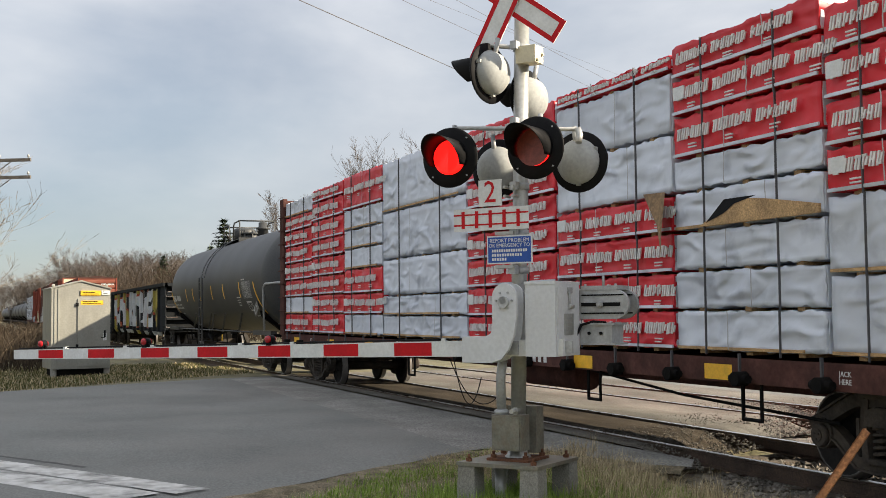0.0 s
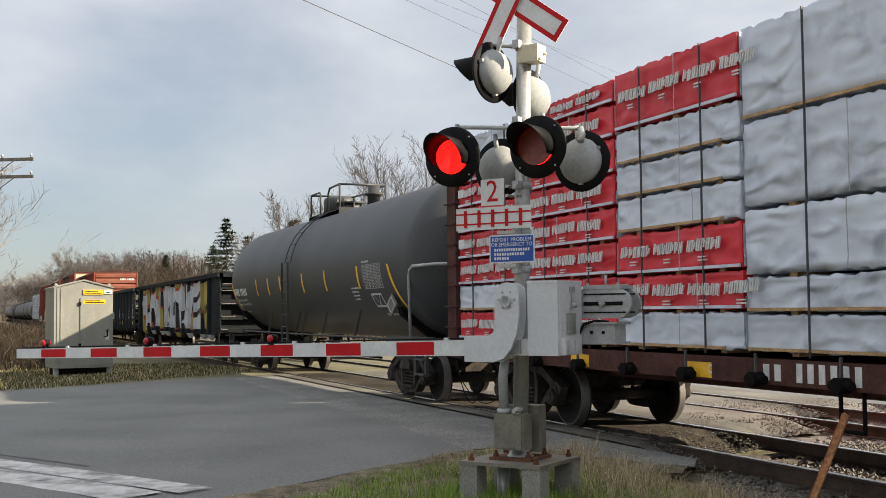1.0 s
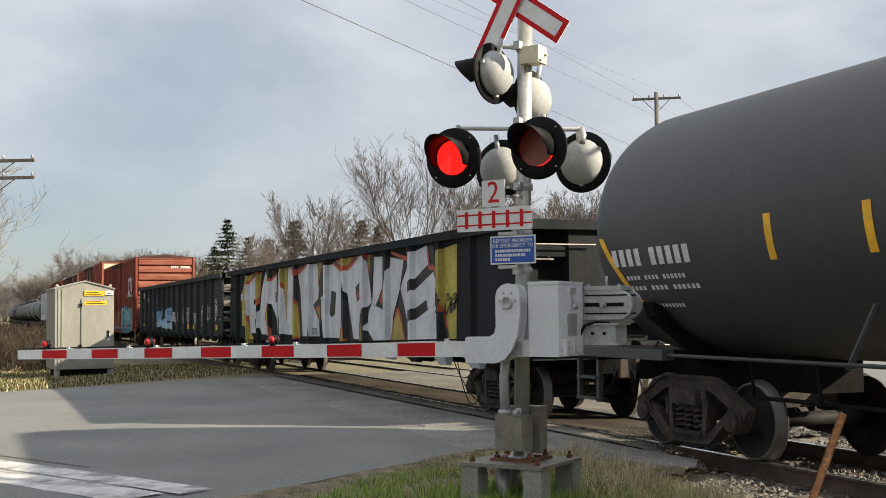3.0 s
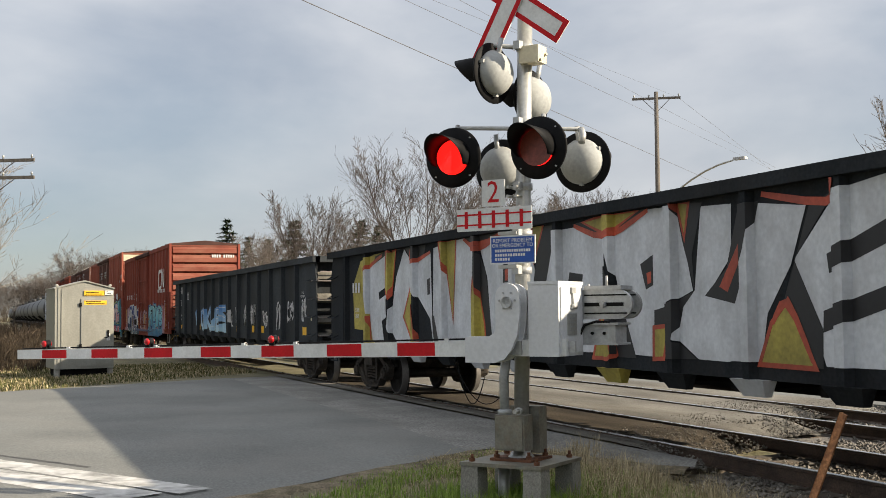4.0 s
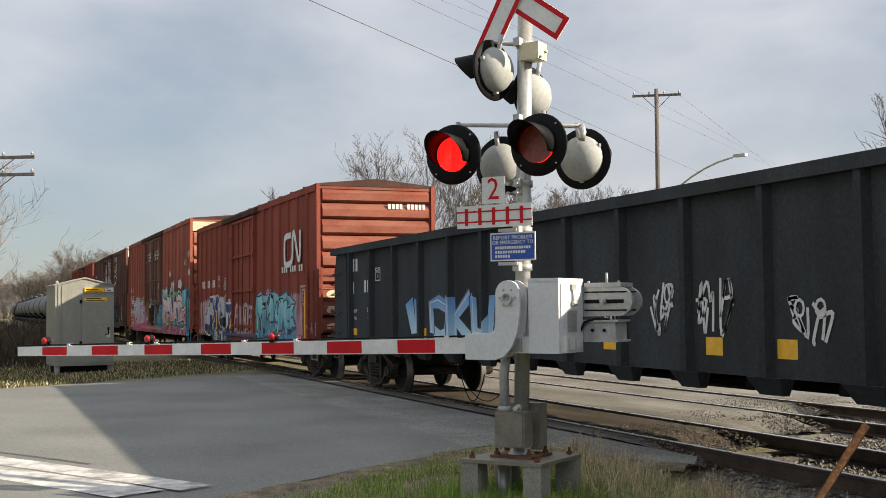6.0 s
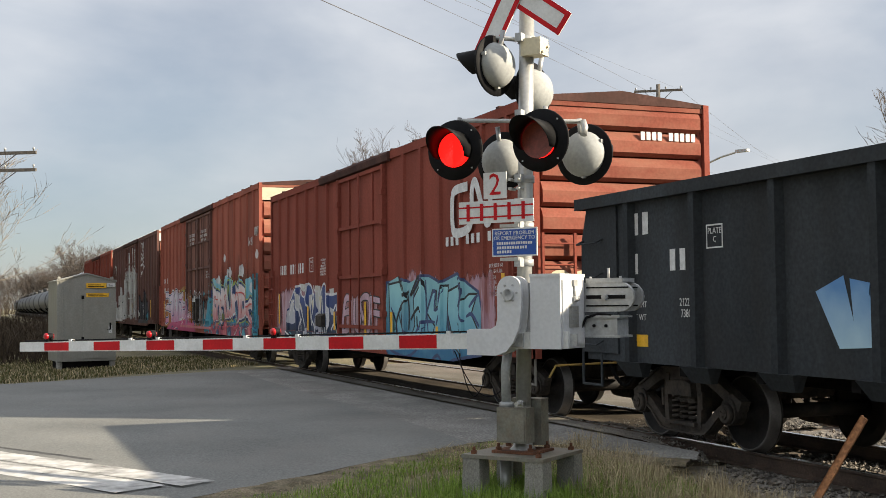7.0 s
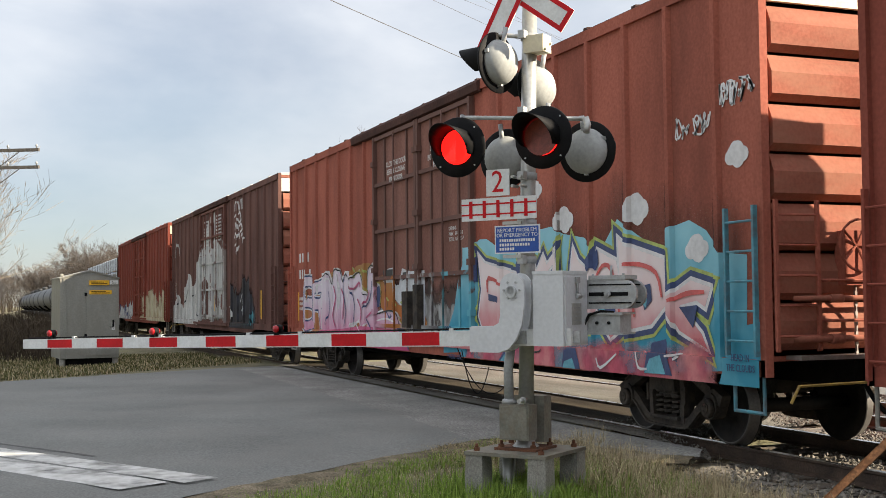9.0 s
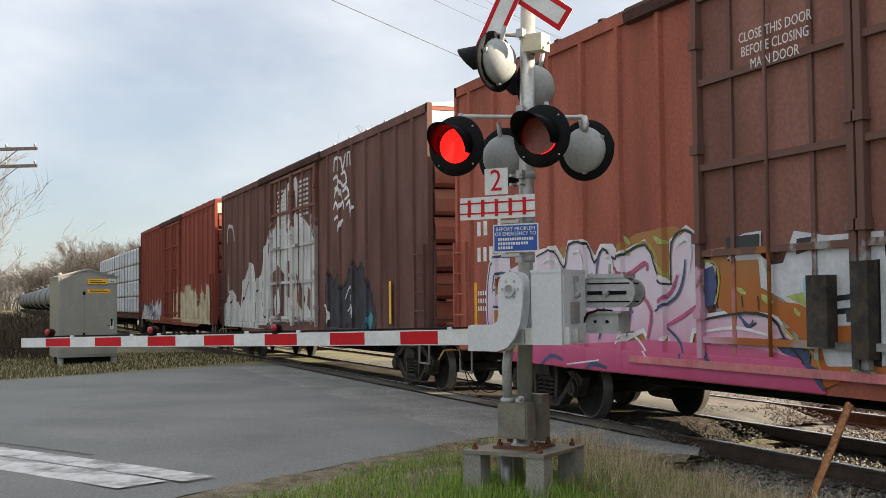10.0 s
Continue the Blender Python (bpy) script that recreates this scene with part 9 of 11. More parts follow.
g1_spray.fill(3, "sp_black", (40.49, 2.77), (40.78, 2.79), (40.92, 2.34), (41.46, 1.28), (41.45, 1.07), (41.03, 1.92), (40.78, 2.33))
g1_spray.fill(4, "sp_yellow", (27.38, 2.74), (27.64, 2.78), (27.41, 1.95), (27.31, 2.07))
g1_spray.rim(5, "sp_red", 0.05, (27.38, 2.74), (27.64, 2.78), (27.41, 1.95), (27.31, 2.07))
g1_spray.fill(4, "sp_yellow", (28.52, 2.14), (28.1, 1.55), (28.54, 1.12), (28.82, 1.1), (28.74, 1.43))
g1_spray.rim(5, "sp_red", 0.05, (28.52, 2.14), (28.1, 1.55), (28.54, 1.12), (28.82, 1.1), (28.74, 1.43))
g1_spray.fill(4, "sp_yellow", (30.1, 2.78), (30.6, 2.8), (30.47, 1.51))
g1_spray.rim(5, "sp_red", 0.05, (30.1, 2.78), (30.6, 2.8), (30.47, 1.51))
g1_spray.fill(4, "sp_yellow", (31.51, 2.09), (31.73, 1.44), (31.79, 1.08), (31.31, 1.06))
g1_spray.rim(5, "sp_red", 0.05, (31.51, 2.09), (31.73, 1.44), (31.79, 1.08), (31.31, 1.06))
g1_spray.fill(4, "sp_red", (32.52, 2.24), (32.63, 2.25), (32.61, 2.08), (32.53, 2.08))
g1_spray.fill(4, "sp_yellow", (32.59, 1.29), (32.72, 1.09), (32.58, 1.09))
g1_spray.rim(5, "sp_red", 0.05, (32.59, 1.29), (32.72, 1.09), (32.58, 1.09))
g1_spray.fill(4, "sp_yellow", (33.35, 1.73), (33.59, 1.78), (33.58, 1.5))
g1_spray.rim(5, "sp_red", 0.05, (33.35, 1.73), (33.59, 1.78), (33.58, 1.5))
g1_spray.fill(4, "sp_yellow", (33.47, 2.81), (33.76, 2.79), (33.51, 2.35))
g1_spray.rim(5, "sp_red", 0.05, (33.47, 2.81), (33.76, 2.79), (33.51, 2.35))
g1_spray.fill(4, "sp_yellow", (34.97, 2.75), (35.54, 2.58), (36.21, 2.78), (35.58, 2.79))
g1_spray.rim(5, "sp_red", 0.05, (34.97, 2.75), (35.54, 2.58), (36.21, 2.78), (35.58, 2.79))
g1_spray.fill(4, "sp_yellow", (35.47, 1.77), (35.72, 1.1), (35.66, 1.06), (35.19, 1.06))
g1_spray.rim(5, "sp_red", 0.05, (35.47, 1.77), (35.72, 1.1), (35.66, 1.06), (35.19, 1.06))
g1_spray.fill(4, "sp_red", (36.45, 2.05), (36.55, 2.07), (36.55, 1.94), (36.47, 1.92))
g1_spray.fill(4, "sp_yellow", (36.61, 1.4), (36.87, 1.42), (36.77, 1.1), (36.6, 1.09))
g1_spray.rim(5, "sp_red", 0.05, (36.61, 1.4), (36.87, 1.42), (36.77, 1.1), (36.6, 1.09))
g1_spray.fill(4, "sp_yellow", (37.13, 2.79), (37.31, 2.78), (37.24, 2.45))
g1_spray.rim(5, "sp_red", 0.05, (37.13, 2.79), (37.31, 2.78), (37.24, 2.45))
g1_spray.fill(4, "sp_red", (38.24, 2.32), (38.33, 2.26), (38.02, 1.8), (37.88, 1.86))
g1_spray.fill(4, "sp_yellow", (38.57, 1.1), (38.75, 1.47), (38.98, 1.67), (39.33, 1.09))
g1_spray.rim(5, "sp_red", 0.05, (38.57, 1.1), (38.75, 1.47), (38.98, 1.67), (39.33, 1.09))
g1_spray.line(6, "sp_red", 0.07, (28.48, 2.81), (28.52, 2.52), (29.46, 2.66))
g1_spray.line(6, "sp_red", 0.07, (30.95, 2.79), (31.55, 2.6), (32.36, 2.78))
g1_spray.line(6, "sp_red", 0.07, (31.41, 2.68), (31.96, 2.7), (32.53, 2.82))
g1_spray.line(6, "sp_red", 0.07, (34.69, 2.73), (35.54, 2.54), (36.5, 2.78))
g1_spray.line(6, "sp_red", 0.07, (38.62, 2.76), (39.57, 2.6), (39.74, 2.8))
g1_spray.line(6, "sp_red", 0.07, (40.53, 2.76), (40.61, 2.4), (40.89, 2.32), (41.41, 1.36))
g1_spray.line(6, "sp_red", 0.07, (38.75, 1.48), (38.98, 1.68), (39.33, 1.13))
g1_spray.line(6, "sp_red", 0.07, (25.71, 2.42), (26.22, 2.58), (26.86, 2.73))
g1_spray.line(6, "sp_red", 0.07, (26.07, 1.57), (26.16, 1.1))
g1_spray.dry("silver graffiti letters with black, red and mustard wedges")
Y = g1_y + 0.001
side_bars(g1, 24.25, 24.62, 2.45, 0.22, 3, Y, g1_c)
side_bars(g1, 24.25, 24.66, 2.02, 0.2, 3, Y, g1_c)
side_bars(g1, 24.98, 25.55, 2.04, 0.2, 3, Y + 0.02, g1_c)
side_text(g1, "212400\n73600", 25.27, 1.62, 0.125, Y + 0.02, g1_c, sx=0.8)
side_text(g1, "LD LMT", 24.45, 1.64, 0.10, Y, g1_c)
side_text(g1, "LT WT", 24.45, 1.50, 0.10, Y, g1_c)
text("lettering", "2020", 0.22, M["sp_black"], g1, pose(33.25 - g1_c, -Y - 0.045, 1.22, 90))
scribble(g1, 41.0 - g1_c, 41.9 - g1_c, 1.6, 1.95, g1_y + 0.004, g1_posts, 0, M["sp_black"], 44, 3, 0.03)
patch(g1, "yellow_stripe", 24.25, 24.65, 1.12, 1.30, Y, g1_c, M["yellow"])

# gondola with tags
Y = g2_y + 0.001
M["blue_fade"] = graded("blue_fade", (0.05, 0.10, 0.26), (0.42, 0.54, 0.66), 1.15, 1.8)
M["ice_fade"] = graded("ice_blue_spray", (0.42, 0.60, 0.70), (0.12, 0.27, 0.52), 1.2, 1.8)
g2_spray = Spray(g2, g2_c, g2_y, g2_posts, (5.4 - g2_c, 7.0 - g2_c, 1.0, 2.2))
g2_spray.fill(0, "ice_fade", (5.75, 1.71), (6.13, 1.85), (6.25, 1.44), (6.21, 1.82), (6.57, 1.76), (6.48, 1.21), (6.06, 1.19))
g2_spray.dry("ice-blue graffiti letter with white drips")
piece(g2, 7.0, 11.55, 1.12, 1.88, g2_c, g2_y, g2_posts, 5, ((M["sp_black"], 0.07), (M["ice_fade"], 0.0)), 83, 0.24, (6.9 - g2_c, 11.8 - g2_c, 1.05, 2.05), (6, 7, 2, 5, 3), 0.3, M["sp_white"], "ice-blue graffiti letters", 0.8, 0.005, 0.0025)
for k, (a, b, z0, z1, n) in enumerate(((12.05, 12.6, 1.25, 1.75, 2), (12.95, 13.5, 1.25, 1.85, 2), (14.1, 14.6, 1.25, 1.9, 2), (15.05, 15.7, 1.3, 1.95, 2), (16.6, 17.2, 1.2, 1.7, 2), (19.35, 20.2, 1.4, 1.95, 3), (20.75, 21.4, 1.42, 1.98, 3), (18.2, 18.9, 1.2, 1.9, 2))):
    scribble(g2, a - g2_c, b - g2_c, z0, z1, g2_y, g2_posts, 0, M["sp_white"], 90 + k, n, 0.04)
for u in (20.83, 13.0, 11.7, 15.2, 16.4, 6.5):
    patch(g2, "yellow_stripe", u, u + (0.5 if u > 20 else 0.3), 1.11, 1.30, Y, g2_c, M["yellow"])
side_text(g2, "B. 66\nCU FT 3675", 20.85, 2.08, 0.085, Y, g2_c)
side_bars(g2, 2.28, 2.95, 2.42, 0.26, 3, Y + 0.002, g2_c)
side_bars(g2, 2.35, 2.85, 1.96, 0.24, 3, Y + 0.002, g2_c, skip=(2,))
side_bars(g2, 3.3, 3.9, 1.98, 0.24, 3, Y + 0.002, g2_c)
side_text(g2, "LD LMT", 2.62, 1.60, 0.10, Y, g2_c)
side_text(g2, "LT WT", 2.62, 1.45, 0.10, Y, g2_c)
side_text(g2, "212200\n73800", 3.62, 1.56, 0.125, Y, g2_c, sx=0.8)
side_text(g2, "PLATE\nC", 4.16, 2.33, 0.09, Y, g2_c)
bm = B()
stroke(bm, [(4.02 - g2_c, 2.2), (4.30 - g2_c, 2.2), (4.30 - g2_c, 2.44), (4.02 - g2_c, 2.44)], 0.016, -Y - 0.003, -Y, closed=True)
part("plate_frame", bm, M["white_letter"], g2)
patch(g2, "yellow_stripe", 2.4, 2.8, 1.11, 1.25, Y, g2_c, M["yellow"])
bm = B()
lathe(bm, [(0.0001, 0.0), (0.055, 0.0), (0.055, 0.004)], 16, "y", Matrix.Translation((21.75 - g2_c, -Y - 0.035, 1.5)))
part("round_badge", bm, M["cream"], g2)


# tank car: marks that follow the shell, ladder, rails, pipework
def shell_patch(name, u0, u1, z0, z1, mat, lean=0.0, parts=None, lift=0.0):
    R, zc = 1.52 + 0.004 + lift, 2.60
    bm = B()
    n = max(2, int((z1 - z0) / 0.05))
    cells = parts or [(u0, u1)]
    for a, b in cells:
        prev = None
        for k in range(n + 1):
            z = z0 + (z1 - z0) * k / n
            y = -math.sqrt(max(0, R * R - (z - zc) ** 2))
            o = lean * (z1 - z)
            cur = [bm.verts.new((x + o - tk_c, y, z)) for x in (a, b)]
            if prev:
                bm.faces.new((prev[0], prev[1], cur[1], cur[0]))
            prev = cur
    return part(name, bm, mat, tk)


for u in (50.07, 51.44, 52.76, 54.97, 56.90, 59.30):
    shell_patch("yellow_stripe", u - 0.055, u + 0.055, 2.10, 2.55, M["yellow"])
shell_patch("yellow_stripe", 61.14, 61.26, 1.64, 2.52, M["yellow"], 0.42)
shell_patch("yellow_stripe", 46.78, 46.89, 1.62, 2.50, M["yellow"], 0.62)


def shell_bars(u0, u1, z, h, n, skip=()):
    cw = (u1 - u0) / n
    shell_patch("stencil_mark", u0, u1, z, z + h, M["white_letter"], 0, [(u0 + i * cw, u0 + i * cw + cw * 0.66) for i in range(n) if i not in skip])


shell_bars(47.05, 47.72, 2.14, 0.20, 4)
shell_bars(47.88, 48.72, 2.14, 0.20, 5)
for k in range(2):
    shell_bars(47.25, 48.5 + 0.2 * k, 1.98 - 0.12 * k, 0.05, 16, (4, 9))
shell_bars(47.5, 48.2, 1.66, 0.04, 10)
shell_patch("data_table", 59.64, 60.78, 2.08, 2.56, M["stencil_grey"])
for k in range(8):
    shell_patch("table_rule", 59.67, 60.75, 2.10 + 0.058 * k, 2.142 + 0.058 * k, M["tank"], lift=0.002, parts=[(59.67 + a, 59.67 + b) for a, b in ((0.0, 0.30), (0.33, 0.52), (0.55, 0.76), (0.79, 1.08))])
for k in range(8):
    shell_patch("stencil_mark", 0, 0, 2.112 + 0.058 * k, 2.130 + 0.058 * k, M["white_letter"], lift=0.004, parts=[(59.69 + 0.045 * i, 59.715 + 0.045 * i) for i in range(23) if (i * 7 + k * 5) % 4])
shell_bars(59.64, 60.1, 2.60, 0.035, 9)
for k in range(4):
    shell_bars(58.70, 59.22 - 0.06 * k, 2.10 - 0.075 * k, 0.03, 11)
shell_patch("panel_frame", 0, 0, 1.72, 1.99, M["white_letter"], 0, [(59.85, 59.885), (60.43, 60.465)])
shell_patch("panel_frame", 0, 0, 1.955, 1.99, M["white_letter"], 0, [(59.85, 60.465)])
shell_patch("panel_frame", 0, 0, 1.72, 1.755, M["white_letter"], 0, [(59.85, 60.465)])
shell_patch("panel_cross", 0, 0, 1.755, 1.955, M["white_letter"], 1.2, [(59.95, 59.98)])
shell_patch("panel_cross", 0, 0, 1.755, 1.955, M["white_letter"], -1.2, [(60.33, 60.36)])
shell_bars(60.1, 60.75, 1.56, 0.035, 12)
# diamond placard holder
bm = B()
prism(bm, [(61.13 - tk_c, 1.98), (61.42 - tk_c, 1.76), (61.13 - tk_c, 1.54), (60.84 - tk_c, 1.76)], -1.415, -1.385, Matrix.Translation((0, 0.0, 0)))
pl = part("placard_holder", bm, M["pale_end"], tk, "grey diamond placard holder")
bm = B()
stroke(bm, [(61.13 - tk_c, 1.91), (61.33 - tk_c, 1.76), (61.13 - tk_c, 1.61), (60.93 - tk_c, 1.76)], 0.02, -1.422, -1.416, closed=True)
part("placard_frame", bm, M["cast_grey"], pl)
# end sill, step and brace at the front corner
for e, u in ((1, 62.0), (-1, 47.0)):
    bm = B()
    box(bm, u - 1.07 - tk_c, u + 1.07 - tk_c, -1.46, -1.30, 1.06, 1.18)
    bev(bm, 0.012)
    part("side_sill", bm, M["tank"], tk)
    for x in (0.45, 0.95):
        bm = B()
        box(bm, u + e * x - 0.03 - tk_c, u + e * x + 0.03 - tk_c, -1.44, -1.38, 0.50, 1.06)
        part("step_hanger", bm, M["tank"], tk)
    for z in (0.52, 0.78):
        bm = B()
        xa, xb = sorted((u + e * 0.45, u + e * 0.95))
        box(bm, xa - tk_c, xb - tk_c, -1.47, -1.33, z, z + 0.03)
        part("step", bm, M["tank"], tk)
ladder(tk, 53.62 - tk_c, 54.17 - tk_c, 0.58, 2.85, -1.66, 8, M["tank"])
bm = B()
for x in (53.62, 54.17):
    prev = None
    for k in range(9):
        a = 0.15 + 1.2 * k / 8
        p = (x - tk_c, -1.60 * math.cos(a), 2.6 + 1.60 * math.sin(a))
        if prev:
            cyl(bm, prev, p, 0.014, n=6)
        prev = p
    part("ladder_stile", bm, M["tank"], tk)
    bm = B()
for k in range(6):
    a = 0.25 + 1.05 * k / 5
    bm = B()
    cyl(bm, (53.62 - tk_c, -1.60 * math.cos(a), 2.6 + 1.60 * math.sin(a)), (54.17 - tk_c, -1.60 * math.cos(a), 2.6 + 1.60 * math.sin(a)), 0.014, n=6)
    part("ladder_rung", bm, M["tank"], tk)
bm = B()
for z, y in ((1.12, -1.40),):
    cyl(bm, (47.0 - tk_c, y, z), (62.0 - tk_c, y, z), 0.02, n=8)
part("side_rail", bm, M["tank"], tk)
bm = B()
cyl(bm, (49.6 - tk_c, -1.30, 0.74), (60.2 - tk_c, -1.30, 0.74), 0.022, n=8)
part("brake_pipe", bm, M["under"], tk)
for u in (49.6, 50.6, 52.3, 54.67, 55.3, 56.93, 58.3, 59.4):
    bm = B()
    tube(bm, [(u - tk_c, -1.40, 1.12), (u - tk_c, -1.36, 0.74)], 0.018, 6)
    part("pipe_hanger", bm, M["under"], tk)
for u in (53.9, 54.45, 56.25, 51.0, 58.7):
    bm = B()
    tube(bm, [(u - tk_c, -1.38, 1.08), (u + 0.36 - tk_c, -1.36, 1.66)], 0.03, 6)
    part("shell_brace", bm, M["tank"], tk)
bm = B()
cyl(bm, (55.75 - tk_c, -0.9, 1.10), (55.75 - tk_c, -0.9, 0.86), 0.11, 0.08, n=12)
box(bm, 55.6 - tk_c, 55.9 - tk_c, -1.0, -0.8, 1.0, 1.12)
part("outlet_valve", bm, M["under"], tk)
patch(tk, "yellow_card", 56.05, 56.27, 0.80, 1.0, 1.37, tk_c, M["yellow"])
bm = B()
tube(bm, [(51.3 - tk_c, -0.9, 0.95), (52.0 - tk_c, -0.9, 0.72), (52.6 - tk_c, -0.9, 0.95)], 0.05, 8)
part("drain_pipe", bm, M["under"], tk)
# top fittings
zt = 4.12
for q in (-1, 1):
    y = q * 0.58
    for pts, r in (([(54.02, zt), (54.03, 4.56), (54.16, 4.68), (55.00, 4.70), (55.02, zt - 0.16)], 0.026), ([(52.42, zt - 0.1), (52.44, 4.66), (53.24, 4.66), (53.32, 4.60), (53.34, zt - 0.06)], 0.024)):
        bm = B()
        tube(bm, [(x - tk_c, y, z) for x, z in pts], r, 8)
        part("top_railing", bm, M["tank"], tk)
for x, z in ((55.00, 4.70), (52.44, 4.66)):
    bm = B()
    cyl(bm, (x - tk_c, -0.58, z), (x - tk_c, 0.58, z), 0.026, n=8)
    part("cross_rail", bm, M["tank"], tk)
bm = B()
box(bm, 52.35 - tk_c, 55.06 - tk_c, -0.62, -0.56, zt - 0.14, zt - 0.02)
box(bm, 55.0 - tk_c, 55.08 - tk_c, -0.62, 0.62, zt - 0.16, zt + 0.02)
part("walkway_edge", bm, M["tank"], tk)
bm = B()
lathe(bm, [(0.15, 4.08), (0.15, 4.36), (0.23, 4.36), (0.23, 4.41), (0.14, 4.41), (0.14, 4.58), (0.05, 4.60)], 18, m=Matrix.Translation((55.85 - tk_c, 0, 0)))
part("vent_nozzle", bm, M["tank"], tk)
bm = B()
lathe(bm, [(0.10, 4.1), (0.10, 4.34), (0.15, 4.34), (0.15, 4.38), (0.07, 4.40)], 12, m=Matrix.Translation((52.45 - tk_c, -0.1, 0)))
part("relief_valve", bm, M["tank"], tk)
# end handrails
bm = B()
for s in (-1, 1):
    tube(bm, [(62.21 - tk_c, s * 1.43, 1.08), (62.22 - tk_c, s * 1.46, 2.24), (62.27 - tk_c, s * 1.46, 2.36), (62.40 - tk_c, s * 1.45, 2.43), (63.10 - tk_c, s * 1.3, 2.44), (63.25 - tk_c, s * 0.9, 2.44)], 0.03, 8)
cyl(bm, (63.25 - tk_c, -0.9, 2.42), (63.25 - tk_c, 0.9, 2.42), 0.022, n=8)
part("end_handrail", bm, M["cast_grey"], tk)
bm = B()
for i in range(4):
    box(bm, 62.98 - tk_c + 0.02 * i, 63.0 - tk_c + 0.02 * i, -0.95 + 0.16 * i, -0.84 + 0.16 * i, 2.7, 2.86)
part("stencil_mark", bm, M["white_letter"], tk)

# centre-beam flatcar: sill marks, winches, steps
for u in (65.35, 68.25, 74.2, 76.6, 82.5, 70.9, 79.6):
    patch(cb, "yellow_stripe", u, u + 0.48, 0.90, 1.06, 1.421, cb_c, M["yellow"])
side_bars(cb, 72.25, 72.6, 0.92, 0.16, 2, 1.421, cb_c)
side_bars(cb, 72.75, 73.7, 0.92, 0.18, 6, 1.421, cb_c)
side_bars(cb, 77.9, 78.9, 0.93, 0.14, 6, 1.421, cb_c)
side_text(cb, "LD LMT\nLT WT", 75.55, 1.0, 0.09, 1.424, cb_c)
side_text(cb, "JACK\nHERE", 66.9, 1.0, 0.07, 1.424, cb_c)
side_text(cb, "JACK\nHERE", 84.65, 1.0, 0.07, 1.424, cb_c)
side_text(cb, "C", 71.35, 0.99, 0.13, 1.424, cb_c)
u = 64.9
while u < 86:
    bm = B()
    cyl(bm, (u - cb_c, -1.42, 0.93), (u - cb_c, -1.56, 0.93), 0.075, n=12)
    cyl(bm, (u - cb_c - 0.14, -1.49, 0.93), (u - cb_c + 0.14, -1.49, 0.93), 0.045, n=8)
    part("strap_winch", bm, M["under"], cb)
    bm = B()
    box(bm, u - cb_c - 0.012, u - cb_c + 0.012, -1.50, -1.475, 0.95, 1.18)
    part("winch_strap", bm, M["strap"], cb)
    u += 1.22
for u in (73.3, 79.9, 83.1):
    bm = B()
    tube(bm, [(u - cb_c, -1.38, 0.88), (u - cb_c, -1.38, 0.52), (u + 0.30 - cb_c, -1.38, 0.52), (u + 0.30 - cb_c, -1.38, 0.88)], 0.02, 6)
    part("step", bm, M["under"], cb)
bm = B()
cyl(bm, (76.6 - cb_c, -0.55, 0.72), (78.4 - cb_c, -0.55, 0.72), 0.22, n=14)
part("brake_reservoir", bm, M["sill_brown"], cb)
bm = B()
tube(bm, [(79.5 - cb_c, -1.1, 0.85), (81.6 - cb_c, -1.1, 0.66), (84.2 - cb_c, -1.1, 0.55)], 0.018, 6)
part("brake_rod", bm, M["under"], cb)

# the rest of the train, far down the line
def far_lumber_car():
    u0, u1 = -100.5, -78.5
    c, h = (u0 + u1) / 2, (u1 - u0) / 2
    car = car_root("centerbeam_car", "distant flatcar stacked with white wrapped lumber", u0, u1, "flatcar")
    bm = B()
    box(bm, -h, h, -1.4, 1.4, 0.88, 1.12)
    part("deck", bm, M["sill_brown"], car)
    for e in (-1, 1):
        truck(car, e * (h - 2.1), False)
        bm = B()
        box(bm, e * (h - 0.15) - 0.15, e * (h - 0.15) + 0.15, -1.4, 1.4, 1.1, 4.5)
        part("bulkhead", bm, M["sill_brown"], car)
    for i in range(8):
        for j in range(4):
            a, b = u0 + 0.35 + (u1 - u0 - 0.7) * i / 8, u0 + 0.35 + (u1 - u0 - 0.7) * (i + 1) / 8
            lumber_pack(a, b, 1.14 + 0.82 * j, 1.14 + 0.82 * (j + 1), False, 300 + i * 4 + j, -1)


far_lumber_car()
ft, ft_c = tank_car("tank_car", "distant matt black tank car near the tail of the train", -118.4, -101.9, False)
for k in range(1, 11):
    u0 = -118.4 - 17.9 * k
    t = copy_thing(ft, pose(0, 0, 0))
    MOVERS.append((t, u0 + 8.25))

# ---- crossing signal: x along the gate arm, y along the road ----
MX, MY = -9.21, 4.36
RZ = math.degrees(math.atan2(ARM.y, ARM.x))
SIG = thing("crossing_signal", "white railway crossing signal with red lamps and lowered gate arm", "crossing signal", pose(MX, MY, 0, 0, 0, RZ))

bm = B()
cyl(bm, (0.0, 0.0, 0.36), (0.085, 0.040, 4.62), 0.066, n=28)
lathe(bm, [(0.115, 0.352), (0.115, 0.372), (0.085, 0.40), (0.075, 0.46)], 24)
mast = part("mast", bm, M["mast"], SIG)
for z in (3.94, 3.27, 2.71, 2.50, 2.30, 1.98):
    bm = B()
    k = z / 4.6
    cyl(bm, (0.085 * k, 0.04 * k, z - 0.03), (0.085 * k, 0.04 * k, z + 0.03), 0.076, n=24)
    box(bm, 0.085 * k - 0.03, 0.085 * k + 0.03, -0.13, -0.06, z - 0.035, z + 0.035)
    part("clamp", bm, M["cast_grey"], mast)

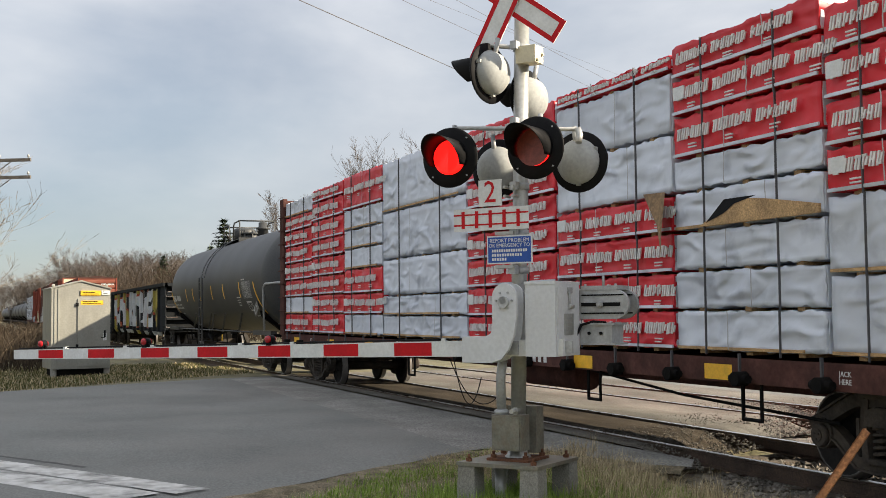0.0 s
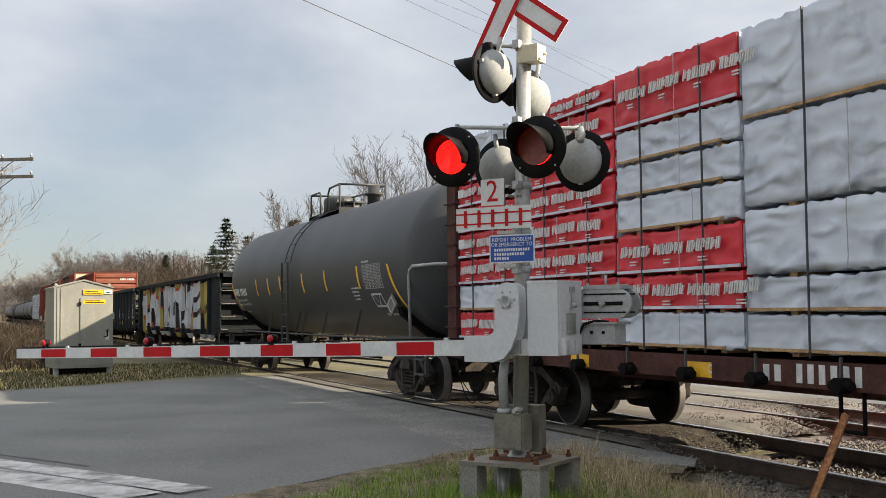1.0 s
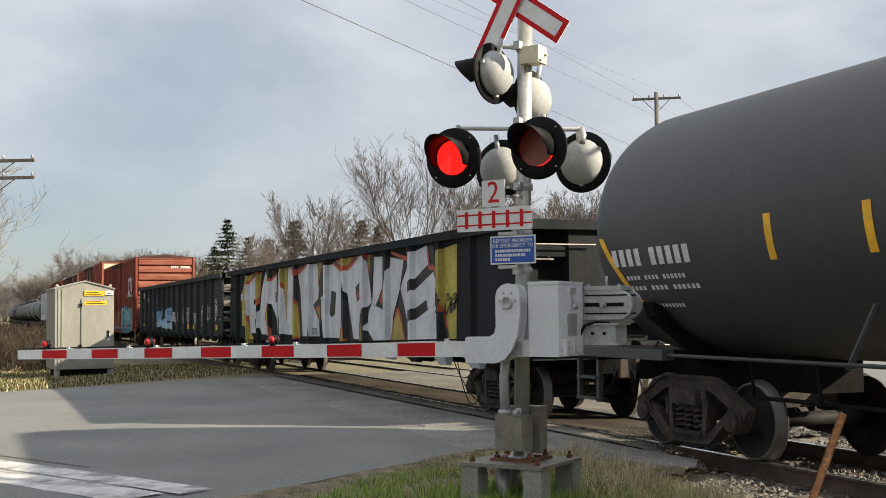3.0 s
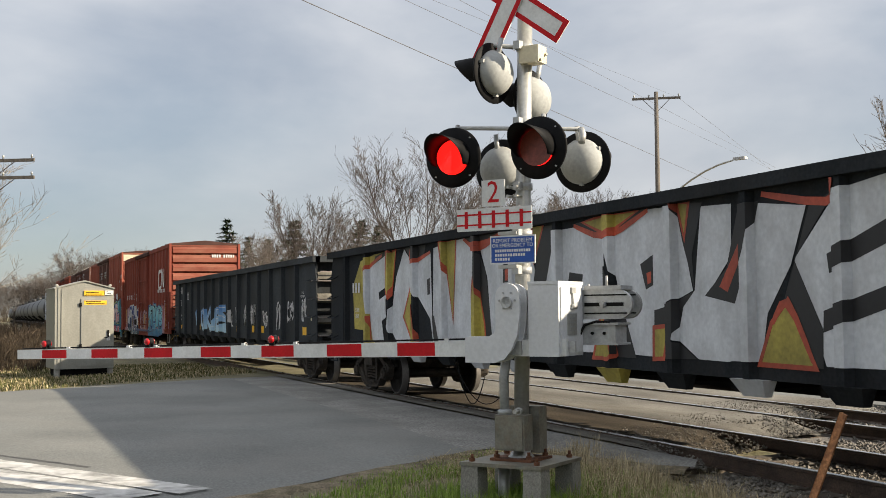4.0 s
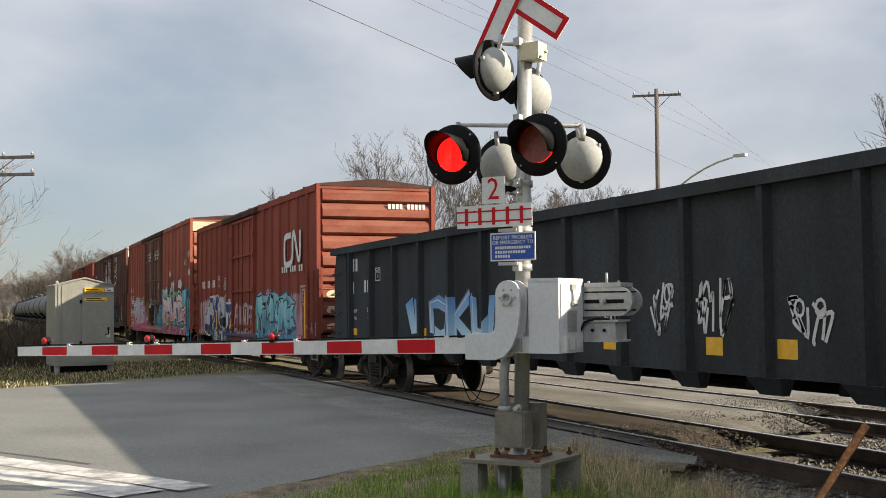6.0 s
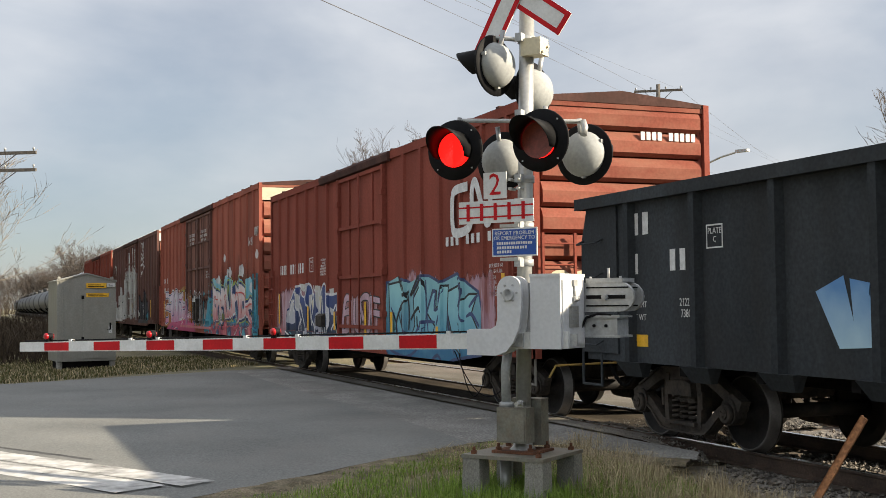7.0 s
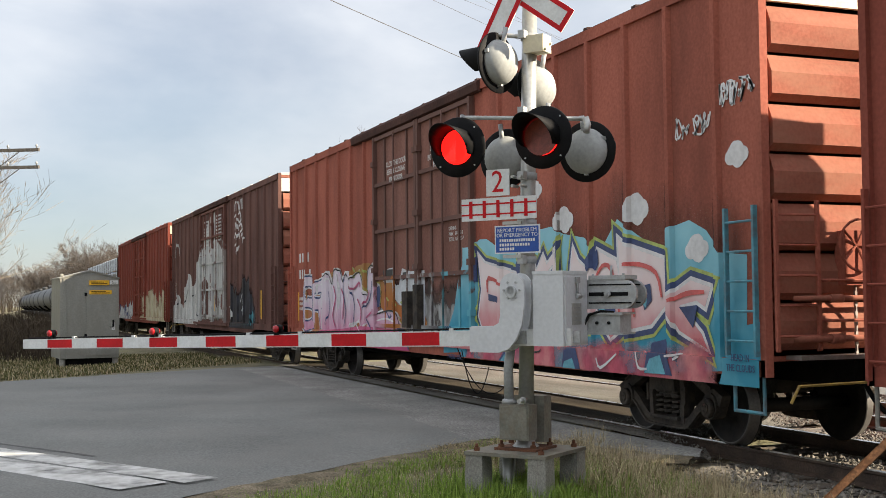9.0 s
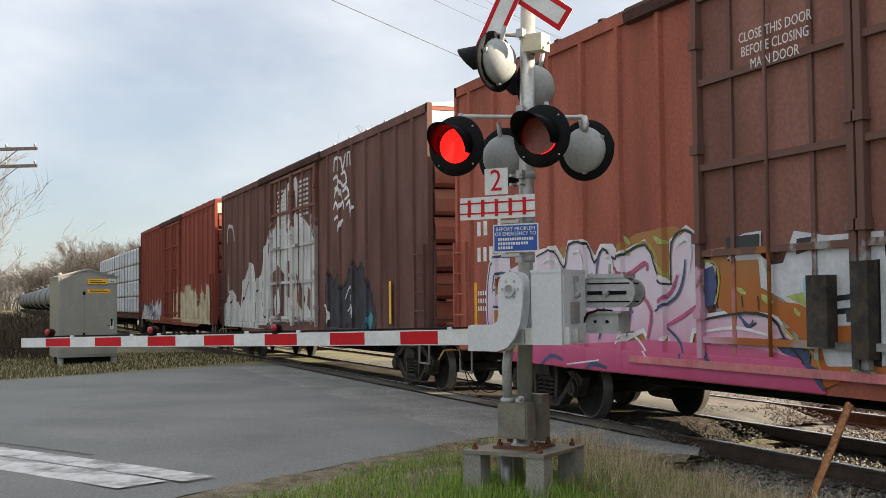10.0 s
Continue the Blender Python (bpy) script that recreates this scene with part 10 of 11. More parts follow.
# footing
bm = B()
box(bm, -0.39, 0.39, -0.39, 0.39, 0.315, 0.345)
bev(bm, 0.008)
part("base_plate", bm, M["jbox"], SIG)
bm = B()
box(bm, -0.20, 0.20, -0.20, 0.20, 0.346, 0.368)
bev(bm, 0.006)
part("mast_flange", bm, M["rust"], SIG)
for sx in (-1, 1):
    for sy in (-1, 1):
        bm = B()
        lo, hi = 0.098, 0.080
        cx, cy = sx * 0.30, sy * 0.30
        a = [(cx + dx * lo, cy + dy * lo, -0.35) for dx, dy in ((-1, -1), (1, -1), (1, 1), (-1, 1))]
        b = [(cx + dx * hi, cy + dy * hi, 0.314) for dx, dy in ((-1, -1), (1, -1), (1, 1), (-1, 1))]
        va, vb = [bm.verts.new(p) for p in a], [bm.verts.new(p) for p in b]
        bm.faces.new(va[::-1])
        bm.faces.new(vb)
        for i in range(4):
            bm.faces.new((va[i], va[(i + 1) % 4], vb[(i + 1) % 4], vb[i]))
        bev(bm, 0.018, 2)
        part("concrete_leg", bm, M["concrete"], SIG)
        for r, z in ((0.31, 0.345), (0.155, 0.368)):
            bm = B()
            cyl(bm, (sx * r, sy * r, z), (sx * r, sy * r, z + 0.028), 0.027, n=6)
            cyl(bm, (sx * r, sy * r, z + 0.028), (sx * r, sy * r, z + 0.06), 0.014, n=8)
            part("anchor_bolt", bm, M["rust"], SIG)
bm = B()
cyl(bm, (-0.12, -0.1, -0.2), (-0.12, -0.1, 0.32), 0.05, n=14)
part("conduit", bm, M["mast"], SIG)

# junction box low on the mast
bm = B()
box(bm, -0.14, 0.145, -0.21, -0.06, 0.44, 0.74)
bev(bm, 0.015, 2)
jb = part("junction_box", bm, M["jbox"], SIG)
bm = B()
box(bm, -0.14, 0.15, 0.06, 0.20, 0.40, 0.80)
bev(bm, 0.012)
part("junction_box", bm, M["jbox"], SIG)
bm = B()
box(bm, -0.125, 0.13, -0.222, -0.211, 0.455, 0.725)
bev(bm, 0.008)
part("cover", bm, M["jbox"], jb)
bm = B()
cyl(bm, (0.10, -0.16, 0.78), (0.10, -0.30, 0.78), 0.02, n=10)
cyl(bm, (0.10, -0.22, 0.78), (0.10, -0.235, 0.78), 0.032, n=12)
part("hinge_pin", bm, M["mast"], jb)
bm = B()
lathe(bm, [(0.062, 0.74), (0.062, 0.775), (0.045, 0.785)], 16, m=Matrix.Translation((-0.08, -0.14, 0)))
tube(bm, [(-0.08, -0.14, 0.77), (-0.085, -0.14, 1.05), (-0.06, -0.13, 1.26)], 0.042, 14)
part("cable_conduit", bm, M["cast_grey"], SIG)

# mechanism case
bm = B()
box(bm, 0.245, 0.525, -0.30, 0.17, 1.245, 1.855)
bev(bm, 0.022, 3)
case = part("mechanism_case", bm, M["white_case"], SIG)
bm = B()
box(bm, 0.241, 0.529, -0.306, 0.175, 1.846, 1.872)
bev(bm, 0.012, 3)
part("lid", bm, M["white_case"], case)
bm = B()
box(bm, 0.525, 0.536, -0.27, 0.14, 1.275, 1.82)
bev(bm, 0.004)
part("case_door", bm, M["white_case"], case)
bm = B()
box(bm, 0.536, 0.541, -0.16, 0.02, 1.42, 1.60)
bev(bm, 0.002)
pl = part("data_plate", bm, M["mast"], case, "small embossed metal plate")
bm = B()
for k in range(4):
    box(bm, 0.541, 0.5435, -0.13 + 0.01 * (k % 2), 0.0 - 0.015 * (k % 2), 1.45 + 0.035 * k, 1.462 + 0.035 * k)
part("writing", bm, M["cast_grey"], pl)
bm = B()
cyl(bm, (0.545, -0.06, 1.66), (0.545, -0.06, 1.80), 0.012, n=8)
cyl(bm, (0.545, -0.085, 1.66), (0.56, -0.03, 1.66), 0.022, n=8)
box(bm, 0.536, 0.556, -0.095, -0.025, 1.77, 1.82)
part("latch", bm, M["cast_grey"], case)
bm = B()
box(bm, 0.02, 0.26, -0.22, 0.10, 1.30, 1.80)
bev(bm, 0.015)
part("motor_housing", bm, M["cast_grey"], SIG)
bm = B()
lathe(bm, [(0.05, -0.40), (0.05, 0.40)], 18, "y", Matrix.Translation((0.085, -0.0, 1.70)))
part("main_shaft", bm, M["cast_grey"], SIG)

# gate arm bracket: a cranked plate on the shaft
bm = B()
outline = [(-0.33, 1.19), (-0.33, 1.405), (-0.10, 1.41), (-0.045, 1.44), (-0.03, 1.50), (-0.03, 1.74)]
outline += [(0.085 + 0.115 * math.cos(a), 1.745 + 0.115 * math.sin(a)) for a in [math.pi - math.pi * k / 10 for k in range(11)]]
outline += [(0.20, 1.60), (0.175, 1.42), (0.12, 1.30), (0.05, 1.22), (-0.05, 1.188)]
prism(bm, outline, -0.375, -0.345)
bev(bm, 0.006)
br = part("arm_bracket", bm, M["white_case"], SIG)
bm = B()
prism(bm, [(-0.33, 1.39), (-0.05, 1.395), (-0.05, 1.412), (-0.33, 1.41)], -0.345, -0.24)
prism(bm, [(-0.33, 1.19), (-0.05, 1.19), (-0.05, 1.205), (-0.33, 1.205)], -0.345, -0.24)
prism(bm, outline, -0.24, -0.215)
part("bracket_flange", bm, M["white_case"], br)
for k in range(6):
    w = math.tau * k / 6
    bm = B()
    cyl(bm, (0.085 + 0.075 * math.cos(w), -0.385, 1.715 + 0.075 * math.sin(w)), (0.085 + 0.075 * math.cos(w), -0.375, 1.715 + 0.075 * math.sin(w)), 0.009, n=8)
    part("bolt", bm, M["cast_grey"], br)
bm = B()
cyl(bm, (0.085, -0.40, 1.715), (0.085, -0.36, 1.715), 0.032, n=14)
part("shaft_nut", bm, M["cast_grey"], br)

# counterweight arms behind the case
for k, y in enumerate((0.20, 0.40)):
    bm = B()
    pts = [(0.20, 1.545), (0.86, 1.55)] + [(0.85 + 0.125 * math.cos(a), 1.675 + 0.125 * math.sin(a)) for a in [-math.pi / 2 + math.pi * j / 10 for j in range(11)]] + [(0.20, 1.80)]
    prism(bm, pts, y - 0.02, y + 0.02)
    bev(bm, 0.006)
    cw = part("counterweight_arm", bm, M["cast_grey"], SIG)
    for z, t_, x1 in ((1.675, 0.016, 0.90), (1.755, 0.006, 0.93), (1.60, 0.006, 0.93)):
        bm = B()
        box(bm, 0.54, x1, y - 0.026, y - 0.0205, z - t_, z + t_)
        part("slot", bm, M["black_paint"], cw)
    bm = B()
    cyl(bm, (0.72, y - 0.06, 1.675), (0.72, y + 0.02, 1.675), 0.028, n=6)
    cyl(bm, (0.72, y - 0.075, 1.675), (0.72, y - 0.05, 1.675), 0.016, n=8)
    part("bolt", bm, M["cast_grey"], cw)
bm = B()
box(bm, 0.54, 0.88, 0.17, 0.43, 1.80, 1.835)
bev(bm, 0.006)
cap = part("counterweight_cap", bm, M["cast_grey"], SIG)
for x, z in ((0.57, 1.85), (0.74, 1.92), (0.85, 1.85)):
    bm = B()
    cyl(bm, (x, 0.20, 1.83), (x, 0.20, z), 0.012, n=8)
    part("stud", bm, M["cast_grey"], cap)
bm = B()
box(bm, 0.53, 0.83, 0.16, 0.40, 1.345, 1.50)
bev(bm, 0.012)
wt = part("counterweight", bm, M["cast_grey"], SIG)
for k in range(2):
    bm = B()
    cyl(bm, (0.62 + 0.11 * k, 0.145, 1.43), (0.62 + 0.11 * k, 0.165, 1.43), 0.014, n=8)
    part("bolt", bm, M["black_paint"], wt)
for z in (1.33, 1.50):
    bm = B()
    box(bm, 0.50, 0.86, 0.14, 0.42, z, z + 0.018)
    part("weight_clamp", bm, M["cast_grey"], wt)
bm = B()
tube(bm, [(0.52, 0.10, 1.40), (0.56, 0.13, 1.50), (0.66, 0.15, 1.53), (0.78, 0.15, 1.52)], 0.012, 6)
part("cable", bm, M["black_paint"], SIG)

# gate arm: white with red bands
ARM_T = thing("gate_arm", "lowered crossing gate arm with red and white bands", "gate arm",
              pose(-13.79, 0.655, 1.199, 0, -1.089, RZ))
ST = 0.3983
bm = B()
taper = lambda s: 0.058 + 0.004 * s
n = 17
prev = None
for i in range(n):
    x = -0.42 + (6.46 + 0.42) * i / (n - 1)
    hgt = 0.052 + 0.0028 * (x + 0.4)
    cur = [bm.verts.new((x, y, z)) for y, z in ((-0.02, -hgt), (0.02, -hgt), (0.02, hgt), (-0.02, hgt))]
    if prev:
        for j in range(4):
            bm.faces.new((prev[j], prev[(j + 1) % 4], cur[(j + 1) % 4], cur[j]))
    else:
        bm.faces.new(cur[::-1])
    prev = cur
bm.faces.new(prev)
part("arm_board", bm, M["sign_white"], ARM_T)
for k in range(7):
    x0, x1 = 2 * k * ST, (2 * k + 1) * ST
    bm = B()
    h0, h1 = 0.044 + 0.0028 * x0, 0.044 + 0.0028 * x1
    for y0, y1 in ((-0.0225, -0.0201), (0.0201, 0.0225)):
        prism(bm, [(x0, -h0), (x1, -h1), (x1, h1), (x0, h0)], y0, y1)
    part("red_band", bm, M["sign_red"], ARM_T)
bm = B()
box(bm, 5.62, 6.52, 0.021, 0.05, -0.05, 0.05)
box(bm, 5.72, 6.05, -0.045, -0.022, -0.055, 0.06)
bev(bm, 0.006)
part("arm_root", bm, M["cast_grey"], ARM_T)
bm = B()
cyl(bm, (-0.35, 0, 0.065), (5.9, 0, 0.085), 0.008, n=6)
part("lamp_cable", bm, M["black_paint"], ARM_T)
for x in (0.05, 2.07 * 2 * ST, 4.17 * 2 * ST):
    bm = B()
    box(bm, x - 0.03, x + 0.03, -0.03, 0.03, 0.055, 0.09)
    lathe(bm, [(0.025, -0.040), (0.041, -0.031), (0.041, 0.031), (0.025, 0.040)], 14, "y", Matrix.Translation((x, 0, 0.115)))
    cyl(bm, (x - 0.06, 0, 0.09), (x + 0.06, 0, 0.09), 0.014, n=6)
    lp = part("arm_lamp", bm, M["black_paint"], ARM_T)
    bm = B()
    for s in (-1, 1):
        lathe(bm, [(0.038, s * 0.032), (0.034, s * 0.047), (0.018, s * 0.058), (0.0001, s * 0.062)], 14, "y", Matrix.Translation((x, 0, 0.115)))
    part("lens", bm, M["bulb_red"], lp)
for x in (0.42, 1.35, 1.75, 2.95, 3.6, 5.3):
    bm = B()
    box(bm, x - 0.02, x + 0.02, -0.022, 0.022, 0.056, 0.076 + 0.003 * x)
    part("cable_clip", bm, M["sign_white"], ARM_T)

# hanging cables at the root of the arm
for a, b, sag in (((-0.50, -0.30, 1.22), (-0.10, -0.12, 0.92), 0.22), ((-0.48, -0.26, 1.20), (-0.30, -0.10, 1.05), 0.30)):
    bm = B()
    pts = [tuple(Vector(a).lerp(Vector(b), k / 14) - Vector((0, 0, sag * 4 * (k / 14) * (1 - k / 14)))) for k in range(15)]
    tube(bm, pts, 0.0045, 6)
    part("slack_cable", bm, M["black_paint"], SIG)


def signal_head(x, y, z, turn, hood=True, name="signal_lamp"):
    """One flashing-light unit: black disc, hooded lens, dished back. It faces its own -y, turned about z."""
    bm = B()
    lathe(bm, [(0.15, -0.012), (0.262, -0.012), (0.268, 0.0), (0.262, 0.008), (0.14, 0.008)], 36, "y")
    head = part(name, bm, M["black_paint"], SIG, m=pose(x, y, z, 0, 0, turn))
    for k in range(4):
        w = math.tau * (k + 0.5) / 4
        bm = B()
        cyl(bm, (0.235 * math.cos(w), -0.02, 0.235 * math.sin(w)), (0.235 * math.cos(w), -0.01, 0.235 * math.sin(w)), 0.008, n=6)
        part("screw", bm, M["cast_grey"], head)
    bm = B()
    lathe(bm, [(0.195, 0.009), (0.20, 0.03), (0.185, 0.07), (0.15, 0.12), (0.09, 0.155), (0.03, 0.168), (0.0001, 0.17)], 28, "y")
    for w in (0.4, 2.6, 4.7):
        box(bm, 0.195 * math.cos(w) - 0.015, 0.195 * math.cos(w) + 0.015, 0.01, 0.05, 0.195 * math.sin(w) - 0.015, 0.195 * math.sin(w) + 0.015)
    part("housing", bm, M["housing"], head)
    bm = B()
    tube(bm, [(0.0, 0.06, 0.12), (0.0, 0.10, 0.30)], 0.022, 10)
    part("bracket", bm, M["cast_grey"], head)
    bm = B()
    lathe(bm, [(0.155, -0.016), (0.150, -0.028), (0.11, -0.036), (0.06, -0.041), (0.0001, -0.043)], 28, "y")
    part("lens", bm, M["lens_lit"] if hood == "front" else M["lens_dark"], head)
    # hood: three quarters of a sloping tube
    bm = B()
    n, rows = 26, []
    for i in range(n + 1):
        w = math.radians(-28 + 236 * i / n)
        c, s = math.cos(w), math.sin(w)
        ln_ = 0.13 + 0.25 * max(0.0, (s + 0.47) / 1.47)
        rows.append([bm.verts.new((r * c, yy, r * s)) for r, yy in ((0.166, -0.012), (0.166, -ln_), (0.162, -ln_), (0.162, -0.012))])
    for a, b in zip(rows, rows[1:]):
        for j in range(4):
            bm.faces.new((a[j], a[(j + 1) % 4], b[(j + 1) % 4], b[j])).smooth = True
    bm.faces.new(rows[0])
    bm.faces.new(rows[-1][::-1])
    part("hood", bm, M["black_paint"], head)
    return head


# lower pair on a cross arm, one lamp each way at each end
bm = B()
cyl(bm, (-0.60, 0.03, 3.29), (0.60, 0.03, 3.17), 0.019, n=12)
for x, z in ((-0.60, 3.29), (0.60, 3.17)):
    tube(bm, [(x, 0.03, z + 0.01), (x + 0.02 * (1 if x > 0 else -1), 0.03, z - 0.05), (x + 0.02 * (1 if x > 0 else -1), 0.0, z - 0.12)], 0.03, 10)
part("cross_arm", bm, M["mast"], SIG)
head_l = signal_head(-0.515, -0.23, 2.985, 6, "front")
head_r = signal_head(0.34, -0.25, 3.0, 0, "front")
signal_head(-0.28, 0.22, 2.915, 180)
signal_head(0.525, 0.22, 2.915, 180)
# upper pair faces the side street
bm = B()
cyl(bm, (-0.20, -0.20, 3.96), (0.16, 0.02, 3.92), 0.02, n=12)
tube(bm, [(-0.18, -0.19, 3.96), (-0.18, -0.19, 3.84)], 0.03, 10)
part("cross_arm", bm, M["mast"], SIG)
bm = B()
box(bm, 0.07, 0.26, -0.08, 0.08, 3.78, 3.93)
bev(bm, 0.02, 2)
cyl(bm, (0.26, -0.05, 3.80), (0.28, -0.05, 3.80), 0.012, n=8)
cyl(bm, (0.26, 0.05, 3.86), (0.28, 0.05, 3.86), 0.012, n=8)
part("cable_box", bm, M["cream"], SIG)
signal_head(-0.135, -0.185, 3.70, 262)
signal_head(0.0, 0.28, 3.53, 262)

# an added disc in unlit glass colour swings across each always-glowing front lens
vanes = []
for head in (head_l, head_r):
    bm = B()
    lathe(bm, [(0.158, -0.0004), (0.158, 0.0004)], 28, "y")
    v = part("lens_shutter", bm, M["lens_dark"], head, "dull dark red glass of an unlit lamp")
    v.matrix_basis = pose(0, -0.046, 0)
    vanes.append(v)

# crossbuck
for ang, y in ((-36.5, -0.105), (-119.0, -0.125)):
    bm = B()
    box(bm, -0.61, 0.61, -0.006, 0.006, -0.108, 0.108)
    board = part("crossbuck_board", bm, M["sign_white"], SIG, m=pose(0.025, y, 4.355, 0, -ang, 0))
    for x0, x1, z0, z1 in ((-0.61, 0.61, 0.066, 0.108), (-0.61, 0.61, -0.108, -0.066), (-0.61, -0.562, -0.066, 0.066), (0.562, 0.61, -0.066, 0.066)):
        bm = B()
        box(bm, x0, x1, -0.0085, -0.0061, z0, z1)
        part("red_border", bm, M["sign_red"], board)

# track-count signs
bm = B()
box(bm, -0.115, 0.115, -0.004, 0.004, -0.115, 0.115)
s2 = part("number_sign", bm, M["sign_white"], SIG, m=pose(-0.155, -0.16, 2.655))
text("digit", "2", 0.27, M["sign_red"], s2, pose(0.0, -0.0055, 0.0, 90), sx=0.95)
bm = B()
box(bm, -0.372, 0.372, -0.004, 0.004, -0.098, 0.098)
s3 = part("track_sign", bm, M["sign_white"], SIG, m=pose(-0.155, -0.155, 2.428))
for z in (-0.045, 0.045):
    bm = B()
    box(bm, -0.372, 0.372, -0.0065, -0.0041, z - 0.007, z + 0.007)
    part("red_rail_line", bm, M["sign_red"], s3)
for k in range(5):
    bm = B()
    x = -0.275 + 0.137 * k
    box(bm, x - 0.016, x + 0.016, -0.009, -0.0066, -0.075, 0.075)
    part("red_tie_bar", bm, M["sign_red"], s3)
bm = B()
box(bm, -0.22, 0.22, -0.004, 0.004, -0.122, 0.122)
bev(bm, 0.003)
s4 = part("blue_notice", bm, M["sign_white"], SIG, m=pose(0.03, -0.16, 2.155))
bm = B()
box(bm, -0.208, 0.208, -0.0065, -0.0041, -0.11, 0.11)
part("blue_panel", bm, M["sign_blue"], s4)
text("writing", "REPORT PROBLEM", 0.047, M["sign_white"], s4, pose(0, -0.0075, 0.078, 90), sx=1.0)
text("writing", "OR EMERGENCY TO", 0.047, M["sign_white"], s4, pose(0, -0.0075, 0.036, 90), sx=0.94)
for z, x0, x1, n in ((-0.020, -0.17, 0.18, 15), (-0.058, -0.17, 0.13, 12), (-0.094, -0.17, -0.02, 6)):
    bm = B()
    for k in range(n):
        xx = x0 + (x1 - x0) * k / n
        box(bm, xx, xx + (x1 - x0) / n * 0.66, -0.009, -0.0066, z, z + 0.024)
    part("writing_bar", bm, M["sign_white"], s4)
for z in (2.30, 2.01):
    bm = B()
    box(bm, -0.12, 0.06, -0.15, -0.06, z - 0.014, z + 0.014)
    part("sign_bracket", bm, M["mast"], SIG)
for x in (-0.02, 0.06):
    for z in (2.62, 2.70):
        bm = B()
        cyl(bm, (x, -0.155, z), (x, -0.05, z), 0.014, n=8)
        part("sign_bracket", bm, M["mast"], SIG)

# ---- leaning stake by the near rail ----
stake = thing("wooden_stake", "loose rusty orange stake leaning beside the rail", "stake", pose(-7.70, 6.10, -0.15))
bm = B()
box(bm, -0.03, 0.03, -0.012, 0.012, -0.05, 1.03)
box(bm, -0.03, -0.018, -0.012, 0.03, -0.05, 1.03)
bev(bm, 0.003)
part("stake_bar", bm, M["stake"], stake)

# ---- equipment hut ----
HX, HY = -36.5, 2.74
hut = thing("signal_hut", "pale aluminium railway equipment hut with yellow warning stickers", "equipment hut", pose(HX, HY, 0, 0, 0, 94))
W, D, H0, H1, RISE = 0.83, 1.0, 0.09, 2.42, 0.20
bm = B()
prism(bm, [(-W, H0), (W, H0), (W, H1), (0, H1 + RISE), (-W, H1)], -D, D)
bev(bm, 0.015)
part("hut_body", bm, M["hut"], hut)
bm = B()
prism(bm, [(-W - 0.03, H1 - 0.015), (-W - 0.03, H1 + 0.02), (0, H1 + RISE + 0.045), (W + 0.03, H1 + 0.02), (W + 0.03, H1 - 0.015), (0, H1 + RISE + 0.005)], -D - 0.04, D + 0.04)
part("hut_roof", bm, M["hut"], hut)
bm = B()
box(bm, -0.10, 0.76, -D - 0.03, -D - 0.002, H0 + 0.08, H1 - 0.30)
bev(bm, 0.008)
dr = part("hut_door", bm, M["hut"], hut)
for z in (0.75, 1.95):
    bm = B()
    box(bm, -0.15, -0.08, -D - 0.045, -D - 0.005, z - 0.05, z + 0.05)
    part("hinge", bm, M["black_paint"], dr)
bm = B()
box(bm, 0.64, 0.69, -D - 0.06, -D - 0.03, 1.0, 1.2)
part("door_handle", bm, M["black_paint"], dr)
for x0, x1, z0, z1, mt in ((-0.02, 0.55, 2.22, 2.36, "yellow"), (-0.02, 0.62, 1.95, 2.07, "yellow"), (0.57, 0.80, 2.24, 2.36, "sign_white"), (0.62, 0.72, 0.9, 1.12, "sign_white")):
    bm = B()
    box(bm, x0, x1, -D - 0.036, -D - 0.031 if z0 < 2.1 else -D - 0.002, z0, z1)
    st = part("sticker", bm, M[mt], hut, "bright warning sticker")
    bm = B()
    for k in range(2):
        box(bm, x0 + 0.05, x1 - 0.06 - 0.1 * k, -D - 0.039, -D - 0.0362, z0 + 0.03 + 0.05 * k, z0 + 0.05 + 0.05 * k)
    part("writing_bar", bm, M["black_paint"], st)
for x in (-0.74, -0.64):
    bm = B()
    box(bm, x - 0.012, x + 0.012, -D - 0.02, -D - 0.002, H0, H1 - 0.02)
    part("seam", bm, M["hut"], hut)
for x in (-0.78, 0.72):
    bm = B()
    lathe(bm, [(0.025, -0.012), (0.05, -0.012), (0.05, 0.012), (0.025, 0.012)], 12, "y", Matrix.Translation((x, -D + 0.05, H1 + 0.085)))
    part("lifting_eye", bm, M["hut"], hut)
# black inset block stands in for the shaded gap under the hut
bm = B()
box(bm, -W + 0.12, W - 0.12, -D + 0.12, D - 0.12, -0.3, H0)
part("hut_base", bm, M["under"], hut)
for sx in (-0.75, 0.75):
    bm = B()
    cyl(bm, (sx, -D + 0.12, -0.3), (sx, -D + 0.12, H0), 0.09, n=10)
    part("hut_footing", bm, M["concrete"], hut)


# ---- trees and poles ----
CAM_F, CAM_R = Vector((-0.9298, 0.3682)), Vector((0.3682, 0.9298))


def spot(px, depth):
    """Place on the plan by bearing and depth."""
    k = (px - 784) / 2062.4
    p = CAM_F * depth + CAM_R * (k * depth)
    return p.x, p.y


def twig(vs, fs, a, b, r0, r1, n=3):
    d = (b - a)
    if d.length < 1e-5:
        return
    d.normalize()
    s = d.orthogonal().normalized()
    t = d.cross(s)
    i0 = len(vs)
    for p, r in ((a, r0), (b, r1)):
        for k in range(n):
            w = math.tau * k / n
            vs.append(tuple(p + (s * math.cos(w) + t * math.sin(w)) * r))
    for k in range(n):
        j = (k + 1) % n
        fs.append((i0 + k, i0 + j, i0 + n + j, i0 + n + k))


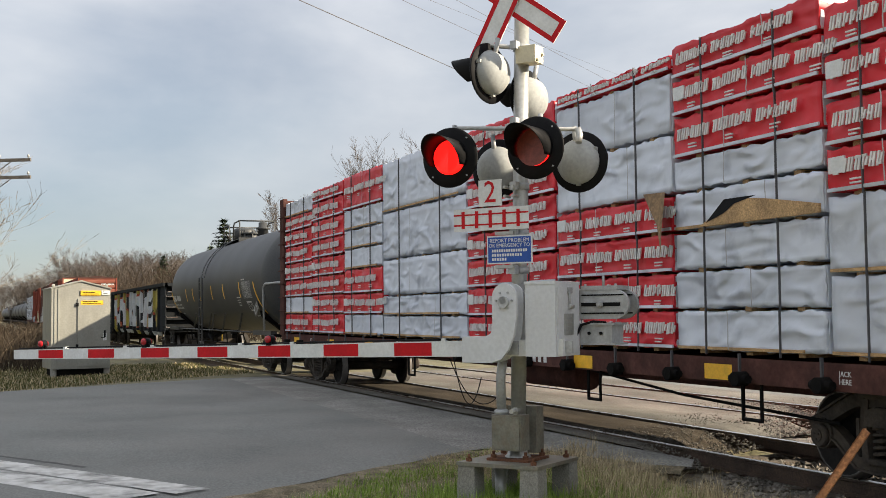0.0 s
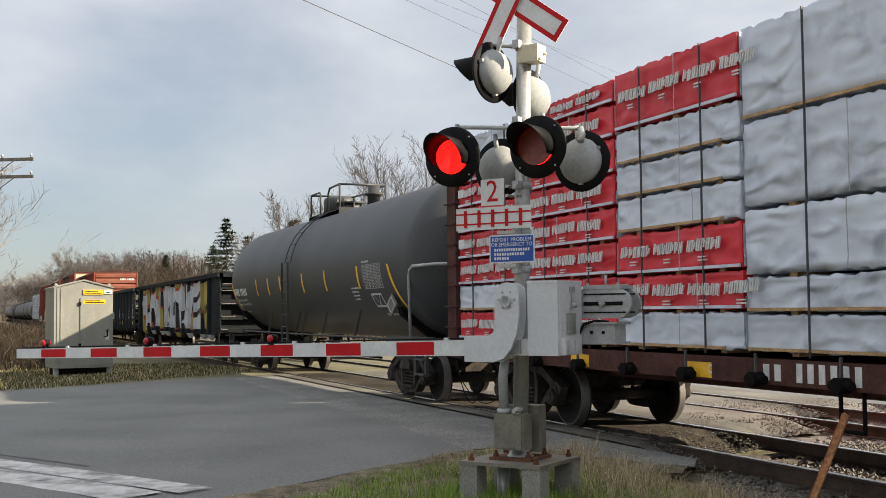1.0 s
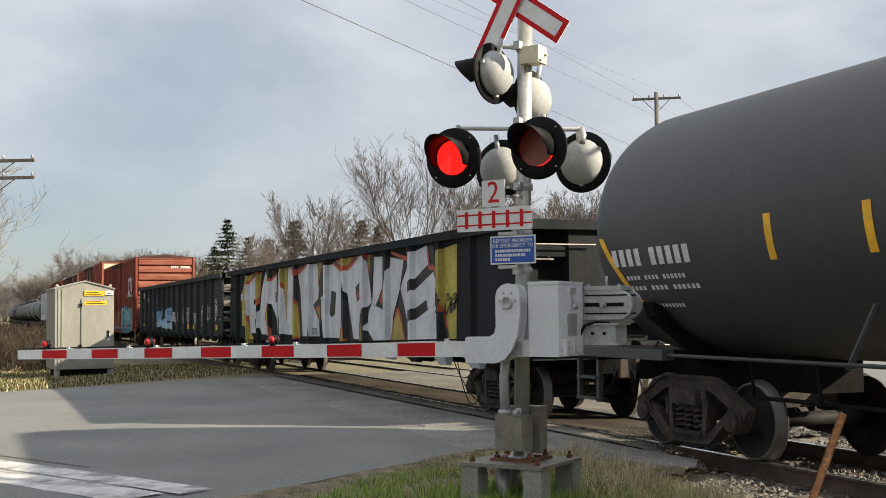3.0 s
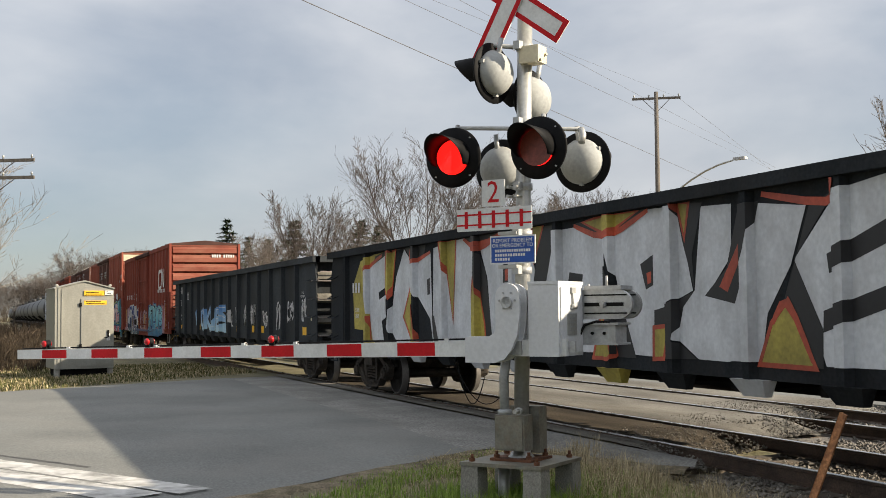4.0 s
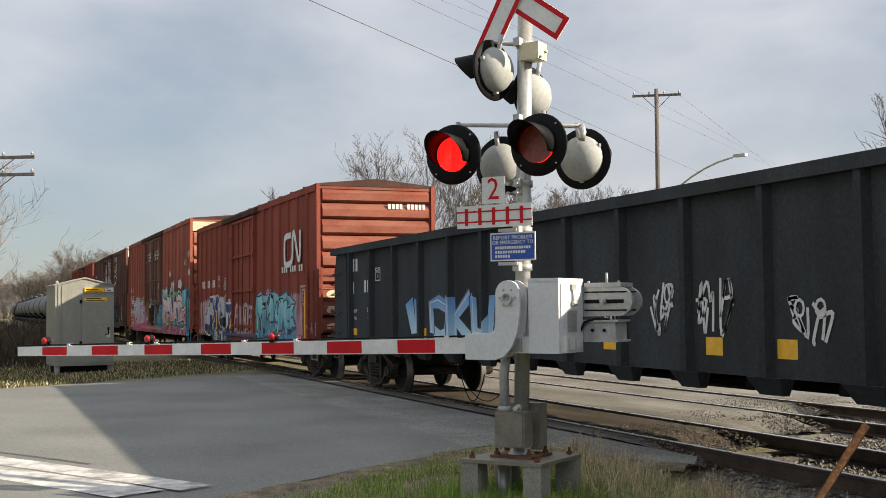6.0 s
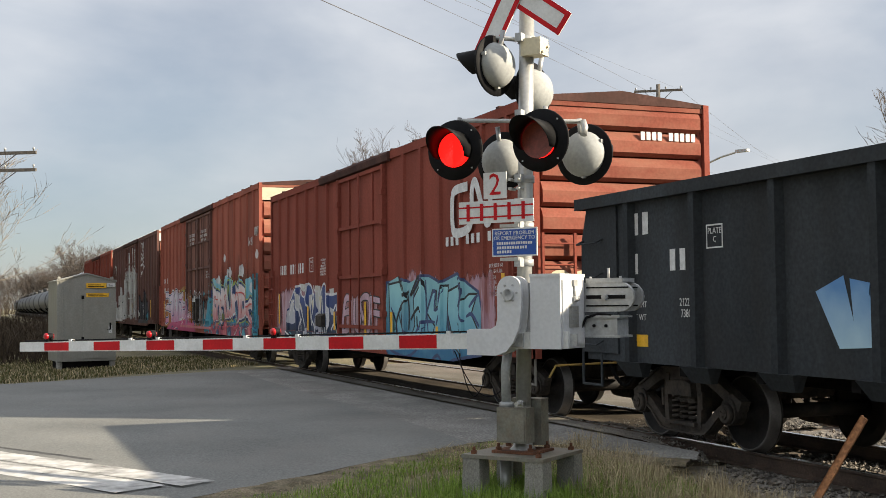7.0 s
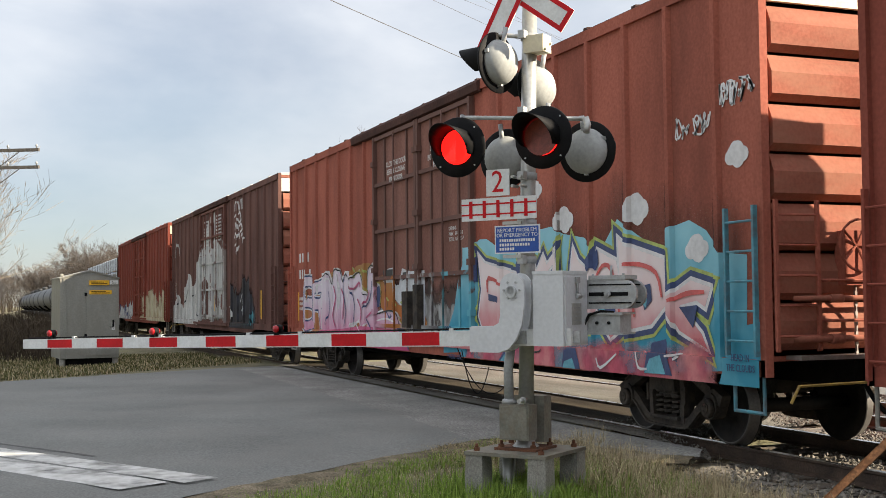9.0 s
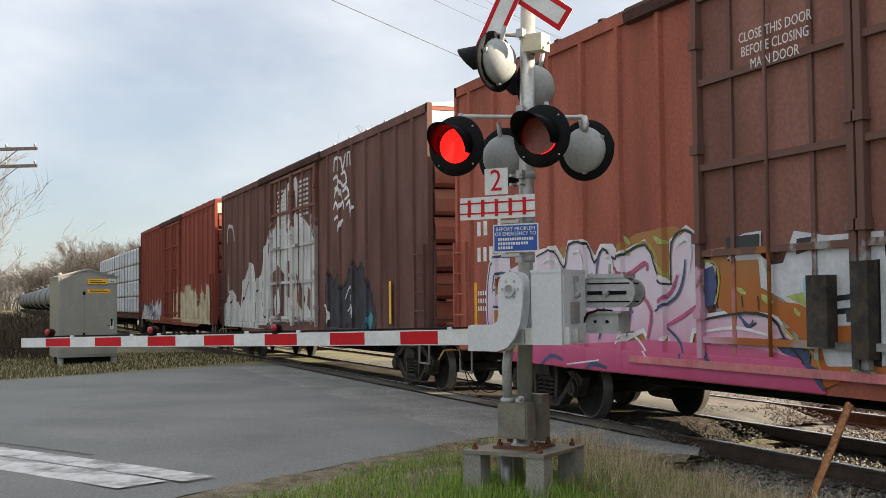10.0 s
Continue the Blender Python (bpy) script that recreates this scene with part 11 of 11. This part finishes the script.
def bare_tree_meshes(height, seed, limbs=6, open_=0.6, trunk_r=0.2, fine=0.010, fork=0.28, branches=9, twigs=6):
    """A leafless tree: short trunk, long rising limbs, side branches, sprays of twigs."""
    rnd = random.Random(seed)
    tv, tf, cv, cf = [], [], [], []

    def line(p, d, length, r0, r1, segs, wob, lift, out, n):
        pts = [(p.copy(), d.copy(), r0)]
        q, dd = p.copy(), d.copy()
        for i in range(segs):
            e = q + dd * (length / segs)
            ra, rb = r0 + (r1 - r0) * i / segs, r0 + (r1 - r0) * (i + 1) / segs
            twig(*out, q, e, max(ra, fine), max(rb, fine * 0.7), n)
            q = e
            dd = (dd + Vector((rnd.gauss(0, wob), rnd.gauss(0, wob), rnd.gauss(0, wob) + lift))).normalized()
            pts.append((q.copy(), dd.copy(), rb))
        return pts

    def side(d, amount):
        ax = Vector((rnd.gauss(0, 1), rnd.gauss(0, 1), rnd.gauss(0.15, 0.5))).normalized()
        return (d * (1 - amount) + ax * amount).normalized()

    trunk = line(Vector((0, 0, -0.3)), Vector((rnd.uniform(-0.06, 0.06), rnd.uniform(-0.06, 0.06), 1)).normalized(), height * fork, trunk_r, trunk_r * 0.75, 4, 0.05, 0.02, (tv, tf), 8)
    for i in range(limbs):
        p, d, r = trunk[-1] if i < limbs - 2 else trunk[-2]
        w = math.tau * (i + rnd.uniform(-0.3, 0.3)) / limbs
        o = open_ * rnd.uniform(0.45, 1.1)
        ld = Vector((math.cos(w) * o, math.sin(w) * o, 1)).normalized()
        ll = height * (1 - fork) * rnd.uniform(0.75, 1.05)
        limb = line(p, ld, ll, r * 0.55, fine, 9, 0.07, 0.035, (cv, cf), 4)
        for k in range(branches):
            j = rnd.randint(2, 8)
            bp, bd, br = limb[j]
            bl = ll * (1.1 - j / 10) * rnd.uniform(0.34, 0.58)
            br_ = line(bp, side(bd, rnd.uniform(0.3, 0.52)), bl, br * 0.5, fine, 5, 0.09, 0.05, (cv, cf), 3)
            for _ in range(twigs):
                tp, td, tr = br_[rnd.randint(1, 5)]
                tl = bl * rnd.uniform(0.2, 0.42)
                tw = line(tp, side(td, rnd.uniform(0.3, 0.5)), tl, fine * 0.8, fine * 0.55, 3, 0.10, 0.05, (cv, cf), 3)
                for _ in range(3):
                    sp, sd_, _r = tw[rnd.randint(1, 3)]
                    line(sp, side(sd_, 0.42), tl * rnd.uniform(0.4, 0.8), fine * 0.55, fine * 0.35, 2, 0.1, 0.04, (cv, cf), 3)
    out = []
    k = height / max(v[2] for v in cv)
    for nm, v, f in (("trunk", tv, tf), ("crown", cv, cf)):
        me = bpy.data.meshes.new(nm)
        me.from_pydata([(x * k, y * k, z * k) for x, y, z in v], [], f)
        out.append(me)
    return out


def bare_tree(name, label, px, depth, height, seed, mat, rz=0.0, meshes=None, z=-0.1, **kw):
    tm, cm = meshes or bare_tree_meshes(height, seed, **kw)
    for me in (tm, cm):
        if not me.materials:
            me.materials.append(mat)
    x, y = spot(px, depth)
    t = thing(name, label, "tree", pose(x, y, z, 0, 0, rz), group="bare trees behind the tracks")
    part("trunk", tm, None, t)
    part("crown", cm, None, t)
    return t, (tm, cm)


T1, mesh1 = bare_tree("bare_tree", "large leafless grey tree with a wide fine crown", 735, 84, 15.2, 3, M["bark"], limbs=8, open_=0.78, trunk_r=0.17, fine=0.008, branches=14, twigs=11)
T2, mesh2 = bare_tree("bare_tree", "leafless grey tree with upright forked limbs", 540, 95, 12.2, 8, M["bark"], limbs=8, open_=0.68, trunk_r=0.16, fine=0.008, branches=13, twigs=11)
T3, mesh3 = bare_tree("bare_tree", "slender leafless tree in the roadside thicket", 640, 100, 11.0, 15, M["bark"], limbs=7, open_=0.55, trunk_r=0.13, fine=0.008, branches=12, twigs=11)
rnd = random.Random(5)
for px, dp, hh, msh, lab in ((850, 92, 13.4, mesh2, 0), (470, 112, 9.6, mesh2, 0), (610, 120, 10.4, mesh3, 0), (1010, 120, 13.2, mesh3, 0), (1060, 126, 13.0, mesh2, 0), (965, 118, 12.6, mesh1, 0), (905, 110, 12.4, mesh3, 0), (455, 130, 11.5, mesh3, 0), (990, 116, 14.6, mesh1, 0), (1035, 112, 14.0, mesh2, 0), (1085, 118, 14.4, mesh1, 0), (1115, 122, 13.6, mesh3, 0), (930, 108, 13.4, mesh2, 0)):
    base = {id(mesh1): T1, id(mesh2): T2, id(mesh3): T3}[id(msh)]
    x, y = spot(px, dp)
    base_h = {id(mesh1): 15.2, id(mesh2): 12.2, id(mesh3): 11.0}[id(msh)]
    o = copy_thing(base, pose(x, y, -0.1, 0, 0, rnd.uniform(0, 360)))
    o.scale = (hh / base_h,) * 3
# far hazy trees along the skyline
for k in range(34):
    px = -60 + 15.5 * k + rnd.uniform(-8, 8)
    dp = rnd.uniform(210, 300)
    msh, base, bh = ((mesh1, T1, 15.2), (mesh2, T2, 12.2), (mesh3, T3, 11.0))[k % 3]
    top = 480 - (40 if 130 < px < 350 else 0) + rnd.uniform(-12, 16)
    hh = (556 - top) / 2062 * dp + 1.5
    x, y = spot(px, dp)
    o = copy_thing(base, pose(x, y, -0.1, 0, 0, rnd.uniform(0, 360)))
    o.scale = (hh / bh * 1.25, hh / bh * 1.25, hh / bh)
# pale poplar beside the hut, and twigs of a tree beyond the road
bare_tree("poplar_tree", "pale leafless poplar with steep sunlit branches", -42, 50, 9.4, 21, M["bark_pale"], limbs=7, open_=0.27, trunk_r=0.10, fine=0.0065, fork=0.15, branches=12, twigs=8)
bare_tree("bare_tree", "dark leafless tree standing across the road", 1680, 62, 13.8, 33, M["bark"], limbs=7, open_=0.8, trunk_r=0.2, fine=0.011)


def conifer(px, depth, height, seed, label="dark green spruce with a ragged pointed crown"):
    rnd = random.Random(seed)
    x, y = spot(px, depth)
    t = thing("spruce_tree", label, "tree", pose(x, y, -0.1), group="spruces behind the tracks")
    bm = B()
    cyl(bm, (0, 0, 0), (0, 0, height * 0.97), 0.16, 0.03, n=8)
    part("trunk", bm, M["bark"], t)
    vs, fs = [], []
    z = height * 0.12
    while z < height:
        r = (height - z) * 0.56 * rnd.uniform(0.75, 1.15) + 0.12
        for k in range(9):
            w = rnd.uniform(0, math.tau)
            rr = r * rnd.uniform(0.6, 1.1)
            for s in range(9):
                f = (s + 1) / 9
                p = Vector((math.cos(w) * rr * f, math.sin(w) * rr * f, z - 0.18 * rr * f + 0.12 * rr * f * f))
                for _ in range(3):
                    a = p + Vector((rnd.gauss(0, 0.07), rnd.gauss(0, 0.07), rnd.gauss(0, 0.04)))
                    d = Vector((math.cos(w) + rnd.gauss(0, 0.7), math.sin(w) + rnd.gauss(0, 0.7), rnd.gauss(-0.1, 0.25))).normalized() * rnd.uniform(0.35, 0.7)
                    sd_ = Vector((-d.y, d.x, 0)).normalized() * 0.13
                    i = len(vs)
                    vs += [tuple(a - sd_), tuple(a + sd_), tuple(a + d)]
                    fs.append((i, i + 1, i + 2))
        z += rnd.uniform(0.34, 0.58)
    me = bpy.data.meshes.new("crown")
    me.from_pydata(vs, [], fs)
    me.materials.append(M["needles"])
    part("crown", me, None, t)


for px, dp, top, s in ((402, 150, 388, 1), (640, 128, 392, 2), (668, 132, 402, 5), (522, 120, 388, 3), (440, 160, 418, 4), (475, 165, 422, 6), (295, 210, 452, 7), (380, 190, 432, 8)):
    conifer(px, dp, (558 - top) / 2062 * dp + 1.6, s)


def thicket(name, label, spots, count, lo, hi, mat, seed, spread=0.5, w=0.014):
    """Brush: many thin upright stems with side twigs, one mesh."""
    rnd = random.Random(seed)
    vs, fs = [], []
    for _ in range(count):
        x, y, k = spots(rnd)
        h = rnd.uniform(lo, hi) * k
        p = Vector((x, y, ground_z(x, y) - 0.05))
        d = Vector((rnd.gauss(0, 0.25), rnd.gauss(0, 0.25), 1)).normalized()
        for s in range(4):
            e = p + d * h / 4
            twig(vs, fs, p, e, w * (1 - s * 0.2), w * (0.8 - s * 0.2), 3)
            for _ in range(2):
                dd = (d + Vector((rnd.gauss(0, spread), rnd.gauss(0, spread), rnd.gauss(0.1, 0.3)))).normalized()
                twig(vs, fs, e, e + dd * h * rnd.uniform(0.12, 0.3), w * 0.5, w * 0.25, 3)
            p = e
            d = (d + Vector((rnd.gauss(0, 0.15), rnd.gauss(0, 0.15), 0))).normalized()
    me = bpy.data.meshes.new(name)
    me.from_pydata(vs, [], fs)
    me.materials.append(mat)
    return tagged(new(name, me), label, "brush", kind="stuff")


def left_bank(rnd):
    px, dp = rnd.uniform(-90, 84), rnd.uniform(38, 75)
    return (*spot(px, dp), 1.0)


def far_hedge(rnd):
    px, dp = rnd.uniform(430, 1150), rnd.uniform(74, 112)
    return (*spot(px, dp), 1.0)


def far_woods(rnd):
    """Thickets on the horizon, always behind the line."""
    while True:
        x, y = spot(rnd.uniform(-60, 440), rnd.uniform(110, 480))
        if 16 < y < 30 or (x < -425 and y < 12):
            return x, y, 0.35 + 0.65 * min(1.0, math.hypot(x, y) / 300)


def shade_scrub(name, label, count, mat, seed):
    """Unseen dense scrub added on the near side of the line to block sky light from the cars: stems under clumps of
    small withered leaves, one mesh.
    """
    rnd = random.Random(seed)
    vs, fs = [], []
    for _ in range(count):
        x, y = rnd.uniform(-135, -52), rnd.uniform(-17, -5.5)
        if road_side(x, y) > -18:
            continue
        g = ground_z(x, y)
        h = rnd.uniform(6.5, 11.5) * (0.8 + 0.3 * noise.noise(Vector((x * 0.15, y * 0.3, 3))))
        twig(vs, fs, Vector((x, y, g - 0.1)), Vector((x + rnd.gauss(0, 0.3), y + rnd.gauss(0, 0.3), g + h)), 0.06, 0.015, 4)
        for _ in range(34):
            c = Vector((x + rnd.gauss(0, 0.75), y + rnd.gauss(0, 0.75), g + h * rnd.uniform(0.05, 1.0)))
            a = Vector((rnd.gauss(0, 1), rnd.gauss(0, 1), rnd.gauss(0, 1))).normalized() * rnd.uniform(0.12, 0.32)
            b = a.cross(Vector((rnd.gauss(0, 1), rnd.gauss(0, 1), rnd.gauss(0, 1)))).normalized() * rnd.uniform(0.10, 0.25)
            i = len(vs)
            vs += [tuple(c - a), tuple(c + b), tuple(c + a), tuple(c - b)]
            fs.append((i, i + 1, i + 2, i + 3))
    me = bpy.data.meshes.new(name)
    me.from_pydata(vs, [], fs)
    me.materials.append(mat)
    return tagged(new(name, me), label, "brush", kind="stuff")


shade_scrub("scrub_wood", "dense olive-brown scrub wood along the line", 1100, M["grass_olive"], 8)
thicket("brush_bank", "dark leafless brush on the bank beside the hut", left_bank, 1900, 0.6, 1.45, M["brush"], 4, w=0.02)
thicket("hedge", "tangled leafless undergrowth behind the tracks", far_hedge, 2400, 1.2, 3.6, M["brush"], 6, w=0.025)
thicket("far_thicket", "hazy leafless thicket on the horizon behind the line", far_woods, 2300, 5.0, 11.5, M["brush"], 9, w=0.05)


def utility_pole(px, depth, top_px, lean, arms, label):
    x, y = spot(px, depth)
    ztop = 1.62 + (552 - top_px) / 2062 * depth
    t = thing("utility_pole", label, "utility pole", pose(x, y, 0, 0, 0, 0))
    bm = B()
    cyl(bm, (0, 0, -0.5), (lean, 0, ztop), 0.16, 0.11, n=14)
    part("pole", bm, M["pole_wood"], t)
    for dz, half, yaw in arms:
        bm = B()
        m = pose(lean, 0, ztop - dz, 0, 0, yaw)
        box(bm, -half, half, -0.05, 0.05, -0.06, 0.06, m)
        arm = part("cross_arm", bm, M["pole_wood"], t)
        for k in range(4):
            xx = -half + 0.1 + (2 * half - 0.2) * k / 3
            bm = B()
            lathe(bm, [(0.02, 0.06), (0.03, 0.12), (0.05, 0.14), (0.05, 0.18), (0.025, 0.22)], 8, m=m @ Matrix.Translation((xx, 0, 0)))
            part("insulator", bm, M["cast_grey"], arm)
        bm = B()
        for s in (-1, 1):
            a, b = m @ Vector((s * half * 0.55, 0.06, -0.05)), m @ Vector((0, 0.08, -0.75))
            cyl(bm, a, b, 0.018, n=5)
        part("brace", bm, M["pole_wood"], arm)
    return t, Vector((x + lean, y, ztop))


UP, UP_TOP = utility_pole(1167, 62, 163, 0.05, ((0.35, 1.28, 58),), "wooden utility pole with one cross arm behind the tracks")
utility_pole(-22, 45, 262, 0.0, ((0.28, 1.85, 62), (0.95, 1.85, 62)), "weathered line pole with two cross arms by the railway")
# street lamp reaching over the far road
x, y = spot(1196, 58)
lamp = thing("street_lamp", "grey street lamp with a curved bracket arm", "street lamp", pose(x, y, 0))
bm = B()
z0 = 1.62 + (552 - 338) / 2062 * 58
ex_, ey_ = spot(1322, 55)
dx_, dy_ = ex_ - x, ey_ - y
pts = [(0, 0, -0.3), (0, 0, z0 - 0.3)] + [(dx_ * k, dy_ * k, z0 - 0.3 + 1.45 * math.sin(k * math.pi / 2) ** 0.8) for k in (0.1, 0.25, 0.45, 0.65, 0.85)]
tube(bm, pts, 0.05, 8)
part("lamp_arm", bm, M["mast"], lamp)
bm = B()
box(bm, -0.32, 0.32, -0.13, 0.13, -0.07, 0.06, pose(dx_ * 0.95, dy_ * 0.95, z0 + 1.17, 0, 0, math.degrees(math.atan2(dy_, dx_))))
bev(bm, 0.04, 2)
part("lamp_head", bm, M["cast_grey"], lamp)


def wire(name, a, da, b, db, r, sag=0.0):
    """A cable between two bearings at their depths."""
    def at(p, d):
        x, y = spot(p[0], d)
        return Vector((x, y, 1.62 + (552 - (p[0] - 784) * 0.01 - p[1]) / 2062 * d))
    A, Bq = at(a, da), at(b, db)
    bm = B()
    n = 24
    pts = [A.lerp(Bq, k / n) - Vector((0, 0, sag * 4 * (k / n) * (1 - k / n))) for k in range(n + 1)]
    tube(bm, pts, r, 5)
    return tagged(part(name, bm, M["wire"]), "thin grey overhead cable", "overhead wire", group="overhead wires")


wire("overhead_wire", (424, -58), 22, (1262, 318), 90, 0.011)
wire("overhead_wire", (610, -60), 20, (1370, 298), 95, 0.005)
wire("overhead_wire", (740, -50), 22, (1380, 296), 95, 0.005)
wire("overhead_wire", (1206, 168), 62, (1372, 300), 120, 0.008)
wire("overhead_wire", (1206, 168), 62, (690, -40), 24, 0.004)


# ---- motions ----
def motions():
    for item in MOVERS:
        ob, u = item[0], item[1]
        z = item[2] if len(item) > 2 else 0.0
        y = item[3] if len(item) > 3 else TRACK_Y
        walk(ob, [(t, pose(u + START + SPEED * t, y, z)) for t in (0.0, 5.0, 10.0)])
    turn = math.degrees(SPEED / RW)
    for ob, dx in WHEELSETS:
        walk(ob, [(i / FPS, pose(dx, 0, RW, 0, turn * i / FPS, 0)) for i in range(0, 301)])
    # flashing: the right lamp lights first in each second, then the left one
    changes_r = [(0.10 + k, True) for k in range(10)] + [(0.62 + 0.9975 * k, False) for k in range(10)]
    changes_r.sort()
    open_at = {0: -64.8, 1: -63.0}
    for n, v in enumerate(vanes):
        on = n == 0
        angle = open_at[n] if on else 0.0
        rows = [(0.0, pose(0, -0.046, 0, 0, 0, angle))]
        for t, right_on in changes_r:
            nxt = open_at[n] if (right_on == (n == 1)) else 0.0
            rows.append((t - 0.034, pose(0, -0.046, 0, 0, 0, angle)))
            rows.append((t, pose(0, -0.046, 0, 0, 0, nxt)))
            angle = nxt
        rows.append((10.0, pose(0, -0.046, 0, 0, 0, angle)))
        walk(v, rows)
    # the loose stake nods as the wheels go by
    S = STAKE
    walk(stake, [(t, pose(-7.70, 6.10, -0.15, 0, 0, 22) @ pose(0, 0, 0, 0, 0, 0) @ pose(0, 0, 0, 0, a, 0)) for t, a in S])


# seconds and lean of the stake, in degrees
STAKE = ((0.0, 36), (0.3, 36), (0.6, 30), (1.0, 24), (1.4, 36), (1.8, 44), (2.2, 34), (2.5, 22), (3.0, 22), (3.8, 22), (4.5, 26), (5.0, 34), (5.5, 46), (6.0, 34), (6.5, 32), (7.0, 32), (7.5, 30), (8.0, 30), (8.5, 44), (9.0, 46), (9.5, 34), (10.0, 24))

motions()
